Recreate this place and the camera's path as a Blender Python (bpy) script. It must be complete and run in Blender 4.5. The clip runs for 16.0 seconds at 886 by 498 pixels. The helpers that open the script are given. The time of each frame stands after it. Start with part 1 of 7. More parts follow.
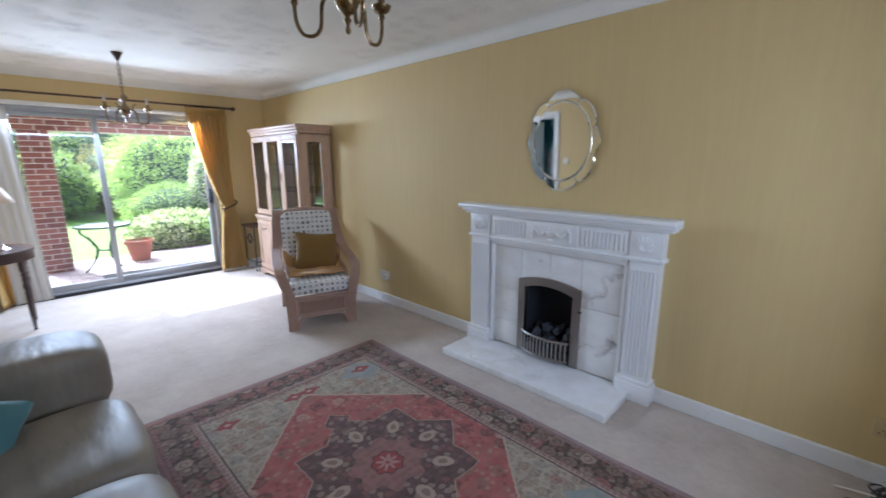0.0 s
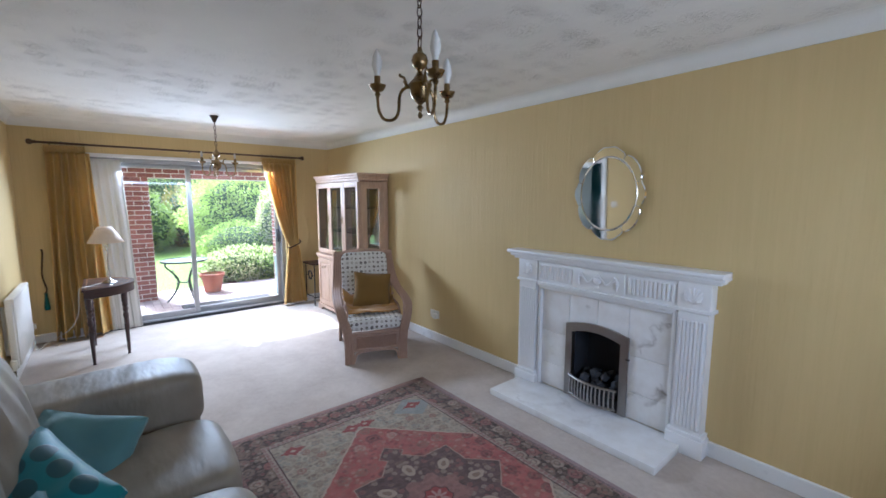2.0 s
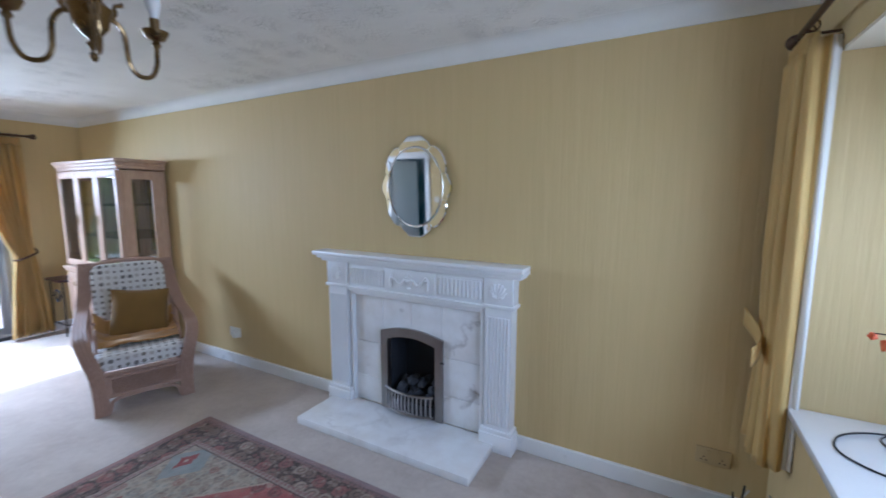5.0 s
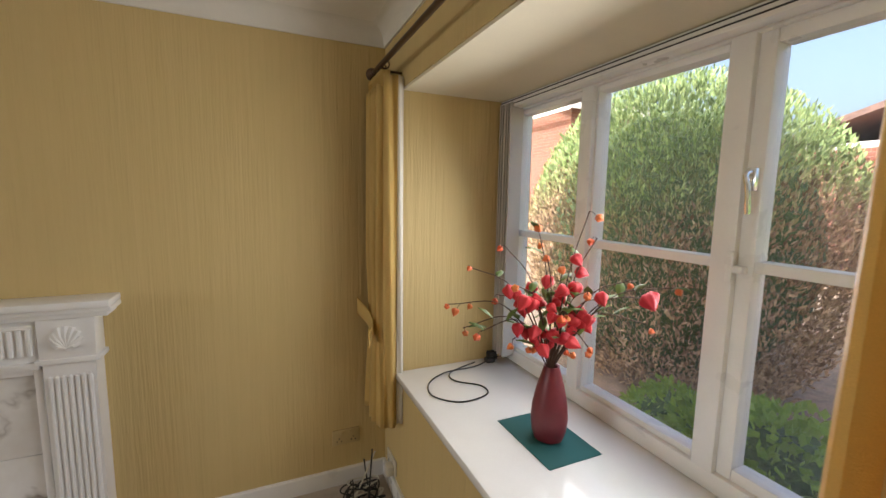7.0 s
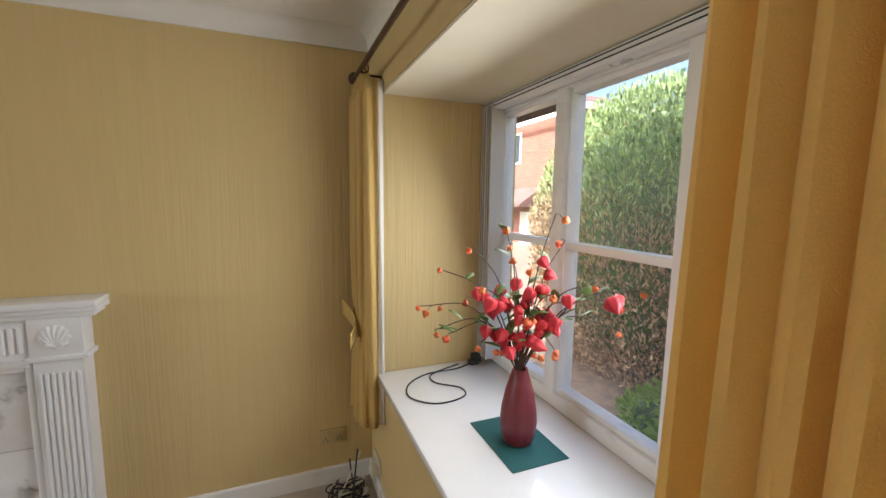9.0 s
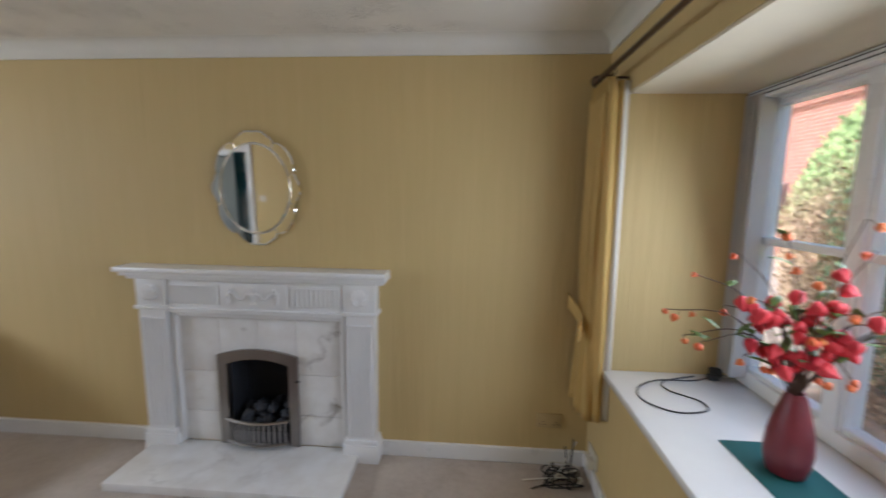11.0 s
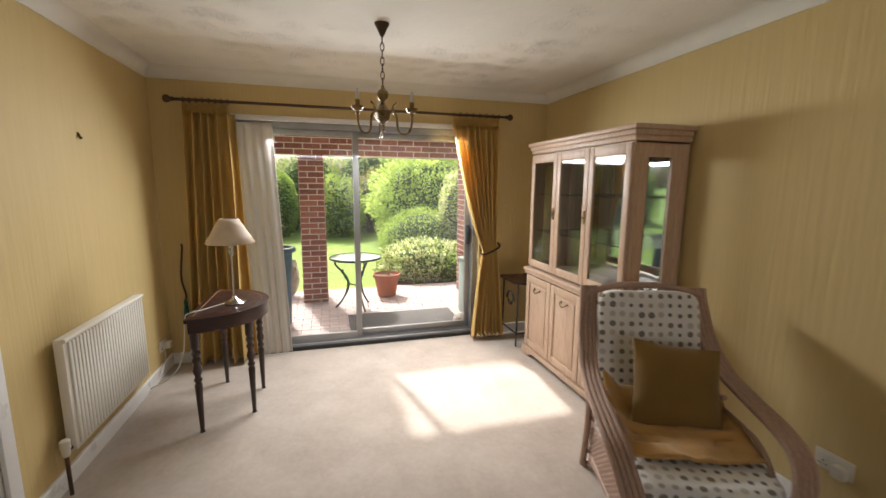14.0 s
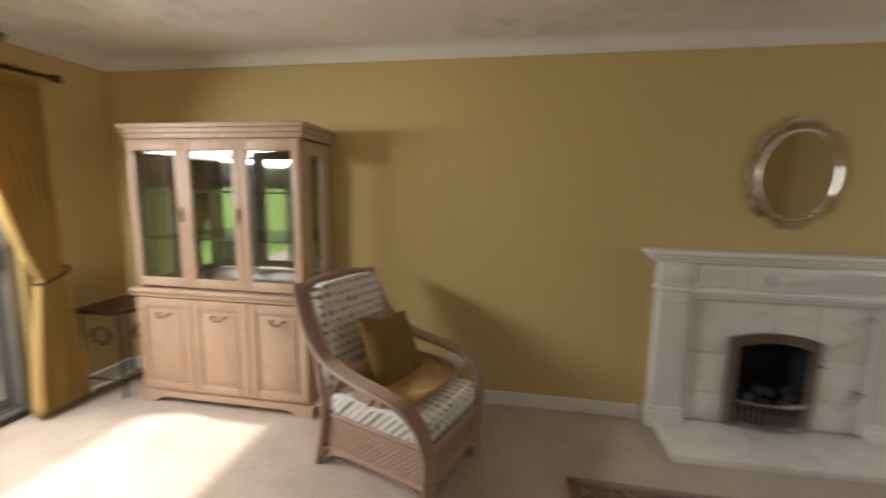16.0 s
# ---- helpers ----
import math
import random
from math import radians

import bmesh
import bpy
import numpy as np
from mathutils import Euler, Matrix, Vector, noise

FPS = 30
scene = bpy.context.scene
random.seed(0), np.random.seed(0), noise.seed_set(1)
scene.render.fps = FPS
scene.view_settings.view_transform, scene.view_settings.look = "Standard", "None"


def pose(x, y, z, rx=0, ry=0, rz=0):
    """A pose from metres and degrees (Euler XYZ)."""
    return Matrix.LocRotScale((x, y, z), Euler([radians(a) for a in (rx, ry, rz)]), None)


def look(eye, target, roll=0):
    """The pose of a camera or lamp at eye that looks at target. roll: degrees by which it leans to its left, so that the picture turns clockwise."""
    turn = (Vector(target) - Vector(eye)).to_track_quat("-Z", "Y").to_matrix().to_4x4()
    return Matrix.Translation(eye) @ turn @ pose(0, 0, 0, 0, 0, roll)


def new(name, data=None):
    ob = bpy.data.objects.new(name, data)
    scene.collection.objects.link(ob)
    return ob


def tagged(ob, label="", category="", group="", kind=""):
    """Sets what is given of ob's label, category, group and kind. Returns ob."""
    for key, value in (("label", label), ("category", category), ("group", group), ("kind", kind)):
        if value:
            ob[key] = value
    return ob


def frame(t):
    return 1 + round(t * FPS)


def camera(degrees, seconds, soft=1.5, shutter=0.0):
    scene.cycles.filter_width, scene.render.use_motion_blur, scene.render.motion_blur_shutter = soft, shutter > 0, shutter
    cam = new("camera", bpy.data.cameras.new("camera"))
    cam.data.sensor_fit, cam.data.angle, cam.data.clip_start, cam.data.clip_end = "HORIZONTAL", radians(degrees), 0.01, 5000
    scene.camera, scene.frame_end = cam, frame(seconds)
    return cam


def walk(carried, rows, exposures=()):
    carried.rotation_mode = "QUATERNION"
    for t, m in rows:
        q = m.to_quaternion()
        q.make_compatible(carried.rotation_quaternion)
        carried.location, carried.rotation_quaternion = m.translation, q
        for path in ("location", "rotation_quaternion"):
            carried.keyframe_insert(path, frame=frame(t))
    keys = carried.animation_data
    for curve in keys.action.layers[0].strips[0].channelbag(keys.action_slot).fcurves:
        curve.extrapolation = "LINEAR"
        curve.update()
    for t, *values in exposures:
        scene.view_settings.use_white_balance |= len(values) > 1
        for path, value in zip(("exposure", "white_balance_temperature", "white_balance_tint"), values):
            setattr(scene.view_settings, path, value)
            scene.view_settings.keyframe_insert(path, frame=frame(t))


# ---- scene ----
cam = camera(94.5, 16.0, shutter=0.3)
PATH = [
    (0, (0.041, 0.166, 1.469), (-1.32, 1.571, 1.052), -0.1),
    (0.5, (0.049, 0.152, 1.478), (-1.533, 1.313, 1.093), -0.1),
    (1, (0.154, 0.033, 1.566), (-1.48, 1.142, 1.251), -0.0),
    (1.5, (0.147, -0.026, 1.566), (-1.45, 1.148, 1.304), -0.0),
    (2, (0.148, 0.003, 1.565), (-1.382, 1.268, 1.321), 0.0),
    (2.5, (0.179, 0.066, 1.57), (-1.283, 1.41, 1.336), -0.0),
    (3, (0.17, 0.053, 1.576), (-1.232, 1.459, 1.342), 0.1),
    (3.2, (0.168, 0.057, 1.566), (-1.219, 1.479, 1.334), 0.1),
    (5.3, (0.051, 0.537, 1.549), (-0.614, 2.403, 1.279), 0.3),
    (5.5, (-0.045, 0.571, 1.572), (-0.344, 2.531, 1.306), -0.0),
    (6, (-0.045, 0.653, 1.547), (0.314, 2.606, 1.304), 0.8),
    (6.5, (-0.051, 0.657, 1.557), (0.656, 2.512, 1.316), 1.0),
    (7, (-0.008, 0.63, 1.567), (0.795, 2.446, 1.322), 1.0),
    (7.5, (0.042, 0.567, 1.52), (0.812, 2.396, 1.269), 1.0),
    (8, (0.112, 0.571, 1.537), (0.87, 2.406, 1.296), 1.0),
    (8.2, (0.139, 0.581, 1.552), (0.895, 2.418, 1.313), 0.9),
    (10.3, (0.085, 0.508, 1.585), (0.586, 2.428, 1.33), 1.3),
    (10.5, (0.052, 0.503, 1.588), (0.444, 2.447, 1.329), 1.2),
    (11, (-0.104, 0.46, 1.589), (-0.247, 2.436, 1.318), 0.8),
    (11.5, (-0.309, 0.427, 1.537), (-1.126, 2.23, 1.249), 0.7),
    (12, (-0.664, 0.474, 1.49), (-1.958, 1.971, 1.2), 0.7),
    (12.5, (-0.938, 0.582, 1.505), (-2.552, 1.725, 1.206), 0.6),
    (13, (-1.332, 0.681, 1.479), (-3.105, 1.558, 1.177), 0.4),
    (13.5, (-1.766, 0.668, 1.473), (-3.633, 1.319, 1.169), 0.2),
    (14, (-2.192, 0.616, 1.509), (-4.094, 1.154, 1.204), 0.4),
    (14.5, (-2.682, 0.657, 1.464), (-4.603, 1.124, 1.16), 0.2),
    (15, (-3.003, 0.497, 1.399), (-4.883, 1.115, 1.108), 0.4),
    (15.5, (-3.004, 0.288, 1.495), (-4.454, 1.633, 1.199), 0.5),
    (16, (-2.952, 0.017, 1.477), (-3.286, 1.968, 1.195), 0.9),
]
EXPOSURES = [
    (0.0, 1.80, 4750, 10), (3.2, 1.84, 4750, 10), (5.5, 1.85, 4400, 10), (6.0, 1.85, 4800, 10), (6.6, 1.62, 6200, 10), (8.2, 1.74, 6500, 10), (10.3, 1.85, 4900, 10),
    (10.6, 1.80, 4900, 10), (11.0, 1.6, 5400, 10), (11.5, 2.05, 4900, 10), (12.0, 1.55, 5400, 10), (12.5, 1.5, 6000, 10), (13.5, 1.24, 6300, 10), (14.5, 1.02, 6300, 10), (15.5, 0.98, 6300, 10), (16.0, 1.15, 6600, 10),
]
walk(cam, [(t, look(eye, target, roll)) for t, eye, target, roll in PATH], EXPOSURES)

# ---- world, sun, light ----
SUN_WAY = Vector((0.70, 0.165, -0.79)).normalized()
world = bpy.data.worlds.new("world")
scene.world = world
world.use_nodes = True
wn = world.node_tree
sky = wn.nodes.new("ShaderNodeTexSky")
sky.sky_type, sky.sun_disc = "NISHITA", False
sky.sun_elevation = math.asin(-SUN_WAY.z)
sky.sun_rotation = math.atan2(-SUN_WAY.x, -SUN_WAY.y)
sky.dust_density = 8.0
wn.links.new(sky.outputs[0], wn.nodes["Background"].inputs[0])
wn.nodes["Background"].inputs[1].default_value = 0.15

sun_data = bpy.data.lights.new("sun", "SUN")
sun_data.energy, sun_data.angle, sun_data.color = 2.8, radians(2.0), (1.0, 0.965, 0.91)
sun = new("sun", sun_data)
sun.matrix_world = look((-20, -5, 22), Vector((-20, -5, 22)) + SUN_WAY)


def window_light(name, eye, target, sx, sy, power, colour, spread=180):
    data = bpy.data.lights.new(name, "AREA")
    data.shape, data.size, data.size_y, data.energy, data.color = "RECTANGLE", sx, sy, power, colour
    data.spread = radians(spread)
    ob = new(name, data)
    ob.matrix_world = look(eye, target)
    return ob


# daylight in the two window openings
window_light("patio_daylight", (-5.99, 1.02, 1.84), (-3.0, 1.02, -1.02), 1.7, 0.24, 25, (0.98, 0.99, 1.0), 163)
window_light("bay_daylight", (1.08, 1.36, 1.46), (-1.5, 1.36, 0.92), 1.6, 0.7, 5.6, (1.0, 0.98, 0.96), 156)
# added fill lamp at an invented opening, brightens the passage
window_light("passage_daylight", (-2.32, -1.7, 1.5), (-4.5, -1.7, 1.2), 1.1, 1.1, 1.4, (1.0, 0.98, 0.94))


# ---- shape helpers ----
def box(bm, x0, x1, y0, y1, z0, z1, bev=0.0, seg=2, m=None):
    vs = [bm.verts.new(p) for p in ((x0, y0, z0), (x1, y0, z0), (x1, y1, z0), (x0, y1, z0), (x0, y0, z1), (x1, y0, z1), (x1, y1, z1), (x0, y1, z1))]
    fs = [bm.faces.new([vs[i] for i in f]) for f in ((0, 3, 2, 1), (4, 5, 6, 7), (0, 1, 5, 4), (1, 2, 6, 5), (2, 3, 7, 6), (3, 0, 4, 7))]
    out = vs
    if bev > 0:
        r = bmesh.ops.bevel(bm, geom=list({e for f in fs for e in f.edges}), offset=bev, segments=seg, profile=0.5, affect="EDGES")
        out = list({v for f in r["faces"] for v in f.verts} | {v for v in vs if v.is_valid})
    if m is not None:
        bmesh.ops.transform(bm, matrix=m, verts=out)
    return bm


def lathe(bm, profile, seg=20, at=(0, 0, 0), m=None, closed=True):
    rings = []
    for r, z in profile:
        rings.append([bm.verts.new((at[0] + r * math.cos(2 * math.pi * i / seg), at[1] + r * math.sin(2 * math.pi * i / seg), at[2] + z)) for i in range(seg)])
    for a, b in zip(rings, rings[1:]):
        for i in range(seg):
            bm.faces.new((a[i], a[(i + 1) % seg], b[(i + 1) % seg], b[i]))
    if closed:
        bm.faces.new(list(reversed(rings[0])))
        bm.faces.new(rings[-1])
    if m is not None:
        bmesh.ops.transform(bm, matrix=m, verts=[v for ring in rings for v in ring])
    return bm


def smooth_line(pts, n=8):
    """A Catmull-Rom line through the points."""
    p = [Vector(q) for q in pts]
    p = [2 * p[0] - p[1]] + p + [2 * p[-1] - p[-2]]
    out = []
    for i in range(1, len(p) - 2):
        for k in range(n):
            t = k / n
            out.append(0.5 * (2 * p[i] + (p[i + 1] - p[i - 1]) * t + (2 * p[i - 1] - 5 * p[i] + 4 * p[i + 1] - p[i + 2]) * t * t + (3 * p[i] - p[i - 1] - 3 * p[i + 1] + p[i + 2]) * t ** 3))
    out.append(p[-2])
    return out


def tube(bm, pts, radius, seg=8, flat=1.0):
    """A round bar along the points; radius: a number, or one for each point."""
    pts = [Vector(p) for p in pts]
    rad = radius if isinstance(radius, (list, tuple)) else [radius] * len(pts)
    way = (pts[1] - pts[0]).normalized()
    side = way.orthogonal().normalized()
    rings = []
    for i, p in enumerate(pts):
        d = (pts[min(i + 1, len(pts) - 1)] - pts[max(i - 1, 0)]).normalized()
        side = (side - d * side.dot(d)).normalized()
        up = d.cross(side)
        rings.append([bm.verts.new(p + rad[i] * (math.cos(2 * math.pi * k / seg) * side + flat * math.sin(2 * math.pi * k / seg) * up)) for k in range(seg)])
    for a, b in zip(rings, rings[1:]):
        for k in range(seg):
            bm.faces.new((a[k], a[(k + 1) % seg], b[(k + 1) % seg], b[k]))
    bm.faces.new(list(reversed(rings[0])))
    bm.faces.new(rings[-1])
    return bm


def prism(bm, poly, a, b, plane="xz"):
    """A polygon in a plane, drawn out from a to b along the third axis."""
    def at(p, s):
        return {"xz": (p[0], s, p[1]), "yz": (s, p[0], p[1]), "xy": (p[0], p[1], s)}[plane]
    lo = [bm.verts.new(at(p, a)) for p in poly]
    hi = [bm.verts.new(at(p, b)) for p in poly]
    n = len(poly)
    for i in range(n):
        bm.faces.new((lo[i], lo[(i + 1) % n], hi[(i + 1) % n], hi[i]))
    bm.faces.new(list(reversed(lo)))
    bm.faces.new(hi)
    return bm


def sheet(bm, fn, nu, nv, wrap=False):
    g = [[bm.verts.new(fn(i / nu, j / nv)) for j in range(nv + 1)] for i in range(nu + (0 if wrap else 1))]
    for i in range(nu):
        for j in range(nv):
            a, b = g[i], g[(i + 1) % len(g)]
            bm.faces.new((a[j], b[j], b[j + 1], a[j + 1]))
    return bm


def pillow(bm, w, d, h, n=14, edge=0.06, m=None, puff=2.6):
    """A stuffed cushion, w by d and h thick at its middle, lying flat round the origin."""
    verts = []
    for s in (1, -1):
        g = []
        for i in range(n + 1):
            row = []
            for j in range(n + 1):
                u, v = 2 * i / n - 1, 2 * j / n - 1
                t = (1 - abs(u) ** puff) * (1 - abs(v) ** puff)
                pinch = 1 - edge * (1 - abs(u)) * 0 - edge * (abs(u) * (1 - v * v) if abs(u) > abs(v) else abs(v) * (1 - u * u))
                row.append(bm.verts.new((u * w / 2 * pinch, v * d / 2 * pinch, s * (0.012 + (h / 2 - 0.012) * max(t, 0) ** 0.55))))
            g.append(row)
        for i in range(n):
            for j in range(n):
                q = (g[i][j], g[i + 1][j], g[i + 1][j + 1], g[i][j + 1])
                bm.faces.new(q if s > 0 else tuple(reversed(q)))
        verts.append(g)
    rim = [(i, 0) for i in range(n)] + [(n, j) for j in range(n)] + [(i, n) for i in range(n, 0, -1)] + [(0, j) for j in range(n, 0, -1)]
    for a, b in zip(rim, rim[1:] + rim[:1]):
        t, u = verts[0], verts[1]
        bm.faces.new((u[a[0]][a[1]], u[b[0]][b[1]], t[b[0]][b[1]], t[a[0]][a[1]]))
    if m is not None:
        bmesh.ops.transform(bm, matrix=m, verts=[v for g in verts for row in g for v in row])
    return bm


def smoothed(ob, angle=40):
    ob.data.polygons.foreach_set("use_smooth", [True] * len(ob.data.polygons))
    bm = bmesh.new()
    bm.from_mesh(ob.data)
    for e in bm.edges:
        if len(e.link_faces) == 2 and e.calc_face_angle(0) > radians(angle):
            e.smooth = False
    bm.to_mesh(ob.data)
    bm.free()
    return ob


def part(name, bm, material, parent=None, label="", smooth=True, fix=True):
    """Links a bmesh as one mesh object, under a thing or a part."""
    if fix:
        bmesh.ops.recalc_face_normals(bm, faces=bm.faces[:])
    me = bpy.data.meshes.new(name)
    bm.to_mesh(me)
    bm.free()
    me.materials.append(material)
    ob = new(name, me)
    if parent is not None:
        ob.parent = parent
    if label:
        ob["label"] = label
    return smoothed(ob) if smooth else ob


def wpart(name, bm, material, root, label="", smooth=True):
    """A part of a thing, built in the room's own metres."""
    ob = part(name, bm, material, root, label, smooth)
    ob.matrix_parent_inverse = root.matrix_basis.inverted()
    return ob


def B(*a, **k):
    return box(bmesh.new(), *a, **k)


def thing(name, m, label, category, group="", kind=""):
    ob = new(name)
    ob.empty_display_size = 0.1
    ob.matrix_world = m
    return tagged(ob, label, category, group, kind)


def thick(ob, t, offset=0.0):
    mod = ob.modifiers.new("thickness", "SOLIDIFY")
    mod.thickness, mod.offset = t, offset
    return ob


# ---- materials ----
class Nodes:
    """Short names for the node tree of one material."""

    def __init__(self, name):
        self.mat = bpy.data.materials.new(name)
        self.mat.use_nodes = True
        self.t = self.mat.node_tree
        self.bsdf = self.t.nodes["Principled BSDF"]

    def put(self, socket, value):
        if hasattr(value, "is_output"):
            self.t.links.new(value, socket)
        elif value is not None:
            if isinstance(value, (tuple, list)) and len(value) == 3 and socket.type == "RGBA":
                value = (*value, 1)
            socket.default_value = value

    def node(self, kind, *ins, out=0, **attrs):
        n = self.t.nodes.new(kind)
        for k, v in attrs.items():
            setattr(n, k, v)
        for i, v in enumerate(ins):
            self.put(n.inputs[i], v)
        return n.outputs[out]

    def math(self, op, a, b=None, c=None):
        return self.node("ShaderNodeMath", a, b, c, operation=op)

    def coords(self, kind="Object", scale=(1, 1, 1)):
        co = self.t.nodes.new("ShaderNodeTexCoord").outputs[kind]
        return self.node("ShaderNodeMapping", co, None, None, scale)

    def noise(self, co, scale, detail=4, rough=0.55, out=0):
        n = self.t.nodes.new("ShaderNodeTexNoise")
        self.put(n.inputs["Vector"], co)
        n.inputs["Scale"].default_value, n.inputs["Detail"].default_value, n.inputs["Roughness"].default_value = scale, detail, rough
        return n.outputs[out]

    def voronoi(self, co, scale, out="Distance", feature="F1"):
        n = self.t.nodes.new("ShaderNodeTexVoronoi")
        n.feature = feature
        self.put(n.inputs["Vector"], co)
        n.inputs["Scale"].default_value = scale
        return n.outputs[out]

    def ramp(self, f, *stops, mode="LINEAR"):
        n = self.t.nodes.new("ShaderNodeValToRGB")
        n.color_ramp.interpolation = mode
        while len(n.color_ramp.elements) < len(stops):
            n.color_ramp.elements.new(0.5)
        for e, (p, c) in zip(n.color_ramp.elements, stops):
            e.position, e.color = p, (*c, 1) if isinstance(c, (tuple, list)) else (c, c, c, 1)
        self.put(n.inputs[0], f)
        return n.outputs[0]

    def mix(self, f, a, b, blend="MIX"):
        n = self.t.nodes.new("ShaderNodeMix")
        n.data_type, n.blend_type = "RGBA", blend
        self.put(n.inputs[0], f), self.put(n.inputs[6], a), self.put(n.inputs[7], b)
        return n.outputs[2]

    def bump(self, height, strength=0.3, distance=0.002):
        n = self.t.nodes.new("ShaderNodeBump")
        n.inputs["Strength"].default_value, n.inputs["Distance"].default_value = strength, distance
        self.put(n.inputs["Height"], height)
        self.t.links.new(n.outputs[0], self.bsdf.inputs["Normal"])

    def set(self, **values):
        for k, v in values.items():
            self.put(self.bsdf.inputs[k.replace("_", " ")], v)
        return self.mat


def plain(name, colour, rough=0.5, metal=0.0, vary=0.12, scale=6.0, bump=0.15, bump_scale=120.0, coat=0.0, distance=0.0015):
    """Paint, metal or the like: a colour with two scales of unevenness and a fine relief."""
    n = Nodes(name)
    co = n.coords()
    big, fine = n.noise(co, scale, 3), n.noise(co, bump_scale, 3)
    lo, hi = [c * (1 - vary) for c in colour], [min(c * (1 + vary), 1) for c in colour]
    col = n.ramp(n.math("ADD", n.math("MULTIPLY", big, 0.7), n.math("MULTIPLY", fine, 0.3)), (0.3, lo), (0.7, hi))
    if bump:
        n.bump(fine, bump, distance)
    r = n.ramp(big, (0.3, max(rough - 0.07, 0)), (0.7, min(rough + 0.07, 1)))
    return n.set(Base_Color=col, Roughness=r, Metallic=metal, Coat_Weight=coat)


def wallpaper():
    n = Nodes("wallpaper")
    co = n.coords()
    streak = n.noise(n.node("ShaderNodeMapping", co, None, None, (62, 62, 2.0)), 1.0, 4, 0.65)
    wave = n.noise(n.node("ShaderNodeMapping", co, None, None, (19, 19, 2.2)), 1.0, 3)
    big = n.noise(co, 1.3, 3)
    both = n.math("ADD", n.math("MULTIPLY", streak, 0.7), n.math("MULTIPLY", wave, 0.3))
    col = n.ramp(both, (0.25, (0.57, 0.435, 0.195)), (0.77, (0.635, 0.49, 0.23)))
    col = n.mix(n.math("MULTIPLY", big, 0.25), col, (0.60, 0.44, 0.19))
    n.bump(both, 0.9, 0.0075)
    return n.set(Base_Color=col, Roughness=0.62, Specular_IOR_Level=0.35)


def artex():
    """Stippled plaster: tufts of short ridges in loose rows, smooth between."""
    n = Nodes("ceiling_plaster")
    co = n.coords()
    sway = n.node("ShaderNodeVectorMath", n.noise(co, 3, 2, out=1), (0.16, 0.16, 0.0), operation="MULTIPLY")
    at = n.node("ShaderNodeVectorMath", co, sway, operation="ADD")
    v = n.t.nodes.new("ShaderNodeTexVoronoi")
    v.voronoi_dimensions = "2D"
    n.put(v.inputs["Vector"], at)
    v.inputs["Scale"].default_value, v.inputs["Randomness"].default_value = 4.6, 0.55
    tuft = n.ramp(v.outputs["Distance"], (0.12, 1.0), (0.52, 0.0))
    ridge = n.ramp(n.noise(n.node("ShaderNodeMapping", co, None, None, (1.0, 1.5, 1.0)), 46, 3, 0.6), (0.46, 0.0), (0.60, 1.0))
    patchy = n.ramp(n.noise(co, 1.1, 2), (0.40, 0.04), (0.66, 1.0))
    h = n.math("MULTIPLY", n.math("MULTIPLY", tuft, ridge), patchy)
    col = n.ramp(n.noise(co, 2, 3), (0.3, (0.80, 0.77, 0.70)), (0.7, (0.86, 0.83, 0.76)))
    # relief shading of the tufts, also painted in as a greyer colour
    col = n.mix(n.math("MULTIPLY", h, 0.11), col, (0.34, 0.32, 0.29))
    n.bump(n.math("ADD", h, n.math("MULTIPLY", n.noise(co, 16, 4, 0.6), 0.25)), 0.8, 0.011)
    return n.set(Base_Color=col, Roughness=0.85)


def carpet():
    n = Nodes("carpet_pile")
    co = n.coords()
    pile, tread, fleck = n.noise(co, 260, 2), n.noise(co, 3.0, 5, 0.68), n.noise(co, 30, 3)
    col = n.ramp(n.math("ADD", n.math("MULTIPLY", tread, 0.75), n.math("MULTIPLY", fleck, 0.25)), (0.34, (0.43, 0.36, 0.295)), (0.66, (0.60, 0.525, 0.45)))
    col = n.mix(n.math("MULTIPLY", pile, 0.35), col, (0.34, 0.28, 0.225))
    n.bump(n.math("ADD", pile, n.math("MULTIPLY", tread, 0.6)), 0.45, 0.004)
    return n.set(Base_Color=col, Roughness=0.95, Sheen_Weight=0.25, Specular_IOR_Level=0.1)


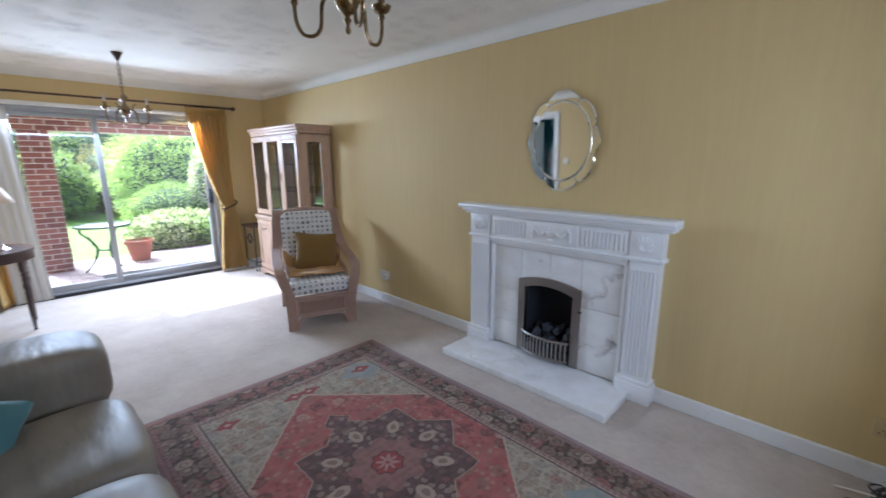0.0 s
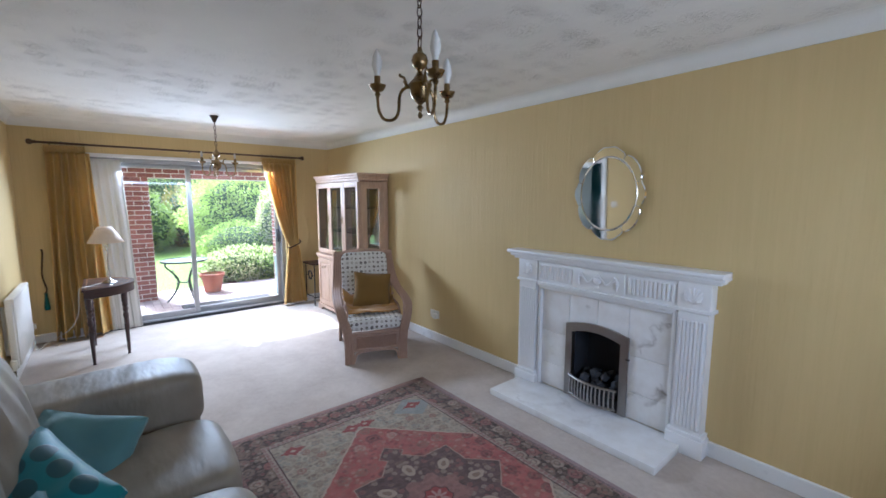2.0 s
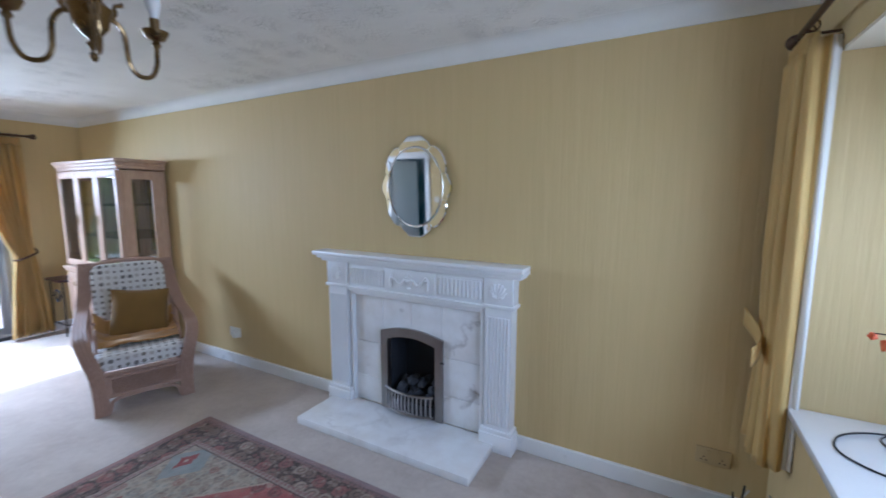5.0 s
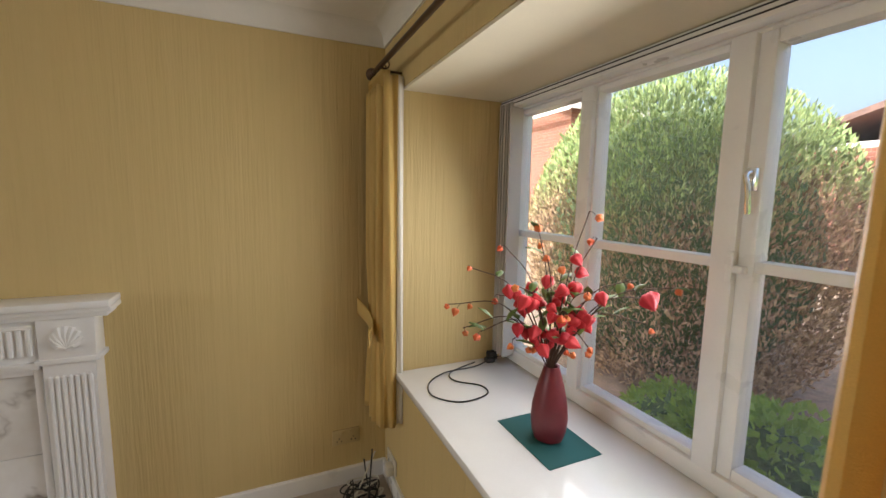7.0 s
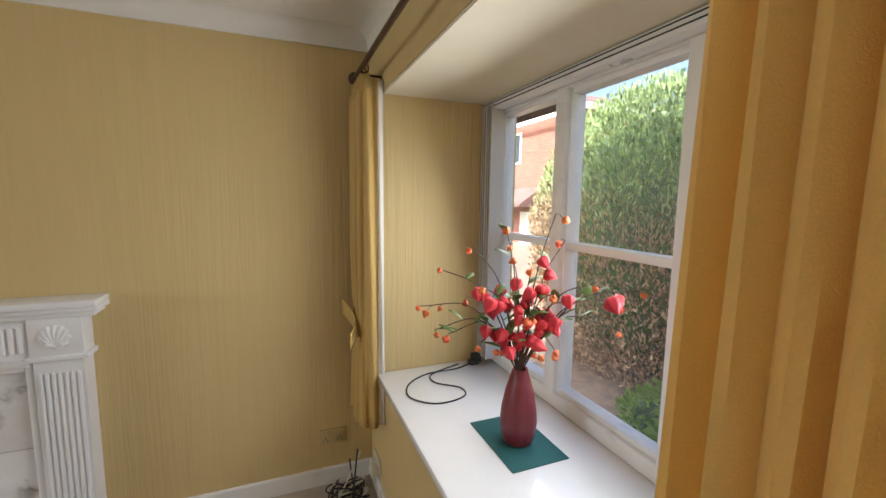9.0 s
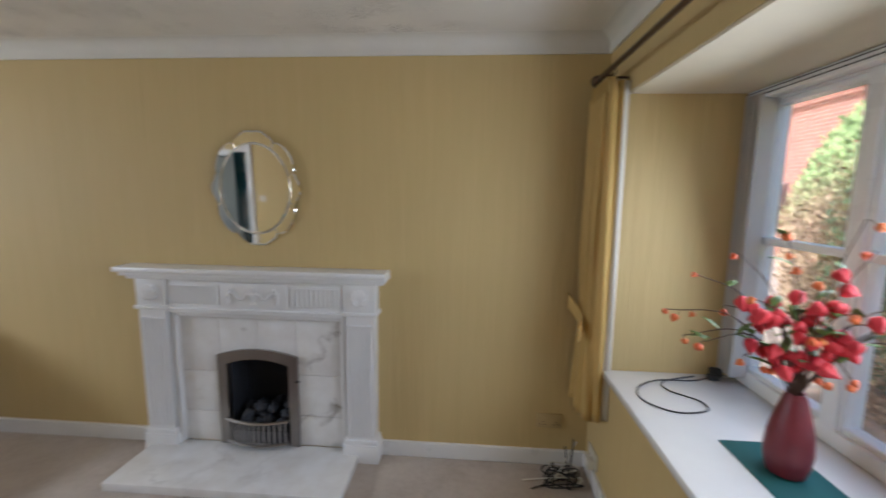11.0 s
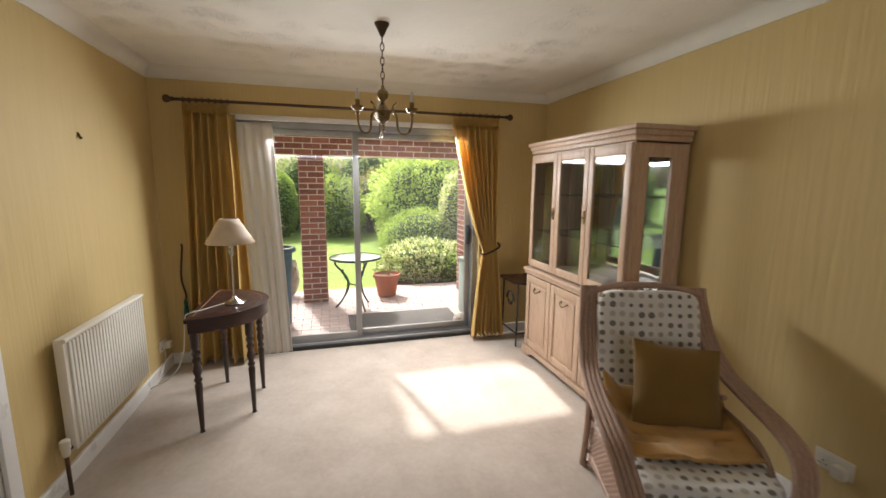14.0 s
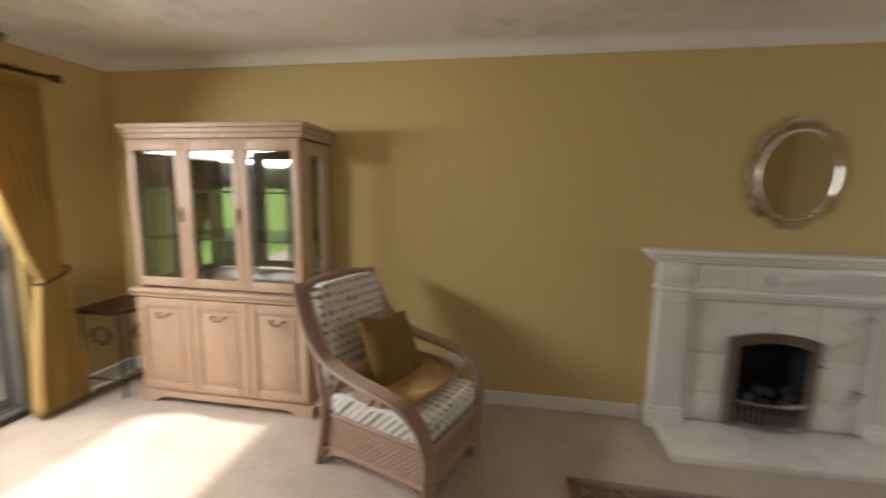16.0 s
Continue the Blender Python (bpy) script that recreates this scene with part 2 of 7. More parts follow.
def clear_pane(name, tint=(1, 1, 1), gloss=0.06, veil=0.0, graze=0.35):
    """A thin pane: light goes straight through, with a faint reflection."""
    m = bpy.data.materials.new(name)
    m.use_nodes = True
    t = m.node_tree
    t.nodes.clear()
    out, mix = t.nodes.new("ShaderNodeOutputMaterial"), t.nodes.new("ShaderNodeMixShader")
    clear, shine, face = t.nodes.new("ShaderNodeBsdfTransparent"), t.nodes.new("ShaderNodeBsdfGlossy"), t.nodes.new("ShaderNodeLayerWeight")
    rise, fres = t.nodes.new("ShaderNodeMath"), t.nodes.new("ShaderNodeMath")
    rise.operation, fres.operation = "POWER", "MULTIPLY_ADD"
    rise.inputs[1].default_value, fres.inputs[1].default_value, fres.inputs[2].default_value = 4.0, graze, gloss * 0.5
    t.links.new(face.outputs["Facing"], rise.inputs[0]), t.links.new(rise.outputs[0], fres.inputs[0])
    clear.inputs[0].default_value = (*tint, 1)
    shine.inputs["Roughness"].default_value = 0.01
    t.links.new(fres.outputs[0], mix.inputs[0]), t.links.new(clear.outputs[0], mix.inputs[1]), t.links.new(shine.outputs[0], mix.inputs[2])
    t.links.new(mix.outputs[0], out.inputs[0])
    # veiling glare over the outdoor view, put into the pane as translucent haze
    if veil:
        veil_bsdf, both = t.nodes.new("ShaderNodeBsdfTranslucent"), t.nodes.new("ShaderNodeMixShader")
        veil_noise = t.nodes.new("ShaderNodeTexNoise")
        veil_noise.inputs["Scale"].default_value = 2.5
        amount = t.nodes.new("ShaderNodeMath")
        amount.operation = "MULTIPLY"
        amount.inputs[1].default_value = veil * 2
        veil_bsdf.inputs[0].default_value = (0.85, 0.86, 0.84, 1)
        t.links.new(veil_noise.outputs[0], amount.inputs[0]), t.links.new(amount.outputs[0], both.inputs[0])
        t.links.new(mix.outputs[0], both.inputs[1]), t.links.new(veil_bsdf.outputs[0], both.inputs[2])
        t.links.new(both.outputs[0], out.inputs[0])
    return m


def wood(name, dark, light, rough=0.4, grain=(3, 3, 40), coat=0.0, scale=6):
    n = Nodes(name)
    co = n.coords()
    warp = n.noise(co, 4, 2, out=1)
    g = n.noise(n.node("ShaderNodeMapping", n.node("ShaderNodeVectorMath", co, n.node("ShaderNodeVectorMath", warp, (0.03, 0.03, 0.03), operation="MULTIPLY"), operation="ADD"), None, None, grain), scale, 6, 0.65)
    big = n.noise(co, 3, 3)
    col = n.ramp(n.math("ADD", n.math("MULTIPLY", g, 0.75), n.math("MULTIPLY", big, 0.25)), (0.33, dark), (0.66, light))
    n.bump(g, 0.18, 0.0012)
    return n.set(Base_Color=col, Roughness=n.ramp(g, (0.3, rough + 0.1), (0.7, max(rough - 0.05, 0.05))), Coat_Weight=coat, Coat_Roughness=0.15)


M_WALL, M_CEIL, M_CARPET = wallpaper(), artex(), carpet()
M_WHITE = plain("white_gloss_paint", (0.80, 0.79, 0.77), 0.32, vary=0.04, bump=0.05)
M_COVE = plain("white_matt_paint", (0.75, 0.725, 0.655), 0.8, vary=0.04)
M_ALU = plain("grey_aluminium", (0.36, 0.36, 0.36), 0.42, 0.75, vary=0.1, bump=0.05)
# both glasses carry an added glare haze that pales the view
M_HAZY = clear_pane("veiled_bay_glass", gloss=0.02, veil=0.03, graze=0.10)
M_VEILED = clear_pane("veiled_patio_glass", gloss=0.012, veil=0.02)
M_DARK = plain("black_rubber", (0.03, 0.03, 0.032), 0.6)

# ---- the room ----
WX, EX, NY, SY, H = -5.98, 0.59, 2.75, -0.69, 2.40


def structure(name, bm, material, label="", category="", smooth=False):
    return tagged(part(name, bm, material, smooth=smooth), label, category, kind="structure")


def bm_boxes(*boxes, bev=0.0):
    bm = bmesh.new()
    for b in boxes:
        box(bm, *b, bev=bev)
    return bm


structure("floor", B(-6.06, 1.3, -0.82, 2.95, -0.2, 0.0), M_CARPET, "beige cut-pile fitted carpet", "floor")
structure("ceiling", B(-6.25, 1.4, -0.82, 2.95, H, H + 0.2), M_CEIL, "white swirled textured plaster ceiling", "ceiling")
structure("wall_north", bm_boxes((-6.25, -1.56, NY, NY + 0.22, -0.1, H), (-1.17, 1.4, NY, NY + 0.22, -0.1, H), (-1.56, -1.17, NY, NY + 0.22, 0.62, H)), M_WALL, "yellow ribbed wallpaper wall behind the fireplace", "wall")
structure("wall_west", bm_boxes((-6.25, WX, -0.9, -0.12, -0.1, H), (-6.25, WX, 2.06, NY, -0.1, H), (-6.25, WX, -0.12, 2.06, 2.05, H)), M_WALL, "yellow papered wall round the sliding patio door", "wall")
structure("wall_south", bm_boxes((WX, -4.12, SY - 0.13, SY, -0.1, H), (-3.30, 1.4, SY - 0.13, SY, -0.1, H), (-4.12, -3.30, SY - 0.13, SY, 2.0, H)), M_WALL, "yellow papered wall with a doorway", "wall")
structure("wall_east", bm_boxes((EX, 1.30, 2.46, NY, -0.1, H), (EX, 1.30, SY, 0.33, -0.1, H), (EX, 1.30, 0.33, 2.46, 2.06, H), (EX, 1.30, 0.33, 2.46, -0.1, 0.70)), M_WALL, "yellow papered wall round the deep bay window", "wall")


def cove(name, a, b, inward):
    """A concave plaster cornice along the wall from a to b."""
    bm = bmesh.new()
    r = 0.072
    prof = [(0, -0.014), (0.01, -0.014), (0.01, 0)] + [(0.01 + r * (1 - math.cos(math.pi / 2 * k / 8)), r * math.sin(math.pi / 2 * k / 8)) for k in range(1, 9)] + [(0.012 + r, r + 0.005), (0, r + 0.005)]
    a, b, inward = Vector(a), Vector(b), Vector(inward)
    lo = [bm.verts.new(a + inward * p[0] + Vector((0, 0, H - r - 0.001 + p[1]))) for p in prof]
    hi = [bm.verts.new(b + inward * p[0] + Vector((0, 0, H - r - 0.001 + p[1]))) for p in prof]
    for i in range(len(prof)):
        j = (i + 1) % len(prof)
        bm.faces.new((lo[i], lo[j], hi[j], hi[i]))
    bm.faces.new(lo)
    bm.faces.new(list(reversed(hi)))
    structure(name, bm, M_COVE, "white concave plaster coving", "coving", smooth=True)


cove("coving_north", (WX, NY, 0), (EX, NY, 0), (0, -1, 0))
cove("coving_south", (WX, SY, 0), (EX, SY, 0), (0, 1, 0))
cove("coving_west", (WX, SY, 0), (WX, NY, 0), (1, 0, 0))
cove("coving_east", (EX, SY, 0), (EX, NY, 0), (-1, 0, 0))


def skirting(name, x0, x1, y0, y1):
    structure(name, box(bmesh.new(), x0, x1, y0, y1, 0.0, 0.095, bev=0.006), M_WHITE, "white painted skirting board", "baseboard")


skirting("baseboard", WX, -2.09, NY - 0.018, NY + 0.01)
skirting("baseboard", -0.63, EX, NY - 0.018, NY + 0.01)
skirting("baseboard", WX, -4.20, SY - 0.01, SY + 0.018)
skirting("baseboard", -3.22, EX, SY - 0.01, SY + 0.018)
skirting("baseboard", WX - 0.01, WX + 0.018, SY, -0.13)
skirting("baseboard", WX - 0.01, WX + 0.018, 2.07, NY)
skirting("baseboard", EX - 0.018, EX + 0.01, SY, NY)

# the doorway in the south wall, and the passage beyond it
M_TEAL = plain("teal_wall_paint", (0.02, 0.13, 0.15), 0.7)
M_DOOR = plain("pale_grey_door_paint", (0.58, 0.58, 0.54), 0.4, vary=0.04)
frame_s = thing("door_1", Matrix(), "white painted door frame standing open to a passage", "door frame", kind="structure")
part("architrave", bm_boxes((-4.19, -4.12, SY - 0.02, SY + 0.018, 0, 2.07), (-3.30, -3.23, SY - 0.02, SY + 0.018, 0, 2.07), (-4.19, -3.23, SY - 0.02, SY + 0.0175, 2.0, 2.07), bev=0.005), M_WHITE, frame_s)
part("jamb", bm_boxes((-4.125, -4.10, SY - 0.15, SY - 0.003, 0, 2.0), (-3.32, -3.295, SY - 0.15, SY - 0.003, 0, 2.0), (-4.10, -3.32, SY - 0.15, SY - 0.003, 1.975, 2.0)), M_WHITE, frame_s)
leaf = part("door_leaf", box(bmesh.new(), -0.02, 0.02, -0.76, 0, 0.01, 1.97, bev=0.004), M_DOOR, frame_s, "pale grey painted door, open")
leaf.matrix_local = pose(-4.07, SY - 0.16, 0, 0, 0, 1)
# the opening in the east passage wall is invented, for the fill lamp
structure("passage_walls", bm_boxes((-5.2, -5.1, -2.6, SY - 0.13, -0.1, H), (-2.3, -2.2, -1.1, SY - 0.13, -0.1, H), (-2.3, -2.2, -2.6, -2.3, -0.1, H), (-2.3, -2.2, -2.3, -1.1, -0.1, 0.9), (-2.3, -2.2, -2.3, -1.1, 2.1, H), (-5.2, -2.2, -2.7, -2.6, -0.1, H)), M_TEAL, "teal painted passage walls", "wall")
structure("passage_floor", B(-5.2, -2.2, -2.7, SY - 0.13, -0.1, -0.001), M_CARPET, "beige carpet in the passage", "floor")
structure("passage_ceiling", B(-5.2, -2.2, -2.7, SY - 0.13, H, H + 0.1), M_COVE, "plain white passage ceiling", "ceiling")

# ---- the patio door ----
patio = thing("patio_door", Matrix(), "grey aluminium sliding patio door with two glass panels", "patio door", kind="structure")
part("outer_frame", bm_boxes((-6.17, -6.02, -0.12, -0.07, 0.0, 2.05), (-6.17, -6.02, 2.0, 2.06, 0.0, 2.05), (-6.17, -6.02, -0.07, 2.0, 1.985, 2.05), (-6.17, -6.005, -0.07, 2.0, 0.0, 0.05), bev=0.004), M_ALU, patio)
part("head_trim", B(-6.01, -5.965, -0.14, 2.08, 2.035, 2.075, bev=0.004), M_WHITE, patio, "white painted head board")
part("track", bm_boxes((-6.10, -6.095, -0.07, 2.0, 0.05, 0.065), (-6.05, -6.045, -0.07, 2.0, 0.05, 0.065)), M_ALU, patio)
part("threshold_gap", B(-6.02, -5.985, -0.12, 2.06, 0.002, 0.035), M_DARK, patio, "dark rubber threshold seal")


def slider(x, y0, y1):
    f = part("sliding_panel", bm_boxes((x - 0.018, x + 0.018, y0, y0 + 0.05, 0.055, 1.985), (x - 0.018, x + 0.018, y1 - 0.05, y1, 0.055, 1.985), (x - 0.018, x + 0.018, y0 + 0.05, y1 - 0.05, 0.055, 0.12), (x - 0.018, x + 0.018, y0 + 0.05, y1 - 0.05, 1.935, 1.985), bev=0.003), M_ALU, patio)
    p = part("pane", B(x - 0.003, x + 0.003, y0 + 0.045, y1 - 0.045, 0.115, 1.94), M_VEILED, f, smooth=False)
    p.visible_shadow = False
    return f


slider(-6.065, -0.07, 0.905)
slider(-6.115, 0.855, 2.0)
handle = part("handle", bm_boxes((-6.10, -6.06, 1.955, 1.985, 0.93, 1.12), (-6.06, -6.035, 1.96, 1.98, 0.95, 1.10), bev=0.004), M_DARK, patio, "black pull handle")

# ---- the bay window ----
bay = thing("bay_window", Matrix(), "white painted wooden casement window in a deep bay", "window", kind="structure")
part("window_sill", box(bmesh.new(), EX - 0.035, 1.17, 0.335, 2.455, 0.695, 0.73, bev=0.008), plain("high_gloss_white_paint", (0.82, 0.815, 0.80), 0.14, vary=0.03, bump=0.05, coat=0.3), bay, "glossy white deep window board")
FX0, FX1 = 1.16, 1.25
structure("bay_soffit", B(EX + 0.004, 1.16, 0.332, 2.458, 2.048, 2.062), plain("cream_emulsion", (0.74, 0.67, 0.50), 0.7, vary=0.04), "smooth cream painted soffit of the bay", "ceiling")
part("outer_frame", bm_boxes((FX0, FX1, 2.39, 2.455, 0.73, 2.055), (FX0, FX1, 0.335, 0.40, 0.73, 2.055), (FX0, FX1, 0.40, 2.39, 2.0, 2.055), (FX0, FX1, 0.40, 2.39, 0.73, 0.79), bev=0.005), M_WHITE, bay)
for yc in (1.912, 1.35, 0.87):
    part("mullion", B(FX0 - 0.002, FX1 + 0.002, yc - 0.032, yc + 0.032, 0.785, 2.005, bev=0.004), M_WHITE, bay)


def casement(y0, y1, handle=False):
    s, e = (0.042, 0.035) if handle else (0.012, 0.022)
    f = part("casement", bm_boxes((1.175, 1.235, y0, y0 + s, 0.79, 2.0), (1.175, 1.235, y1 - s, y1, 0.79, 2.0), (1.175, 1.235, y0 + s, y1 - s, 0.79, 0.79 + e), (1.175, 1.235, y0 + s, y1 - s, 2.0 - e, 2.0), bev=0.004), M_WHITE, bay)
    part("glazing_bar", B(1.178, 1.232, y0 + s, y1 - s, 1.385, 1.415, bev=0.003), M_WHITE, f)
    for z0, z1 in ((0.79 + e - 0.002, 1.388), (1.412, 2.002 - e)):
        p = part("pane", B(1.202, 1.207, y0 + s - 0.004, y1 - s + 0.004, z0, z1), M_HAZY, f, smooth=False)
        p.visible_shadow = False
    if handle:
        bm = bm_boxes((1.155, 1.176, y1 - 0.035, y1 - 0.012, 1.60, 1.66), bev=0.003)
        tube(bm, smooth_line([(1.155, y1 - 0.023, 1.65), (1.135, y1 - 0.023, 1.64), (1.14, y1 - 0.028, 1.60), (1.145, y1 - 0.03, 1.54)]), 0.007)
        part("handle", bm, plain("chrome", (0.75, 0.75, 0.74), 0.2, 1.0), f, "metal casement fastener")
        part("latch", bm_boxes((1.15, 1.176, y1 - 0.03, y1 + 0.02, 1.38, 1.40), (1.145, 1.16, y1 - 0.005, y1 + 0.012, 1.35, 1.44), bev=0.003), M_WHITE, f)


casement(1.944, 2.39)
casement(1.382, 1.88)
casement(0.902, 1.318, handle=True)
casement(0.40, 0.84)
part("blind_rail", B(1.10, 1.155, 0.34, 2.45, 2.005, 2.046, bev=0.004), M_WHITE, bay, "white blind headrail")
# dark strips on the rail's face stand in for shade in its grooves
for gz in (2.018, 2.034):
    part("rail_groove", B(1.0975, 1.1005, 0.345, 2.445, gz, gz + 0.004), M_DARK, bay, "dark strip drawn as the shade of a headrail groove")

# ---- materials of the things ----
def marble(name, amount):
    n = Nodes(name)
    co = n.coords()
    warp = n.node("ShaderNodeVectorMath", co, n.node("ShaderNodeVectorMath", n.noise(co, 3, 4, out=1), (0.5, 0.5, 0.5), operation="MULTIPLY"), operation="ADD")
    vein = n.math("ABSOLUTE", n.math("SUBTRACT", n.noise(warp, 1.6, 4, 0.5), 0.5))
    fine = n.noise(co, 7, 4)
    base = n.ramp(fine, (0.3, (0.76, 0.735, 0.70)), (0.65, (0.86, 0.85, 0.835)))
    patch = n.ramp(n.noise(co, 2.1, 3), (0.45, 0.0), (0.62, 1.0))
    f = n.math("MULTIPLY", n.ramp(vein, (0.0, 0.85), (0.010, 0.45), (0.03, 0.0)), patch)
    return n.set(Base_Color=n.mix(n.math("MULTIPLY", f, amount), base, (0.20, 0.16, 0.13)), Roughness=0.2, Coat_Weight=0.2)


def cloth(name, colour, rough=0.85, vary=0.16, weave=420, sheen=0.3, blotch=5.0):
    n = Nodes(name)
    co = n.coords()
    big, fine = n.noise(co, blotch, 4), n.noise(co, weave, 2)
    col = n.ramp(n.math("ADD", n.math("MULTIPLY", big, 0.6), n.math("MULTIPLY", fine, 0.4)), (0.3, [c * (1 - vary) for c in colour]), (0.7, [min(1, c * (1 + vary)) for c in colour]))
    n.bump(n.math("ADD", fine, n.math("MULTIPLY", n.noise(co, 18, 3), 1.5)), 0.35, 0.003)
    return n.set(Base_Color=col, Roughness=rough, Sheen_Weight=sheen, Specular_IOR_Level=0.25)


def dotted(name, axes):
    """White cotton with rows of grey and taupe dots."""
    n = Nodes(name)
    sep = n.t.nodes.new("ShaderNodeSeparateXYZ")
    n.t.links.new(n.t.nodes.new("ShaderNodeTexCoord").outputs["Object"], sep.inputs[0])
    x, y, z = sep.outputs
    second = z if axes == "xz" else n.math("ADD", y, z)
    co = n.node("ShaderNodeCombineXYZ", x, second, 0.0)
    v = n.t.nodes.new("ShaderNodeTexVoronoi")
    v.voronoi_dimensions = "2D"
    n.put(v.inputs["Vector"], co)
    v.inputs["Scale"].default_value, v.inputs["Randomness"].default_value = 21.0, 0.12
    cell = n.node("ShaderNodeSeparateColor", v.outputs["Color"])
    size = n.math("ADD", 0.19, n.math("MULTIPLY", cell, 0.15))
    inside = n.math("LESS_THAN", v.outputs["Distance"], size)
    tone = n.ramp(cell, (0.0, (0.17, 0.15, 0.14)), (0.35, (0.40, 0.37, 0.34)), (0.55, (0.22, 0.20, 0.17)), (0.75, (0.52, 0.49, 0.46)), (0.9, (0.20, 0.185, 0.18)), mode="CONSTANT")
    ground = n.ramp(n.noise(n.coords(), 6, 3), (0.3, (0.66, 0.64, 0.62)), (0.7, (0.78, 0.77, 0.75)))
    n.bump(n.noise(n.coords(), 300, 2), 0.3, 0.002)
    return n.set(Base_Color=n.mix(inside, ground, tone), Roughness=0.9, Sheen_Weight=0.2)


def leather(name, lo, hi):
    n = Nodes(name)
    co = n.coords()
    pore, crease, big = n.voronoi(co, 180), n.noise(n.node("ShaderNodeMapping", co, None, None, (1.6, 5, 2.4)), 3, 2, 0.45), n.noise(co, 3, 3)
    n.bump(n.math("ADD", n.math("MULTIPLY", pore, 0.03), n.math("ADD", n.math("MULTIPLY", crease, 1.0), n.math("MULTIPLY", n.noise(n.node("ShaderNodeMapping", co, None, None, (9, 22, 12)), 1.0, 3, 0.55), 0.30))), 0.55, 0.016)
    return n.set(Base_Color=n.ramp(big, (0.3, lo), (0.7, hi)), Roughness=n.ramp(crease, (0.3, 0.44), (0.7, 0.60)), Coat_Weight=0.05, Coat_Roughness=0.25)


def rug_weave():
    n = Nodes("rug_weave")
    co = n.coords()
    sep = n.t.nodes.new("ShaderNodeSeparateXYZ")
    n.t.links.new(co, sep.inputs[0])
    m = n.math
    # the drawing is mirrored about both axes and a little hand-drawn
    hand = n.node("ShaderNodeVectorMath", n.node("ShaderNodeVectorMath", n.noise(co, 26, 2, out=1), (0.5, 0.5, 0.5), operation="SUBTRACT"), (0.022, 0.022, 0.0), operation="MULTIPLY")
    wav = n.t.nodes.new("ShaderNodeSeparateXYZ")
    n.t.links.new(n.node("ShaderNodeVectorMath", co, hand, operation="ADD"), wav.inputs[0])
    u, v = m("ABSOLUTE", wav.outputs[0]), m("ABSOLUTE", wav.outputs[1])
    d = m("MINIMUM", m("SUBTRACT", 1.23, m("ABSOLUTE", sep.outputs[0])), m("SUBTRACT", 0.805, m("ABSOLUTE", sep.outputs[1])))
    folded = n.node("ShaderNodeCombineXYZ", u, v, 0.0)

    def flowers(scale, shift, palette, size, rnd=0.75):
        at = n.node("ShaderNodeVectorMath", folded, (shift, shift * 0.6, 0.0), operation="ADD")
        vo = n.t.nodes.new("ShaderNodeTexVoronoi")
        vo.voronoi_dimensions = "2D"
        n.put(vo.inputs["Vector"], at)
        vo.inputs["Scale"].default_value, vo.inputs["Randomness"].default_value = scale, rnd
        pick = n.node("ShaderNodeSeparateColor", vo.outputs["Color"])
        ring = n.ramp(vo.outputs["Distance"], (0.0, 1.0), (size * 0.25, 0.9), (size * 0.42, 0.1), (size * 0.55, 0.9), (size * 0.85, 0.8), (size, 0.0))
        step = 1 / len(palette)
        return ring, n.ramp(pick, *[(i * step, c) for i, c in enumerate(palette)], mode="CONSTANT")

    cream, rose, red, dark, blue, taupe = (0.38, 0.295, 0.22), (0.27, 0.105, 0.085), (0.23, 0.048, 0.042), (0.050, 0.030, 0.026), (0.17, 0.175, 0.16), (0.20, 0.135, 0.095)
    mot = n.noise(co, 16, 4)
    # corner field, red field, medallion, heart
    field = n.ramp(mot, (0.3, (0.29, 0.245, 0.175)), (0.7, (0.40, 0.345, 0.255)))
    f, c = flowers(13, 0.3, [blue, taupe, taupe, red, cream], 0.42)
    field = n.mix(m("MULTIPLY", f, 0.6), field, c)
    f2, c2 = flowers(33, 1.7, [taupe, dark, blue, taupe], 0.42)
    field = n.mix(m("MULTIPLY", f2, 0.55), field, c2)
    red_f = n.ramp(mot, (0.3, (0.25, 0.060, 0.050)), (0.7, (0.36, 0.115, 0.095)))
    f, c = flowers(8.5, 2.2, [cream, rose, taupe, dark, rose], 0.36)
    red_f = n.mix(m("MULTIPLY", f, 0.7), red_f, c)
    f2, c2 = flowers(28, 0.9, [cream, dark, rose, taupe], 0.36)
    red_f = n.mix(m("MULTIPLY", f2, 0.5), red_f, c2)
    med = n.ramp(mot, (0.3, (0.070, 0.042, 0.038)), (0.7, (0.125, 0.075, 0.066)))
    f2, c2 = flowers(24, 3.1, [taupe, rose, dark, cream], 0.40)
    med = n.mix(m("MULTIPLY", f2, 0.6), med, c2)
    # the red hexagon, and an eight-pointed star on it
    loz = m("ADD", u, v)
    saw = m("MULTIPLY", m("PINGPONG", m("SUBTRACT", u, v), 0.014), 0.7)
    in_red = m("MULTIPLY", m("LESS_THAN", m("ADD", loz, saw), 0.855), m("LESS_THAN", u, 0.83))
    edge_red = m("MULTIPLY", m("LESS_THAN", loz, 0.868), m("LESS_THAN", u, 0.84))
    star = m("MINIMUM", m("MULTIPLY", m("ADD", u, v), 0.80), m("MULTIPLY", m("MAXIMUM", u, v), 1.16))
    lobe = m("ADD", m("MINIMUM", m("ABSOLUTE", m("SUBTRACT", u, 0.46)), 1.0), v)
    star = m("MULTIPLY", m("MINIMUM", star, m("ADD", m("MULTIPLY", lobe, 1.0), 0.29)), 1.06)
    in_med, edge_med = m("LESS_THAN", star, 0.395), m("LESS_THAN", star, 0.403)
    r = m("SQRT", m("ADD", m("MULTIPLY", u, u), m("MULTIPLY", v, v)))
    turn = m("ARCTAN2", v, u)
    ang = m("COSINE", m("MULTIPLY", turn, 8.0))
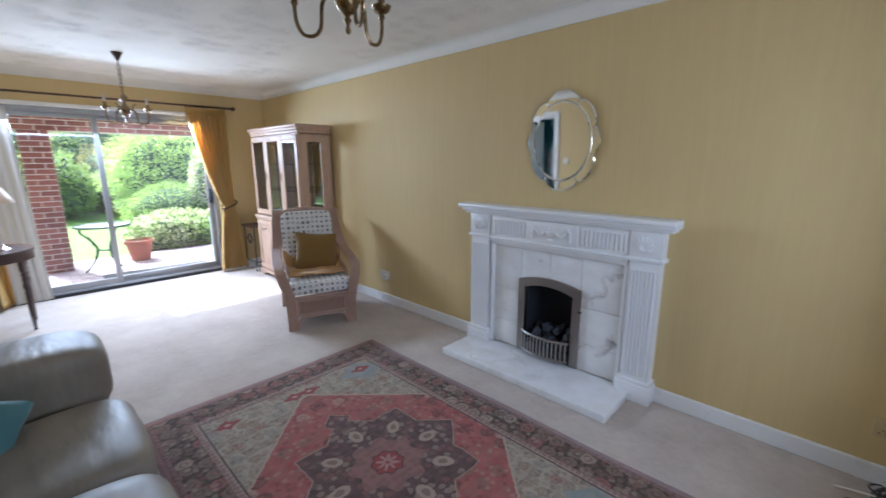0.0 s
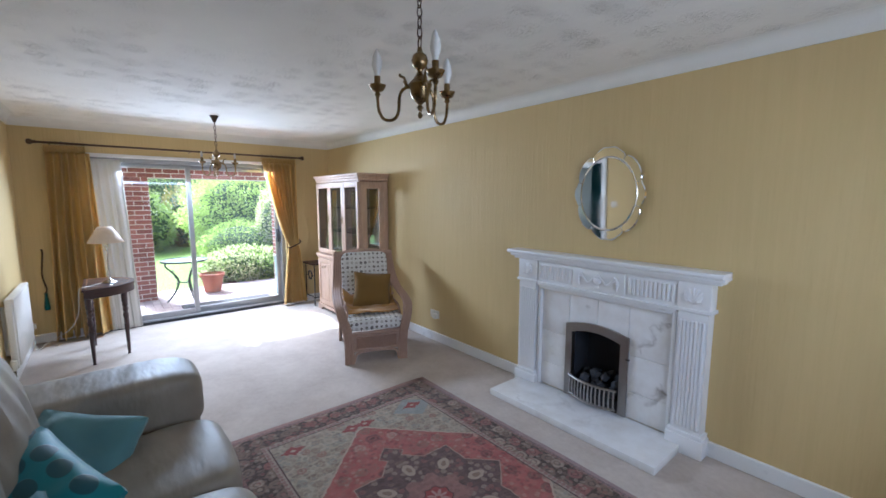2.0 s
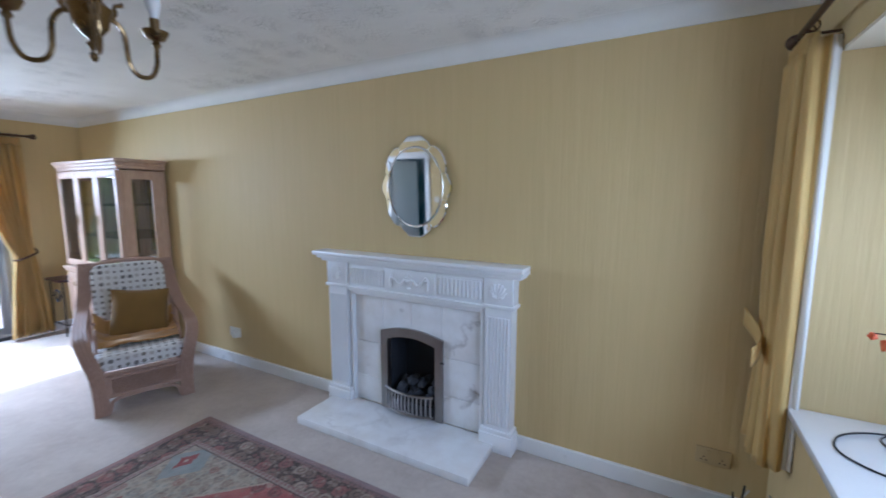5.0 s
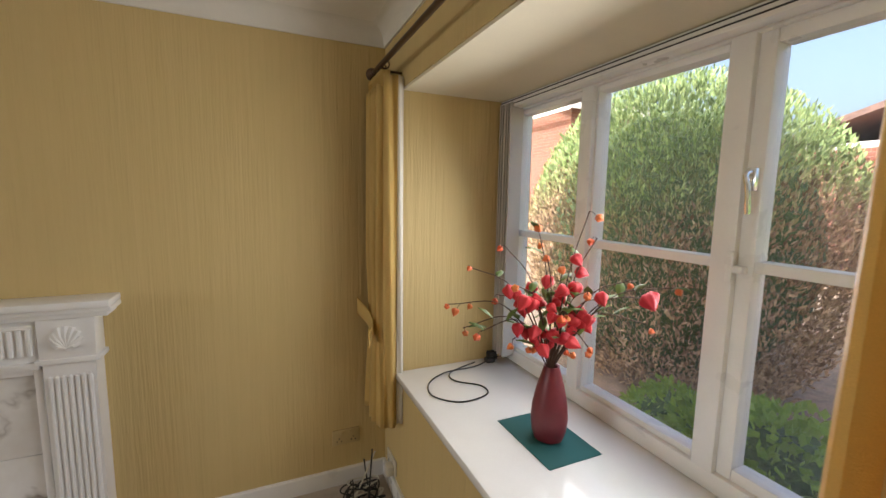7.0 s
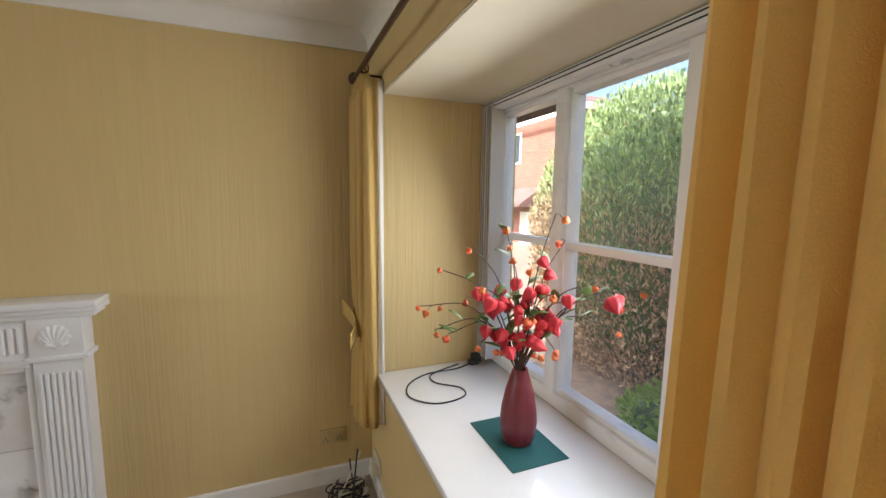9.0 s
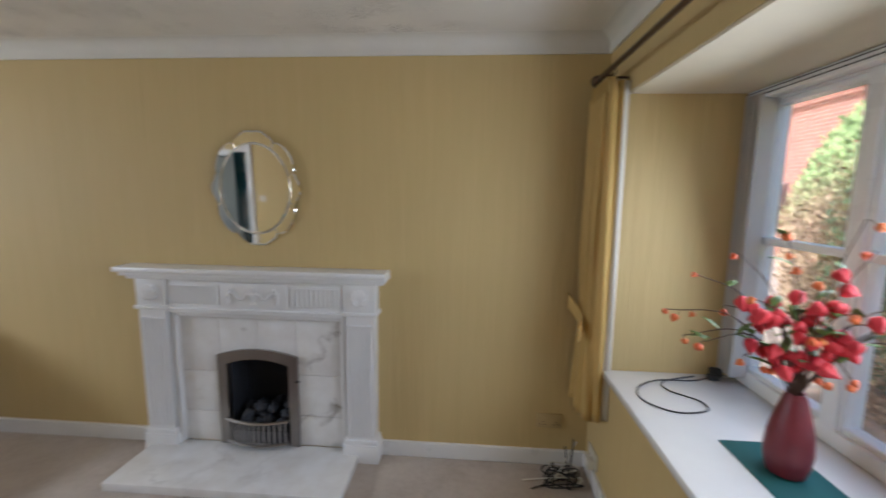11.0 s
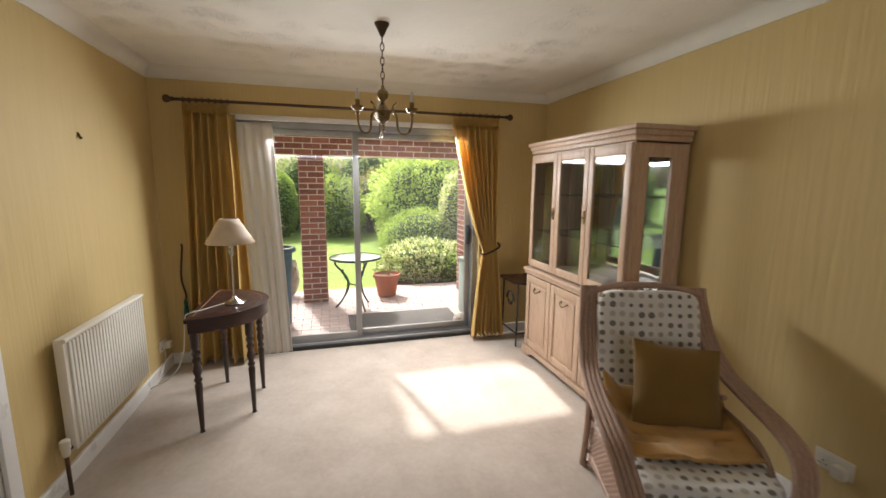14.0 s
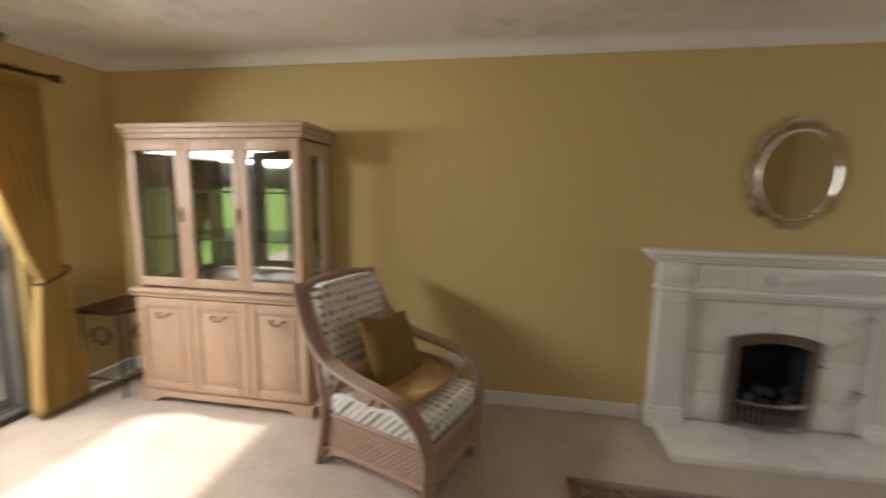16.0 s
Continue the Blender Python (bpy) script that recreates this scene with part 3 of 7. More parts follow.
    petal = m("ADD", r, m("MULTIPLY", ang, 0.005))
    # eight pale palmettes in a ring
    fold = m("PINGPONG", m("ADD", turn, 0.3927), 0.3927)
    px, py = m("SUBTRACT", m("MULTIPLY", r, m("COSINE", m("SUBTRACT", fold, 0.3927))), 0.275), m("MULTIPLY", r, m("SINE", m("SUBTRACT", fold, 0.3927)))
    palm = m("SQRT", m("ADD", m("MULTIPLY", m("MULTIPLY", px, px), 0.6), m("MULTIPLY", m("MULTIPLY", py, py), 1.5)))
    col = n.mix(edge_red, field, cream)
    col = n.mix(in_red, col, red_f)
    col = n.mix(edge_med, col, (0.32, 0.22, 0.165))
    col = n.mix(in_med, col, med)
    col = n.mix(m("LESS_THAN", palm, 0.042), col, (0.34, 0.265, 0.20))
    col = n.mix(m("LESS_THAN", palm, 0.020), col, taupe)
    heart = n.mix(m("MULTIPLY", flowers(26, 0.4, [cream, dark, rose], 0.42)[0], 0.5), (0.24, 0.125, 0.105), (0.12, 0.06, 0.05))
    col = n.mix(m("LESS_THAN", m("ADD", r, m("MULTIPLY", ang, 0.022)), 0.175), col, heart)
    col = n.mix(m("LESS_THAN", petal, 0.080), col, dark)
    col = n.mix(m("LESS_THAN", petal, 0.074), col, (0.24, 0.045, 0.042))
    col = n.mix(m("MULTIPLY", m("LESS_THAN", m("ADD", r, m("MULTIPLY", ang, -0.02)), 0.042), m("GREATER_THAN", r, 0.012)), col, (0.34, 0.20, 0.17))
    # a red spandrel motif on a grey-blue patch in each corner
    patch = m("ADD", m("ABSOLUTE", m("SUBTRACT", u, 0.86)), m("MULTIPLY", m("ABSOLUTE", m("SUBTRACT", v, 0.44)), 0.8))
    col = n.mix(m("MULTIPLY", m("LESS_THAN", patch, 0.135), m("GREATER_THAN", sep.outputs[1], 0.0)), col, n.ramp(mot, (0.3, (0.20, 0.22, 0.20)), (0.7, (0.27, 0.28, 0.25))))
    motif = m("ADD", m("MULTIPLY", m("ABSOLUTE", m("SUBTRACT", u, 0.88)), 1.6), m("PINGPONG", m("SUBTRACT", v, 0.45), 0.2))
    col = n.mix(m("LESS_THAN", m("ADD", motif, m("MULTIPLY", saw, 2.0)), 0.085), col, red)
    col = n.mix(m("LESS_THAN", motif, 0.022), col, cream)
    # borders, from the inside out
    band = n.ramp(mot, (0.3, (0.035, 0.024, 0.018)), (0.7, (0.075, 0.050, 0.036)))
    f, c = flowers(10.5, 5.2, [cream, taupe, taupe, rose, taupe], 0.44, 0.45)
    band = n.mix(m("MULTIPLY", f, 0.85), band, c)
    f, c = flowers(30, 4.0, [taupe, rose, taupe, cream], 0.42)
    band = n.mix(m("MULTIPLY", f, 0.6), band, c)
    col = n.mix(m("LESS_THAN", d, 0.245), col, dark)
    guard = n.mix(flowers(34, 0.2, [rose, dark, cream], 0.45, 0.2)[0], (0.30, 0.24, 0.19), (0.20, 0.09, 0.08))
    col = n.mix(m("LESS_THAN", d, 0.238), col, guard)
    col = n.mix(m("LESS_THAN", d, 0.205), col, band)
    col = n.mix(m("LESS_THAN", d, 0.055), col, n.mix(flowers(34, 0.7, [rose], 0.45, 0.2)[0], (0.11, 0.07, 0.06), (0.25, 0.13, 0.11)))
    col = n.mix(m("LESS_THAN", d, 0.03), col, n.ramp(mot, (0.3, (0.21, 0.105, 0.085)), (0.7, (0.28, 0.155, 0.13))))
    # worn pile
    worn = n.noise(n.node("ShaderNodeMapping", co, None, None, (60, 5, 1)), 2.0, 3)
    col = n.mix(m("MULTIPLY", n.ramp(worn, (0.4, 0.0), (0.8, 1.0)), 0.35), col, (0.27, 0.17, 0.12))
    n.bump(n.noise(co, 330, 2), 0.5, 0.004)
    return n.set(Base_Color=col, Roughness=0.95, Sheen_Weight=0.2, Specular_IOR_Level=0.1)


M_MARBLE, M_HEARTH = marble("veined_marble", 1.0), marble("pale_hearth_marble", 0.3)
M_FIREWHITE = plain("white_fire_surround_paint", (0.82, 0.81, 0.80), 0.35, vary=0.03, bump=0.04)
M_BRASS = plain("antique_brass", (0.23, 0.16, 0.075), 0.3, 1.0, vary=0.3, scale=20, bump=0.05)
M_ROD = plain("dark_bronze_rod", (0.09, 0.055, 0.035), 0.4, 0.6, vary=0.25)
M_PEWTER = plain("brushed_steel_fire_frame", (0.34, 0.32, 0.30), 0.36, 1.0, vary=0.12, bump=0.1)
M_SOOT = plain("sooted_fireback", (0.022, 0.023, 0.028), 0.8, vary=0.4)
M_COAL = plain("ceramic_coal", (0.04, 0.042, 0.05), 0.8, vary=0.5, bump=0.6, bump_scale=40, distance=0.006)
M_GOLD = cloth("gold_satin_curtain", (0.75, 0.54, 0.185), 0.5, 0.12, 500, 0.15, 3.0)
lit = bpy.data.materials["gold_satin_curtain"].node_tree
gl, gm, go, gb = lit.nodes.new("ShaderNodeBsdfTranslucent"), lit.nodes.new("ShaderNodeMixShader"), lit.nodes["Material Output"], lit.nodes["Principled BSDF"]
gl.inputs[0].default_value, gm.inputs[0].default_value = (0.76, 0.52, 0.14, 1), 0.34
lit.links.new(gb.outputs[0], gm.inputs[1]), lit.links.new(gl.outputs[0], gm.inputs[2]), lit.links.new(gm.outputs[0], go.inputs[0])
M_LINING = cloth("cream_curtain_lining", (0.74, 0.70, 0.62), 0.8, 0.05)
M_MAHOG = wood("mahogany", (0.017, 0.006, 0.005), (0.052, 0.017, 0.011), 0.34, coat=0.25)
M_OAK = wood("limed_oak", (0.43, 0.285, 0.19), (0.60, 0.435, 0.32), 0.45, grain=(14, 14, 1.6))
M_RATTAN = wood("washed_rattan", (0.30, 0.185, 0.135), (0.45, 0.31, 0.235), 0.5, grain=(20, 20, 6))
M_LEATHER = leather("cream_leather", (0.225, 0.198, 0.160), (0.315, 0.28, 0.228))
M_MIRROR = plain("mirror_silver", (0.86, 0.87, 0.86), 0.01, 1.0, vary=0.01, bump=0.0)
M_CHROME = plain("polished_steel", (0.62, 0.61, 0.58), 0.2, 1.0, vary=0.05)
M_RAD = plain("radiator_enamel", (0.78, 0.75, 0.68), 0.35, vary=0.03, bump=0.04)
M_BLACK = plain("black_plastic", (0.02, 0.02, 0.021), 0.45)
M_YELLOWED = plain("yellowed_plastic", (0.50, 0.385, 0.185), 0.45, vary=0.06)
M_SOCKET = plain("white_plastic", (0.70, 0.67, 0.58), 0.35, vary=0.03)


# ---- the fireplace ----
def rosette(bm, x, y, z, r=0.045):
    """A shell in low relief, facing -y."""
    for k in range(9):
        a = radians(-32 + 244 * k / 8)
        p, q = Vector((x, y - 0.006, z - 0.044)), Vector((x + r * math.cos(a), y - 0.004, z + 0.002 + r * math.sin(a)))
        tube(bm, [p, p.lerp(q, 0.6) + Vector((0, -0.008, 0)), q], [0.006, 0.012, 0.0125], 6)
    lathe(bm, [(0.0, 0.0), (0.014, 0.004), (0.0, 0.012)], 8, m=Matrix.Translation((x, y, z - 0.044)) @ pose(0, 0, 0, 90), closed=False)


def urn_swag(bm, x, y, z):
    """An urn between two swags, in low relief."""
    lathe(bm, [(0.001, -0.05), (0.02, -0.048), (0.008, -0.036), (0.012, -0.028), (0.034, -0.004), (0.036, 0.012), (0.026, 0.018), (0.03, 0.026), (0.001, 0.05)], 14, m=Matrix.Translation((x, y, z)) @ Matrix.Diagonal((1, 0.45, 1, 1)), closed=False)
    for s in (-1, 1):
        tube(bm, smooth_line([(x + s * 0.035, y, z + 0.01), (x + s * 0.07, y - 0.006, z - 0.022), (x + s * 0.105, y - 0.004, z + 0.005), (x + s * 0.135, y, z + 0.034)]), 0.008, 6)
        tube(bm, smooth_line([(x + s * 0.135, y, z + 0.034), (x + s * 0.148, y - 0.004, z), (x + s * 0.142, y, z - 0.05)]), [0.009] * 16 + [0.004], 6)
        for k in range(3):
            lathe(bm, [(0.0, -0.012), (0.011, 0), (0.0, 0.012)], 8, at=(x + s * (0.128 + 0.008 * k), y - 0.004, z + 0.036 - 0.02 * k), closed=False)


def fireplace():
    xl, xr, xc = -2.06, -0.635, -1.348
    root = thing("fireplace", Matrix.Translation((xc, 2.5, 0)), "white fluted fire surround with marble back panel and hearth", "fireplace")
    W = M_FIREWHITE
    # shelf with a stepped moulding under it
    for x0, x1, y0, z0, z1, bv in ((-2.15, -0.572, 2.5983, 1.118, 1.148, 0.008), (-2.125, -0.572, 2.6168, 1.096, 1.119, 0.006), (-2.095, -0.59, 2.6353, 1.076, 1.097, 0.004)):
        wpart("mantel_shelf", B(x0, x1, y0, NY + 0.002, z0, z1, bev=bv), W, root)
    # frieze with fluted panels and a carved tablet
    wpart("frieze", bm_boxes((xl + 0.19, xr - 0.19, 2.6649, NY, 0.905, 1.077), bev=0.003), W, root)
    for x0, x1 in ((-1.86, -1.56), (-1.135, -0.835)):
        panel = wpart("fluted_panel", bm_boxes((x0, x1, 2.6619, 2.6686, 0.925, 1.052), bev=0.002), W, root)
        n = 11
        for k in range(n):
            a = x0 + 0.014 + (x1 - x0 - 0.028) * k / (n - 1)
            part("reed", lathe(bmesh.new(), [(0.0095, 0.0), (0.0095, 0.105)], 8, m=Matrix.Translation((a, 2.6619, 0.935))), W, panel)
    tablet = wpart("tablet", bm_boxes((-1.545, -1.15, 2.6538, 2.6664, 0.918, 1.062), bev=0.006), W, root)
    bm = bmesh.new()
    urn_swag(bm, -1.348, 2.6523, 0.99)
    part("urn_carving", bm, W, tablet)
    wpart("lower_moulding", bm_boxes((xl + 0.19, xr - 0.19, 2.6464, NY, 0.893, 0.906), (xl + 0.19, xr - 0.19, 2.6553, NY, 0.875, 0.894), bev=0.004), W, root)
    for x0, x1 in ((xl, xl + 0.19), (xr - 0.19, xr)):
        p = wpart("pilaster", bm_boxes((x0 + 0.012, x1 - 0.012, 2.6553, NY, 0.14, 0.9)), W, root)
        for k in range(7):
            a = x0 + 0.032 + (x1 - x0 - 0.064) * k / 6
            part("reed", lathe(bmesh.new(), [(0.0, 0.0), (0.0085, 0.008), (0.0085, 0.672), (0.0, 0.68)], 8, m=Matrix.Translation((a, 2.6545, 0.165)), closed=False), W, p)
        part("plinth", bm_boxes((x0 - 0.012, x1 + 0.012, 2.639, NY, 0.0, 0.115), (x0 - 0.004, x1 + 0.004, 2.6449, NY, 0.113, 0.142), bev=0.005), W, p)
        cap = part("capital", bm_boxes((x0 - 0.008, x1 + 0.008, 2.6427, NY, 0.893, 0.915), (x0 + 0.004, x1 - 0.004, 2.6501, NY, 0.913, 1.078), bev=0.004), W, p)
        bm = bmesh.new()
        rosette(bm, (x0 + x1) / 2, 2.6494, 0.998)
        part("shell_carving", bm, W, cap)
    wpart("inner_moulding", bm_boxes((xl + 0.19, xl + 0.215, 2.676, NY, 0.0, 0.878), (xr - 0.215, xr - 0.19, 2.676, NY, 0.0, 0.878), (xl + 0.215, xr - 0.215, 2.676, NY, 0.85, 0.878), bev=0.004), W, root)
    # marble slips in separate slabs, round the arched fire
    x0, x1 = xl + 0.215, xr - 0.215
    slabs = [(x0, -1.60, 0.052, 0.24), (x0, -1.60, 0.243, 0.50), (x0, -1.60, 0.503, 0.848), (-1.13, x1, 0.052, 0.24), (-1.13, x1, 0.243, 0.50), (-1.13, x1, 0.503, 0.848), (-1.597, -1.365, 0.60, 0.848), (-1.362, -1.133, 0.60, 0.848)]
    for a, b, c, e in slabs:
        wpart("marble_slab", B(a, b, 2.7093, NY + 0.001, c, e, bev=0.0015), M_MARBLE, root, "grey-veined marble slab")
    wpart("hearth", B(-2.03, -0.745, 2.295, 2.71, 0.0, 0.05, bev=0.005), M_HEARTH, root, "polished white marble hearth slab")
    # the gas fire: arched steel frame, fireback, coals, barred front
    def arch(x0, x1, z0, z1, rise, n=12):
        return [(x0, z0), (x1, z0)] + [(x1 + (x0 - x1) * k / n, z1 + rise * (1 - (2 * k / n - 1) ** 2)) for k in range(n + 1)]
    outer, inner = arch(-1.61, -1.12, 0.05, 0.615, 0.04), arch(-1.555, -1.175, 0.05, 0.56, 0.035)
    bm = bmesh.new()
    fo, fi = [bm.verts.new((x, 2.6893, z)) for x, z in outer], [bm.verts.new((x, 2.6893, z)) for x, z in inner]
    bo, bi = [bm.verts.new((x, 2.7352, z)) for x, z in outer], [bm.verts.new((x, 2.7352, z)) for x, z in inner]
    n = len(outer)
    for i in range(1, n):
        j = (i + 1) % n
        for q in ((fo[i], fo[j], fi[j], fi[i]), (fo[i], fo[j], bo[j], bo[i]), (fi[i], fi[j], bi[j], bi[i]), (bo[i], bo[j], bi[j], bi[i])):
            bm.faces.new(q)
    fire = wpart("fire_frame", bm, M_PEWTER, root, "arched brushed steel fire frame")
    wpart("fireback", bm_boxes((-1.57, -1.16, 2.93, 2.96, 0.03, 0.65), (-1.575, -1.555, 2.7352, 2.96, 0.03, 0.65), (-1.175, -1.155, 2.7352, 2.96, 0.03, 0.65), (-1.575, -1.155, 2.7352, 2.96, 0.60, 0.65), (-1.575, -1.155, 2.713, 2.96, 0.02, 0.052)), M_SOOT, root, "black sooted fire opening")
    rnd = random.Random(5)
    tray = wpart("fire_tray", bm_boxes((-1.54, -1.19, 2.6982, 2.92, 0.05, 0.13)), M_SOOT, root)
    for k in range(46):
        bm = bmesh.new()
        a, lev = rnd.uniform(-1.53, -1.2), rnd.uniform(0.12, 0.27)
        c = bmesh.ops.create_icosphere(bm, subdivisions=1, radius=rnd.uniform(0.024, 0.038), matrix=Matrix.Translation((a, rnd.uniform(2.7278, 2.9), lev)))
        for v in c["verts"]:
            v.co += Vector((rnd.uniform(-1, 1), rnd.uniform(-1, 1), rnd.uniform(-1, 1))) * 0.009
        part("coal", bm, M_COAL, tray, smooth=False)
    def bow(x):
        return 2.6686 - 0.045 * (1 - ((x + 1.365) / 0.19) ** 2)
    bm = bmesh.new()
    xs = [-1.555 + 0.38 * k / 20 for k in range(21)]
    tube(bm, [(x, bow(x), 0.225) for x in xs], 0.009, 8)
    tube(bm, [(x, bow(x), 0.085) for x in xs], 0.008, 8)
    guard = wpart("grate_rail", bm, M_PEWTER, root)
    for k in range(13):
        x = -1.54 + 0.35 * k / 12
        bm = tube(bmesh.new(), smooth_line([(x, bow(x), 0.082), (x, bow(x) - 0.006, 0.15), (x, bow(x), 0.232)], 3), 0.006, 6)
        part("bar", bm, M_PEWTER, guard)
    part("knob", lathe(bmesh.new(), [(0.0, 0), (0.012, 0.002), (0.012, 0.01), (0.0, 0.014)], 10, m=Matrix.Translation((-1.365, 2.6316, 0.11)) @ pose(0, 0, 0, 90), closed=False), M_CHROME, guard)
    wpart("lever", tube(bmesh.new(), [(-1.125, 2.7056, 0.47), (-1.125, 2.6797, 0.47), (-1.10, 2.676, 0.475)], 0.005, 6), M_BLACK, root)
    return root


fireplace()


# ---- the mirror over the mantel ----
# bright cream that paints the glints along the mirror's bevels
M_BEVEL = plain("bevel_glint_cream", (0.80, 0.76, 0.66), 0.22, 0.6, vary=0.05, bump=0)


def oval_mirror():
    cx, cz, a, b = -1.345, 1.597, 0.262, 0.326
    root = thing("wall_mirror", Matrix.Translation((cx, NY - 0.026, cz)) @ pose(0, 0, 0, 1.3), "oval wall mirror with a scalloped glass edge", "mirror")

    def oval(t, s):
        return Vector((a * s * math.cos(t), 0, b * s * math.sin(t)))
    N = 96
    bm = bmesh.new()
    loops = [[bm.verts.new(oval(2 * math.pi * k / N, q) + Vector((0, y, 0))) for k in range(N)] for q, y in ((0.785, 0.012), (0.785, 0.0015), (0.755, 0.0))]
    for p, q in zip(loops, loops[1:]):
        for k in range(N):
            bm.faces.new((p[k], p[(k + 1) % N], q[(k + 1) % N], q[k]))
    bm.faces.new(loops[-1])
    bm.faces.new(list(reversed(loops[0])))
    part("centre_glass", bm, M_MIRROR, root, smooth=False)
    part("backing_board", lathe(bmesh.new(), [(0.0, 0.0), (0.9, 0.0), (0.9, 0.012), (0.0, 0.012)], 48, m=Matrix.Translation((0, 0.025, 0)) @ Matrix.Diagonal((a, 1, b, 1)) @ pose(0, 0, 0, 90), closed=False), M_DARK, root, "dark backing board")
    # eight cut petals: broad above and below, long at the shoulders, small and pointed at the sides
    edges = (-17, 17, 60, 120, 163, 197, 240, 300, 343)
    for k, (d0, d1) in enumerate(zip(edges, edges[1:])):
        t0, t1 = radians(d0), radians(d1)
        side, broad = k in (0, 4), k in (2, 6)
        n = 14
        bm = bmesh.new()
        rows = []
        for i in range(n + 1):
            f = i / n
            t = t0 + (t1 - t0) * f
            hump = math.sin(math.pi * f)
            out = 0.90 + 0.10 * hump ** 0.55 if not side else 0.925 + 0.045 * hump + 0.045 * max(0, hump - 0.55) / 0.45
            if broad:
                out += 0.012 * math.cos(6 * math.pi * f) * hump
            edge = oval(t, out)
            inner = oval(t, 0.795)
            rim = inner.lerp(edge, 0.86)
            rows.append([bm.verts.new(inner + Vector((0, 0.013, 0))), bm.verts.new(inner + Vector((0, 0.005, 0))), bm.verts.new(rim + Vector((0, 0.0056, 0))), bm.verts.new(edge + Vector((0, 0.0105, 0))), bm.verts.new(edge + Vector((0, 0.013, 0)))])
        for p, q in zip(rows, rows[1:]):
            for c in range(5):
                bm.faces.new((p[c], p[(c + 1) % 5], q[(c + 1) % 5], q[c]))
        bm.faces.new(rows[0])
        bm.faces.new(list(reversed(rows[-1])))
        petal = part("petal", bm, M_MIRROR, root, smooth=False)
        seam = tube(bmesh.new(), [oval(t0, 0.79) + Vector((0, 0.004, 0)), oval(t0, 0.90) + Vector((0, 0.007, 0))], 0.0026, 6)
        part("seam", seam, M_BEVEL, petal)
    # pale line round the centre glass, drawn for the bevel's glint
    bm = tube(bmesh.new(), [oval(2 * math.pi * k / N, 0.79) + Vector((0, 0.0035, 0)) for k in range(N + 1)], 0.0030, 6)
    part("bevelled_rim", bm, M_BEVEL, root)


oval_mirror()

# ---- the rug ----
bm = bmesh.new()
sheet(bm, lambda i, j: ((2 * i - 1) * (1.23 + 0.004 * math.sin(9 * j)), (2 * j - 1) * (0.805 + 0.004 * math.sin(13 * i + 1)), 0.010 + 0.0012 * math.sin(17 * i) * math.sin(11 * j)), 40, 28)
rug = thick(part("rug", bm, rug_weave()), 0.008, -1)
rug.location = (-1.39, 1.245, 0.0)
tagged(rug, "worn red and brown oriental rug with medallion pattern", "rug")


# ---- the sofa ----
def puffed(w, d, h, bev, lump, seed):
    """A stuffed leather block, lying round the origin, a little uneven."""
    bm = box(bmesh.new(), -w / 2, w / 2, -d / 2, d / 2, 0, h)
    bmesh.ops.subdivide_edges(bm, edges=bm.edges[:], cuts=11, use_grid_fill=True)
    for v in bm.verts:
        u, t, s = 2 * v.co.x / w, 2 * v.co.y / d, 2 * v.co.z / h - 1
        k = (abs(u) ** bev + abs(t) ** bev + abs(s) ** bev) ** (1 / bev)
        g = max(abs(u), abs(t), abs(s)) / k if k > 0 else 1
        v.co = Vector((v.co.x * g, v.co.y * g, h / 2 + (v.co.z - h / 2) * g))
        v.co += v.co.normalized() * lump * noise.noise(v.co * 5 + Vector((seed, seed, 0)))
    return bm


def gathered(bm, w, h, seed):
    """Soft creases fanning down from the top of a stuffed cushion."""
    for v in bm.verts:
        q, r = v.co.x / w, v.co.z / h
        v.co.y += 0.015 * math.sin(38 * q * (1.3 - 0.6 * r) + 4 * noise.noise(Vector((q * 3, r * 3, seed)))) * max(0.0, 1 - abs(r - 0.62) * 2.2)
    return bm


def sofa():
    root = thing("sofa", Matrix.Translation((-1.57, -0.12, 0)), "two-seat cream leather sofa with rolled padded arms", "sofa")
    def add(name, bm, m, label=""):
        bmesh.ops.transform(bm, matrix=m, verts=bm.verts[:])
        ob = part(name, bm, M_LEATHER, root, label)
        mod = ob.modifiers.new("round", "SUBSURF")
        mod.levels = mod.render_levels = 1
        return ob
    add("base", puffed(1.9, 0.86, 0.28, 10, 0.004, 1), pose(0, 0.0, 0.05))
    for k, x in enumerate((-0.31, 0.31)):
        add("seat_cushion", puffed(0.63, 0.74, 0.21, 5, 0.012, 3 + k), pose(x, 0.14, 0.255, 1.5))
        add("back_cushion", gathered(puffed(0.68, 0.40, 0.70, 3.0, 0.02, 8 + k), 0.68, 0.70, k), pose(x, -0.265, 0.37, 12))
        add("front_roll", puffed(0.62, 0.14, 0.30, 4, 0.01, 11 + k), pose(x, 0.43, 0.08))
    for s in (-1, 1):
        add("arm", puffed(0.42, 0.98, 0.33, 5.5, 0.010, 21 + s), pose(s * 0.87, -0.02, 0.345))
        add("arm_front", puffed(0.34, 0.86, 0.42, 8, 0.004, 25 + s), pose(s * 0.85, 0.02, 0.04))
    add("back_frame", puffed(1.95, 0.2, 0.86, 6, 0.005, 31), pose(0, -0.43, 0.04, 4))
    for x in (-0.9, 0.9):
        for y in (-0.4, 0.38):
            part("foot", lathe(bmesh.new(), [(0.025, 0), (0.03, 0.06)], 12, at=(x, y, 0)), M_MAHOG, root)
    return root


sofa()


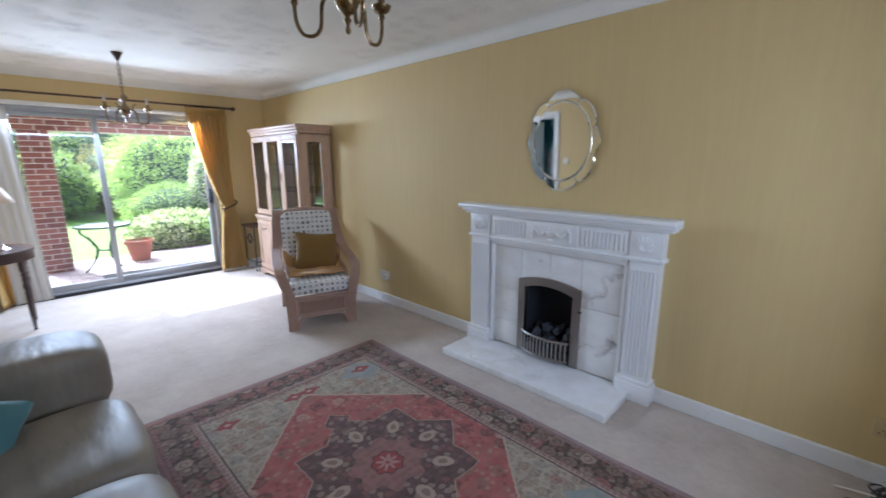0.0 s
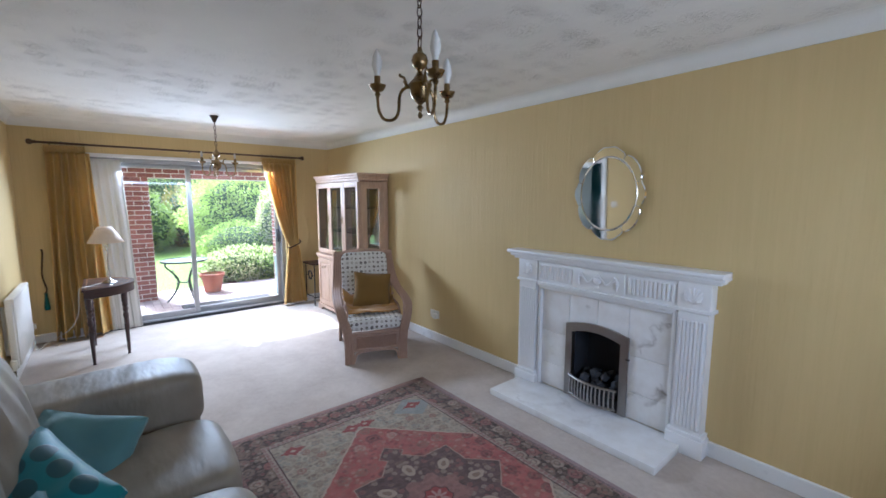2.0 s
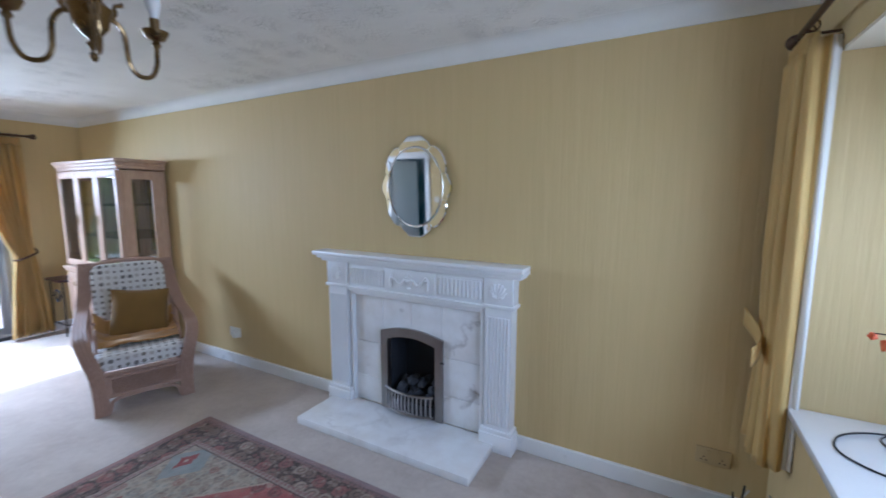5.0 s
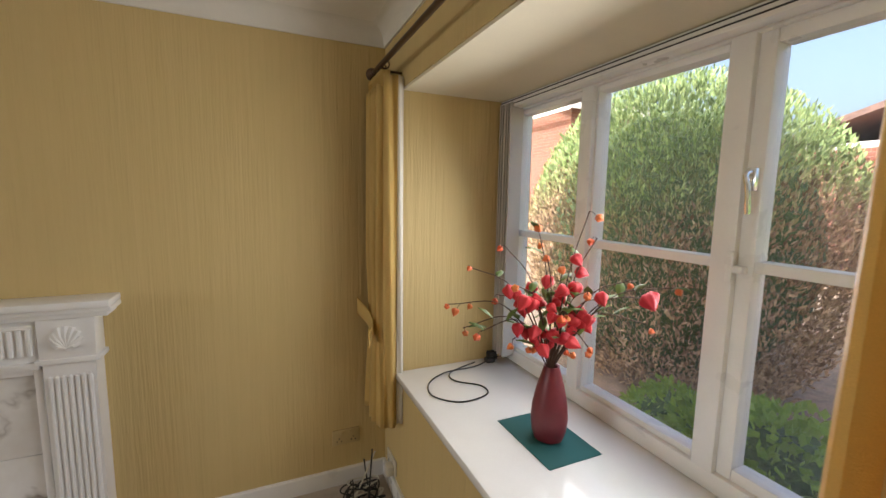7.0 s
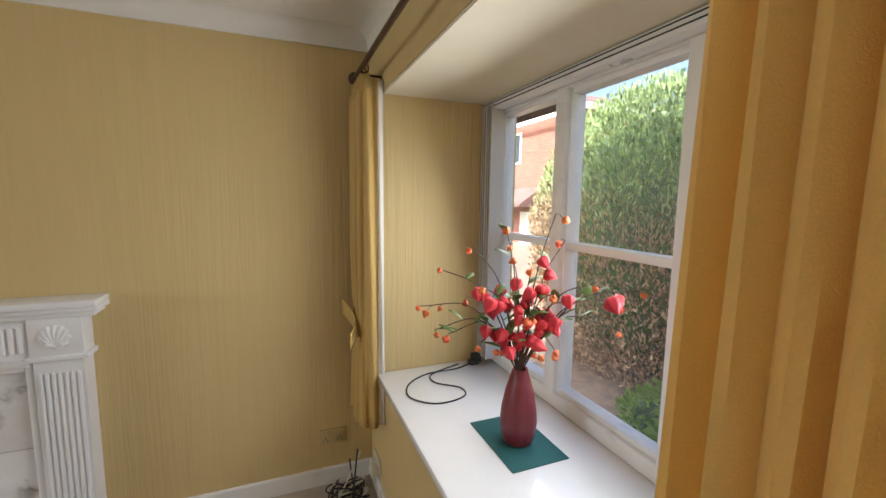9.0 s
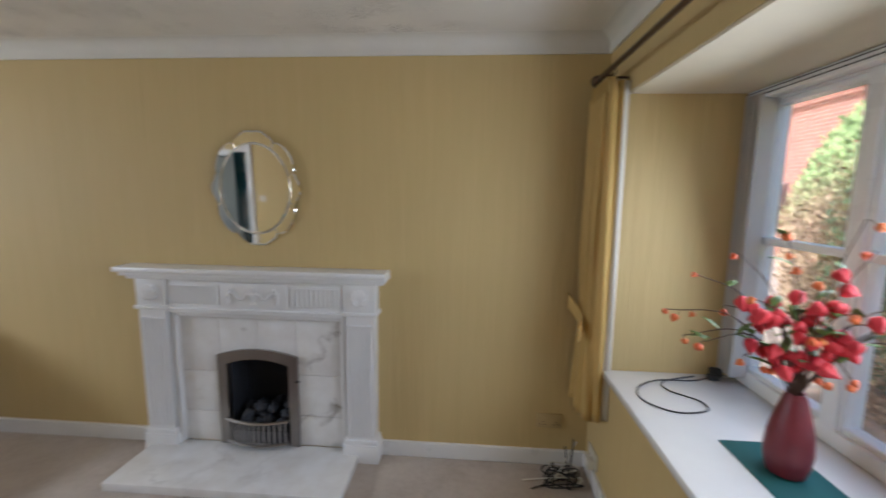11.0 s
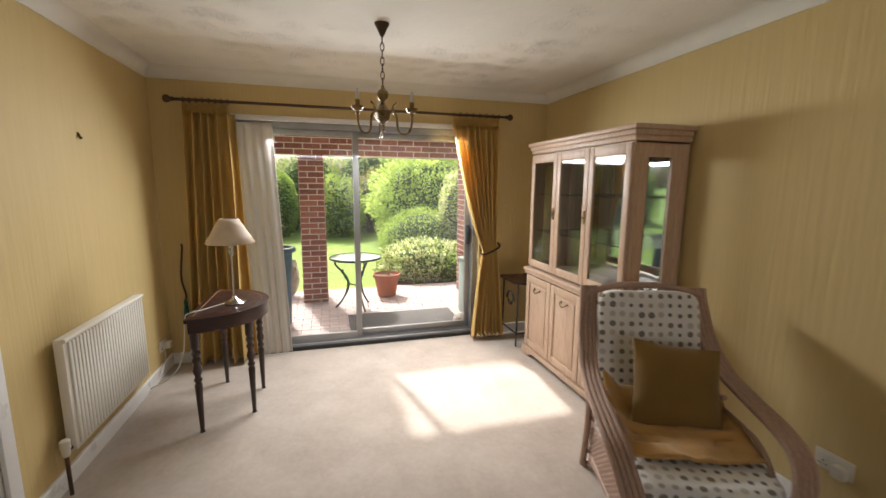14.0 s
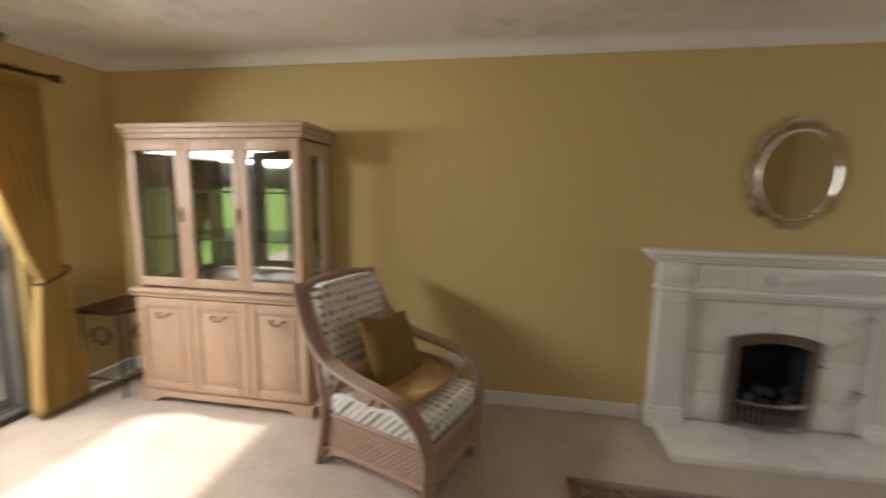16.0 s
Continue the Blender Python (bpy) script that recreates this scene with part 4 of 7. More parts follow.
def damask():
    n = Nodes("teal_damask")
    co = n.coords()
    vo = n.t.nodes.new("ShaderNodeTexVoronoi")
    vo.voronoi_dimensions = "2D"
    n.put(vo.inputs["Vector"], n.node("ShaderNodeMapping", co, None, None, (0.8, 1.15, 1.0)))
    vo.inputs["Scale"].default_value, vo.inputs["Randomness"].default_value = 11.0, 0.35
    spots = n.ramp(vo.outputs["Distance"], (0.0, 1.0), (0.34, 1.0), (0.38, 0.0))
    n.bump(n.math("ADD", spots, n.math("MULTIPLY", n.noise(co, 300, 2), 0.5)), 0.4, 0.003)
    return n.set(Base_Color=n.mix(spots, (0.012, 0.205, 0.245), (0.010, 0.085, 0.115)), Roughness=0.55, Sheen_Weight=0.4)


pale_teal = cloth("pale_teal_cotton", (0.125, 0.25, 0.275), 0.9, 0.1)
for name, mat, m, sz, lab in (
        ("cushion", pale_teal, pose(-2.06, -0.17, 0.475, 50, 0, 66) @ pose(0, 0, 0, 0, 0, -12), 0.41, "plain pale teal scatter cushion on the sofa"),
        ("cushion", damask(), pose(-1.62, -0.29, 0.55, 38, 0, 50) @ pose(0, 0, 0, 0, 0, -26), 0.47, "teal scatter cushion with a raised oval pattern"),
        ("cushion", pale_teal, pose(-1.36, -0.29, 0.50, 58, 0, 8) @ pose(0, 0, 0, 0, 0, -8), 0.38, "plain pale teal cushion against the sofa back")):
    c = part(name, pillow(bmesh.new(), sz, sz * 0.92, 0.22, 20, 0.03, puff=2.6), mat)
    for v in c.data.vertices:
        u, w = abs(v.co.x) * 2 / sz, abs(v.co.y) * 2 / (sz * 0.92)
        k = (max(u, w) / max((u ** 14 + w ** 14) ** (1 / 14), 1e-6)) * (1 + 0.05 * min(u, w) ** 3)
        dent = noise.noise(v.co * 9 + Vector((sz, len(lab), 0)))
        v.co.x, v.co.y, v.co.z = v.co.x * k, v.co.y * k, v.co.z * (0.82 + 0.18 * dent) + 0.015 * dent
    c.matrix_world = m
    tagged(c, lab, "cushion")


# ---- the rattan armchair ----
def rattan_chair():
    root = thing("rattan_armchair", pose(-3.52, 2.06, 0, 0, 0, -20.5), "washed rattan armchair with dotted white cushions", "armchair")
    # local: x ahead, y to its left, z up
    def strand_band(pts, width, n, rad, name, y):
        for k in range(n):
            off = width * (k / (n - 1) - 0.5)
            bm = tube(bmesh.new(), [p + Vector((0, off, 0)) for p in smooth_line([(q[0], y + (q[2] if len(q) > 2 else 0) * (1 if y > 0 else -1), q[1]) for q in pts], 7)], rad, 8)
            part(name, bm, M_RATTAN, root)
    for s in (-1, 1):
        y = s * 0.258
        strand_band([(-0.46, 0.985, 0.02), (-0.435, 0.90, 0.025), (-0.36, 0.75, 0.04), (-0.23, 0.635, 0.06), (-0.05, 0.585, 0.075), (0.12, 0.56, 0.08), (0.25, 0.52, 0.075), (0.325, 0.43, 0.05), (0.345, 0.28, 0.01), (0.335, 0.12, 0.0), (0.345, 0.0, 0.0)], 0.066, 4, 0.0132, "arm_rail", y)
        strand_band([(-0.40, 0.80), (-0.325, 0.55), (-0.30, 0.33), (-0.33, 0.12), (-0.36, 0.0)], 0.05, 2, 0.017, "back_leg", y)
        bm = tube(bmesh.new(), [(-0.33, y, 0.30), (0.33, y, 0.30)], 0.016, 8)
        tube(bm, [(-0.345, y, 0.10), (0.335, y, 0.10)], 0.014, 8)
        tube(bm, smooth_line([(-0.345, y, 0.02), (-0.2, y, 0.085), (0.2, y, 0.085), (0.335, y, 0.02)]), 0.011, 8)
        tube(bm, smooth_line([(0.30, y, 0.30), (0.20, y, 0.46), (0.06, y, 0.50), (-0.02, y, 0.40), (0.0, y, 0.31)]), 0.011, 8)
        tube(bm, smooth_line([(-0.28, y, 0.31), (-0.22, y, 0.5), (-0.1, y, 0.56)]), 0.011, 8)
        part("side_rail", bm, M_RATTAN, root)
        panel = part("woven_panel", B(-0.32, 0.325, y - 0.003, y + 0.003, 0.115, 0.29), M_RATTAN, root)
        for k in range(13):
            z = 0.122 + 0.162 * k / 12
            part("strand", tube(bmesh.new(), [(-0.31 + 0.64 * i / 40, y + 0.0035 * (-1) ** (i + k), z) for i in range(41)], 0.0066, 5), M_RATTAN, panel)
        splat = part("woven_splat", B(-0.10, 0.06, y * 0.985 - 0.002, y * 0.985 + 0.002, 0.30, 0.52), M_RATTAN, root)
        for k in range(14):
            z = 0.312 + 0.0152 * k
            part("strand", tube(bmesh.new(), [(-0.11 + 0.18 * i / 12, y * 0.985 + 0.003 * (-1) ** (i + k), z) for i in range(13)], 0.0066, 5), M_RATTAN, splat)
    bm = bmesh.new()
    tube(bm, [(0.335, -0.235, 0.29), (0.335, 0.235, 0.29)], 0.017, 8)
    tube(bm, [(0.335, -0.235, 0.265), (0.335, 0.235, 0.265)], 0.012, 8)
    tube(bm, [(0.335, -0.235, 0.13), (0.335, 0.235, 0.13)], 0.015, 8)
    tube(bm, smooth_line([(0.34, -0.215, 0.01), (0.34, -0.19, 0.09), (0.34, -0.1, 0.112), (0.34, 0.1, 0.112), (0.34, 0.19, 0.09), (0.34, 0.215, 0.01)]), 0.012, 8)
    part("front_rail", bm, M_RATTAN, root)
    bm = B(0.322, 0.33, -0.215, 0.215, 0.135, 0.265)
    for s in (-1, 1):
        box(bm, 0.325, 0.345, s * 0.205 - 0.012, s * 0.205 + 0.012, 0.135, 0.265)
    apron = part("woven_apron", bm, M_RATTAN, root)
    for k in range(9):
        z = 0.148 + 0.104 * k / 8
        part("strand", tube(bmesh.new(), [(0.333 + 0.003 * (-1) ** (i + k), -0.20 + 0.40 * i / 36, z) for i in range(37)], 0.0063, 5), M_RATTAN, apron)
    bm = tube(bmesh.new(), smooth_line([(-0.45, -0.285, 0.95), (-0.465, -0.15, 0.985), (-0.47, 0, 0.992), (-0.465, 0.15, 0.985), (-0.45, 0.285, 0.95)]), 0.018, 8)
    tube(bm, [(-0.35, -0.28, 0.34), (-0.35, 0.28, 0.34)], 0.015, 8)
    for k in range(13):
        y = -0.25 + 0.5 * k / 12
        tube(bm, [(-0.345, y, 0.33), (-0.40, y, 0.65), (-0.46, y, 0.975)], 0.008, 6)
    part("back_frame", bm, M_RATTAN, root)
    def loft(w, d, h, m, mat, name, label):
        bm = puffed(w, d, h, 8, 0.006, 2)
        ob = part(name, bm, mat, root, label)
        ob.matrix_local = m
        return ob
    loft(0.555, 0.64, 0.125, pose(0.025, 0, 0.305, 0, 0, 90), dotted("dotted_seat_cotton", "xy"), "seat_cushion", "white seat cushion with grey dots")
    loft(0.50, 0.085, 0.60, pose(-0.285, 0, 0.39, -11, 0, 90), dotted("dotted_back_cotton", "xz"), "back_cushion", "white back cushion with grey dots")
    return root


chair = rattan_chair()
M_OLIVE = cloth("olive_brown_velvet", (0.20, 0.115, 0.026), 0.8, 0.15, 300, 0.2)
c = part("cushion", pillow(bmesh.new(), 0.39, 0.385, 0.16, 14, 0.06, puff=2.0), M_OLIVE)
c.matrix_world = chair.matrix_basis @ pose(-0.09, 0.035, 0.605, 64, 3, 90) @ pose(0, 0, 0, 0, 0, -4)
tagged(c, "olive brown velvet cushion leaning in the rattan armchair", "cushion")
bm = bmesh.new()


def drape(u, v):
    x, y = -0.20 + 0.42 * u, -0.262 + 0.524 * v
    front = 0.03 * math.cos(math.pi * (v - 0.5)) - 0.015
    lump = 0.034 * noise.noise(Vector((u * 5, v * 4, 3.3))) + 0.020 * noise.noise(Vector((u * 11, v * 9, 7)))
    rise = 0.10 * max(0, abs(2 * v - 1) - 0.75) * 3 * (1 - u) + 0.12 * max(0, 0.25 - u) * 3
    return (x + front * u, y, 0.458 + lump * 0.7 + rise)


sheet(bm, drape, 22, 22)
throw = thick(part("throw", bm, cloth("tan_throw", (0.42, 0.235, 0.07), 0.85, 0.2, 200, 0.3, 9)), 0.012, 1)
throw.matrix_world = chair.matrix_basis
tagged(throw, "crumpled tan throw lying on the armchair seat", "throw")

# ---- the display cabinet ----
M_CABPANE = clear_pane("cabinet_glass", (0.80, 0.83, 0.82))


def display_cabinet():
    x0, x1, yf, yb = -5.45, -4.19, 2.315, 2.73
    root = thing("display_cabinet", Matrix.Translation(((x0 + x1) / 2, 2.5, 0)), "limed oak display cabinet with three glazed doors over cupboards", "cabinet")
    W = M_OAK
    # plinth with shaped feet
    poly = [(x0 - 0.012, 0.0), (x0 + 0.10, 0.0), (x0 + 0.14, 0.035), (x0 + 0.2, 0.045), (x1 - 0.2, 0.045), (x1 - 0.14, 0.035), (x1 - 0.10, 0.0), (x1 + 0.012, 0.0), (x1 + 0.012, 0.085), (x0 - 0.012, 0.085)]
    wpart("plinth", prism(bmesh.new(), poly, yf - 0.012, yf + 0.02), W, root)
    wpart("plinth_side", bm_boxes((x1 - 0.01, x1 + 0.012, yf + 0.021, yb, 0, 0.085), (x0 - 0.012, x0 + 0.01, yf + 0.021, yb, 0, 0.085)), W, root)
    wpart("base_body", bm_boxes((x0, x1, yf + 0.02, yb, 0.085, 0.75), bev=0.003), W, root)
    wpart("waist_moulding", bm_boxes((x0 - 0.022, x1 + 0.022, yf - 0.022, yb, 0.775, 0.803), (x0 - 0.012, x1 + 0.012, yf - 0.01, yb, 0.748, 0.777), bev=0.008), W, root)
    w = (x1 - x0 - 0.02) / 3
    for k in range(3):
        a, b = x0 + 0.01 + w * k + 0.004, x0 + 0.01 + w * (k + 1) - 0.004
        d = wpart("cupboard_door", bm_boxes((a, a + 0.055, yf - 0.002, yf + 0.019, 0.095, 0.74), (b - 0.055, b, yf - 0.002, yf + 0.019, 0.095, 0.74), (a + 0.055, b - 0.055, yf - 0.002, yf + 0.019, 0.095, 0.155), (a + 0.055, b - 0.055, yf - 0.002, yf + 0.019, 0.68, 0.74), (a + 0.05, b - 0.05, yf + 0.008, yf + 0.019, 0.15, 0.685), bev=0.004), W, root)
        part("raised_panel", bm_boxes((a + 0.075, b - 0.075, yf + 0.001, yf + 0.012, 0.175, 0.66), bev=0.007), W, d)
        c, z = (a + b) / 2, 0.63
        bm = tube(bmesh.new(), smooth_line([(c - 0.045, yf - 0.006, z + 0.008), (c - 0.035, yf - 0.02, z - 0.004), (c, yf - 0.024, z - 0.02), (c + 0.035, yf - 0.02, z - 0.004), (c + 0.045, yf - 0.006, z + 0.008)]), 0.0045, 6)
        for s in (-1, 1):
            lathe(bm, [(0.010, 0), (0.007, 0.006), (0.0, 0.009)], 10, m=Matrix.Translation((c + s * 0.044, yf - 0.003, z + 0.006)) @ pose(0, 0, 0, 90), closed=False)
        part("drop_handle", bm, M_BRASS, d, "antique brass swan-neck handle")
    # the glazed upper part, a hollow case
    z0, z1, zt, u = 0.803, 1.775, 1.868, 0.03
    wpart("upper_post", bm_boxes((x0 + u, x0 + u + 0.03, yf + 0.025, yf + 0.055, z0, z1), bev=0.003), W, root)
    wpart("upper_post", bm_boxes((x1 - u - 0.03, x1 - u, yf + 0.025, yf + 0.055, z0, z1), bev=0.003), W, root)
    wpart("upper_post", bm_boxes((x0 + u, x0 + u + 0.05, yb - 0.06, yb, z0, z1), bev=0.003), W, root)
    wpart("upper_post", bm_boxes((x1 - u - 0.05, x1 - u, yb - 0.06, yb, z0, z1), bev=0.003), W, root)
    for s, xs in ((0, x0 + u), (1, x1 - u)):
        a, b = (xs, xs + 0.022) if s == 0 else (xs - 0.022, xs)
        fr = wpart("side_frame", bm_boxes((a, b, yf + 0.055, yb - 0.06, z0, z0 + 0.05), (a, b, yf + 0.055, yb - 0.06, z1 - 0.09, z1), (a, b, yf + 0.0555, yf + 0.12, z0 + 0.05, z1 - 0.09), (a, b, yb - 0.125, yb - 0.0605, z0 + 0.05, z1 - 0.09)), W, root)
        p = part("side_pane", B((a + b) / 2 - 0.002, (a + b) / 2 + 0.002, yf + 0.115, yb - 0.12, z0 + 0.045, z1 - 0.085), M_CABPANE, fr, smooth=False)
        p.visible_shadow = False
    wpart("mirror_back", B(x0 + u + 0.05, x1 - u - 0.05, yb - 0.012, yb - 0.004, z0, z1), M_MIRROR, root, "mirrored cabinet back", smooth=False)
    wpart("top_board", bm_boxes((x0 + u, x1 - u, yf + 0.03, yb, z1 - 0.01, z1 + 0.02)), W, root)
    for cb in ((x0 + 0.012, x1 - 0.012, yf + 0.005, yb, z1, z1 + 0.035), (x0 + 0.004, x1 - 0.004, yf - 0.006, yb, z1 + 0.033, z1 + 0.065), (x0 - 0.012, x1 + 0.012, yf - 0.02, yb, z1 + 0.063, zt)):
        wpart("cornice_moulding", B(*cb, bev=0.008), W, root)
    for z in (1.13, 1.44):
        p = wpart("glass_shelf", B(x0 + u + 0.03, x1 - u - 0.03, yf + 0.07, yb - 0.02, z, z + 0.006), M_CABPANE, root, smooth=False)
        p.visible_shadow = False
        wpart("shelf_edge", B(x0 + u + 0.03, x1 - u - 0.03, yf + 0.066, yf + 0.07, z, z + 0.006), plain("green_glass_edge", (0.02, 0.05, 0.04), 0.2), root)
    wd = (x1 - x0 - 2 * u) / 3
    for k in range(3):
        a, b = x0 + u + wd * k + 0.002, x0 + u + wd * (k + 1) - 0.002
        d = wpart("glazed_door", bm_boxes((a, a + 0.05, yf, yf + 0.022, z0 + 0.02, z1 - 0.01), (b - 0.05, b, yf, yf + 0.022, z0 + 0.02, z1 - 0.01), (a + 0.05, b - 0.05, yf, yf + 0.022, z0 + 0.02, z0 + 0.08), (a + 0.05, b - 0.05, yf, yf + 0.022, z1 - 0.075, z1 - 0.01), bev=0.005), W, root)
        p = part("door_pane", B(a + 0.046, b - 0.046, yf + 0.010, yf + 0.013, z0 + 0.075, z1 - 0.07), M_CABPANE, d, smooth=False)
        p.visible_shadow = False
        if k < 2:
            bm = lathe(bmesh.new(), [(0.012, -0.045), (0.014, 0), (0.012, 0.045)], 8, m=Matrix.Translation((b - 0.02, yf - 0.002, 1.30)) @ Matrix.Diagonal((1, 0.3, 1, 1)))
            lathe(bm, [(0.004, 0), (0.009, 0.01), (0.0, 0.02)], 8, m=Matrix.Translation((b - 0.02, yf - 0.004, 1.30)) @ pose(0, 0, 0, 90), closed=False)
            part("key_plate", bm, M_BRASS, d, "brass key escutcheon")
    return root


display_cabinet()

# the small iron side table beside it
st = thing("side_table", Matrix.Translation((-5.74, 2.50, 0)), "small wrought iron side table with dark wooden top", "side table")
part("tabletop", prism(bmesh.new(), [(-0.2, -0.22), (0.14, -0.22), (0.2, -0.12), (0.2, 0.2), (-0.2, 0.2)], 0.60, 0.625, "xy"), M_MAHOG, st)
for x in (-0.17, 0.15):
    for y in (-0.19, 0.17):
        part("leg", tube(bmesh.new(), smooth_line([(x, y, 0.60), (x, y, 0.3), (x * 1.05, y * 1.05, 0.0)]), 0.009, 6), M_BLACK, st)
for k, (a, b) in enumerate((((0.15, -0.19), (0.15, 0.17)), ((-0.17, -0.19), (0.15, -0.19)))):
    for s in (-1, 1):
        m = Vector(((a[0] + b[0]) / 2, (a[1] + b[1]) / 2, 0.42))
        d = (Vector((*b, 0)) - Vector((*a, 0))).normalized()
        pts = [m + d * (s * 0.09 * math.cos(t)) * (1 - t / 9) + Vector((0, 0, 0.10 * math.sin(t) * (1 - t / 9))) for t in [i * 0.4 for i in range(16)]]
        part("scroll", tube(bmesh.new(), pts, 0.006, 6), M_BLACK, st)
    part("stretcher", tube(bmesh.new(), [(*a, 0.12), (*b, 0.12)], 0.007, 6), M_BLACK, st)

# ---- the half-moon table and its lamp ----
ht = thing("half_moon_table", Matrix.Translation((-5.165, -0.21, 0)), "dark mahogany half-moon table with turned legs", "table")
moon = [(0.37 * math.cos(math.pi * k / 28), 0.415 * math.sin(math.pi * k / 28)) for k in range(29)]
bm = prism(bmesh.new(), moon, 0.705, 0.727, "xy")
bmesh.ops.bevel(bm, geom=[e for e in bm.edges if e.calc_face_angle(0) > 1], offset=0.005, segments=2, affect="EDGES")
part("tabletop", bm, M_MAHOG, ht)
part("apron", prism(bmesh.new(), [(0.95 * x, 0.012 + 0.945 * y) for x, y in moon], 0.635, 0.706, "xy"), M_MAHOG, ht)
M_INLAY = plain("boxwood_inlay", (0.38, 0.22, 0.10), 0.35)
bm = tube(bmesh.new(), [(0.86 * x, 0.02 + 0.84 * y, 0.7272) for x, y in moon], 0.0035, 4, 0.3)
tube(bm, [(-0.30, 0.03, 0.7272), (0.30, 0.03, 0.7272)], 0.0035, 4)
part("inlay", bm, M_INLAY, ht, "pale inlaid line")
turned = [(0.017, 0.0), (0.011, 0.012), (0.013, 0.03), (0.02, 0.26), (0.022, 0.31), (0.015, 0.322), (0.024, 0.34), (0.015, 0.36), (0.026, 0.40), (0.016, 0.44), (0.025, 0.465), (0.016, 0.485), (0.026, 0.51), (0.018, 0.53), (0.026, 0.545), (0.026, 0.64)]
for x, y in ((0.335, 0.04), (0.172, 0.31), (-0.165, 0.32), (-0.335, 0.04)):
    part("leg", lathe(bmesh.new(), turned, 16, at=(x, y, 0)), M_MAHOG, ht)

lamp = thing("table_lamp", Matrix.Translation((-5.12, 0.0, 0.727)), "slim steel table lamp with a cream fabric shade", "table lamp")
part("base", lathe(bmesh.new(), [(0.065, 0.0), (0.068, 0.006), (0.05, 0.014), (0.02, 0.03), (0.008, 0.05)], 24), M_CHROME, lamp)
bm = tube(bmesh.new(), [(0, 0, 0.045), (0.002, 0, 0.2), (0, 0, 0.42)], 0.006, 10)
lathe(bm, [(0.006, 0.32), (0.016, 0.33), (0.016, 0.39), (0.008, 0.41)], 12)
box(bm, -0.028, 0.028, -0.012, 0.012, 0.355, 0.372)
part("stem", bm, M_CHROME, lamp)
n = Nodes("cream_lampshade")
n.bump(n.noise(n.node("ShaderNodeMapping", n.coords(), None, None, (60, 60, 4)), 4, 2), 0.2, 0.002)
shade_mat = n.set(Base_Color=n.ramp(n.noise(n.coords(), 9, 3), (0.3, (0.55, 0.44, 0.33)), (0.7, (0.64, 0.53, 0.41))), Roughness=0.8, Transmission_Weight=0.0, Subsurface_Weight=0.0)
thick(part("shade", lathe(bmesh.new(), [(0.147, 0.405), (0.118, 0.455), (0.085, 0.515), (0.056, 0.562)], 36, closed=False), shade_mat, lamp, "cream coolie lampshade", fix=False), 0.002)
flex = part("power_cord", tube(bmesh.new(), smooth_line([(-5.16, 0.0, 0.736), (-5.10, -0.06, 0.733), (-4.98, -0.15, 0.733), (-4.90, -0.212, 0.735), (-4.89, -0.232, 0.70), (-4.88, -0.25, 0.50), (-4.90, -0.32, 0.36), (-5.05, -0.50, 0.22), (-5.35, -0.60, 0.10), (-5.62, -0.64, 0.09), (-5.74, -0.655, 0.16), (-5.77, -0.665, 0.20)], 6), 0.0035, 6), M_SOCKET)
tagged(flex, "white lamp flex hanging behind the half-moon table", "cable")


# ---- curtains ----
def curtain(name, top, bottom, folds, amp, label, tie=None, mat=None, axis="y", gather=0.35, n=150, rows=40, depth=0.0, seed=1.0):
    """top and bottom: (start, end, z) along the wall; tie: (start, end, z) where a band draws it in. Built flat at 0 across the wall."""
    bm = bmesh.new()

    def at(u, v):
        z = bottom[2] + (top[2] - bottom[2]) * v
        a0, a1 = bottom[0] + (top[0] - bottom[0]) * v, bottom[1] + (top[1] - bottom[1]) * v
        k = amp * (1.0 - 0.35 * v)
        if tie:
            if z > tie[2]:
                s = ((z - tie[2]) / (top[2] - tie[2])) ** 0.72
                a0, a1 = tie[0] + (top[0] - tie[0]) * s, tie[1] + (top[1] - tie[1]) * s
                k = amp * (0.45 + 0.55 * min(1, s * 2.2))
            else:
                s = ((tie[2] - z) / (tie[2] - bottom[2])) ** 0.7
                a0, a1 = tie[0] + (bottom[0] - tie[0]) * s, tie[1] + (bottom[1] - tie[1]) * s
                k = amp * (0.45 + 0.55 * s)
        ph = 2 * math.pi * folds * (u + 0.05 * noise.noise(Vector((u * 6, seed, 0)))) + 1.6 * noise.noise(Vector((u * 4, v * 1.3, seed)))
        w = k * (math.sin(ph) + gather * math.sin(2.3 * ph + seed) * (1 - v))
        along = a0 + (a1 - a0) * u + 0.25 * k * math.cos(ph)
        return (w, along, z) if axis == "y" else (along, w, z)
    sheet(bm, at, n, rows)
    return thick(part(name, bm, mat or M_GOLD), 0.003)


def hang(parts, name, m, label):
    root = thing(name, m, label, "curtain")
    for p in parts:
        p.parent = root
    return root


def ring_heading(y0, y1, z, x=0.0):
    bm = bmesh.new()
    sheet(bm, lambda u, v: (x + 0.02 * math.sin(2 * math.pi * 26 * u), y0 + (y1 - y0) * u, z - 0.07 + 0.07 * v), 200, 3)
    return thick(part("pleated_heading", bm, M_GOLD), 0.003)


def rings(y0, y1, n, x, z):
    out = []
    for k in range(n):
        y = y0 + (y1 - y0) * k / (n - 1)
        out.append(part("curtain_ring", tube(bmesh.new(), [(x + 0.019 * math.cos(t), y, z + 0.019 * math.sin(t)) for t in [2 * math.pi * i / 14 for i in range(15)]], 0.003, 5), M_ROD))
    return out


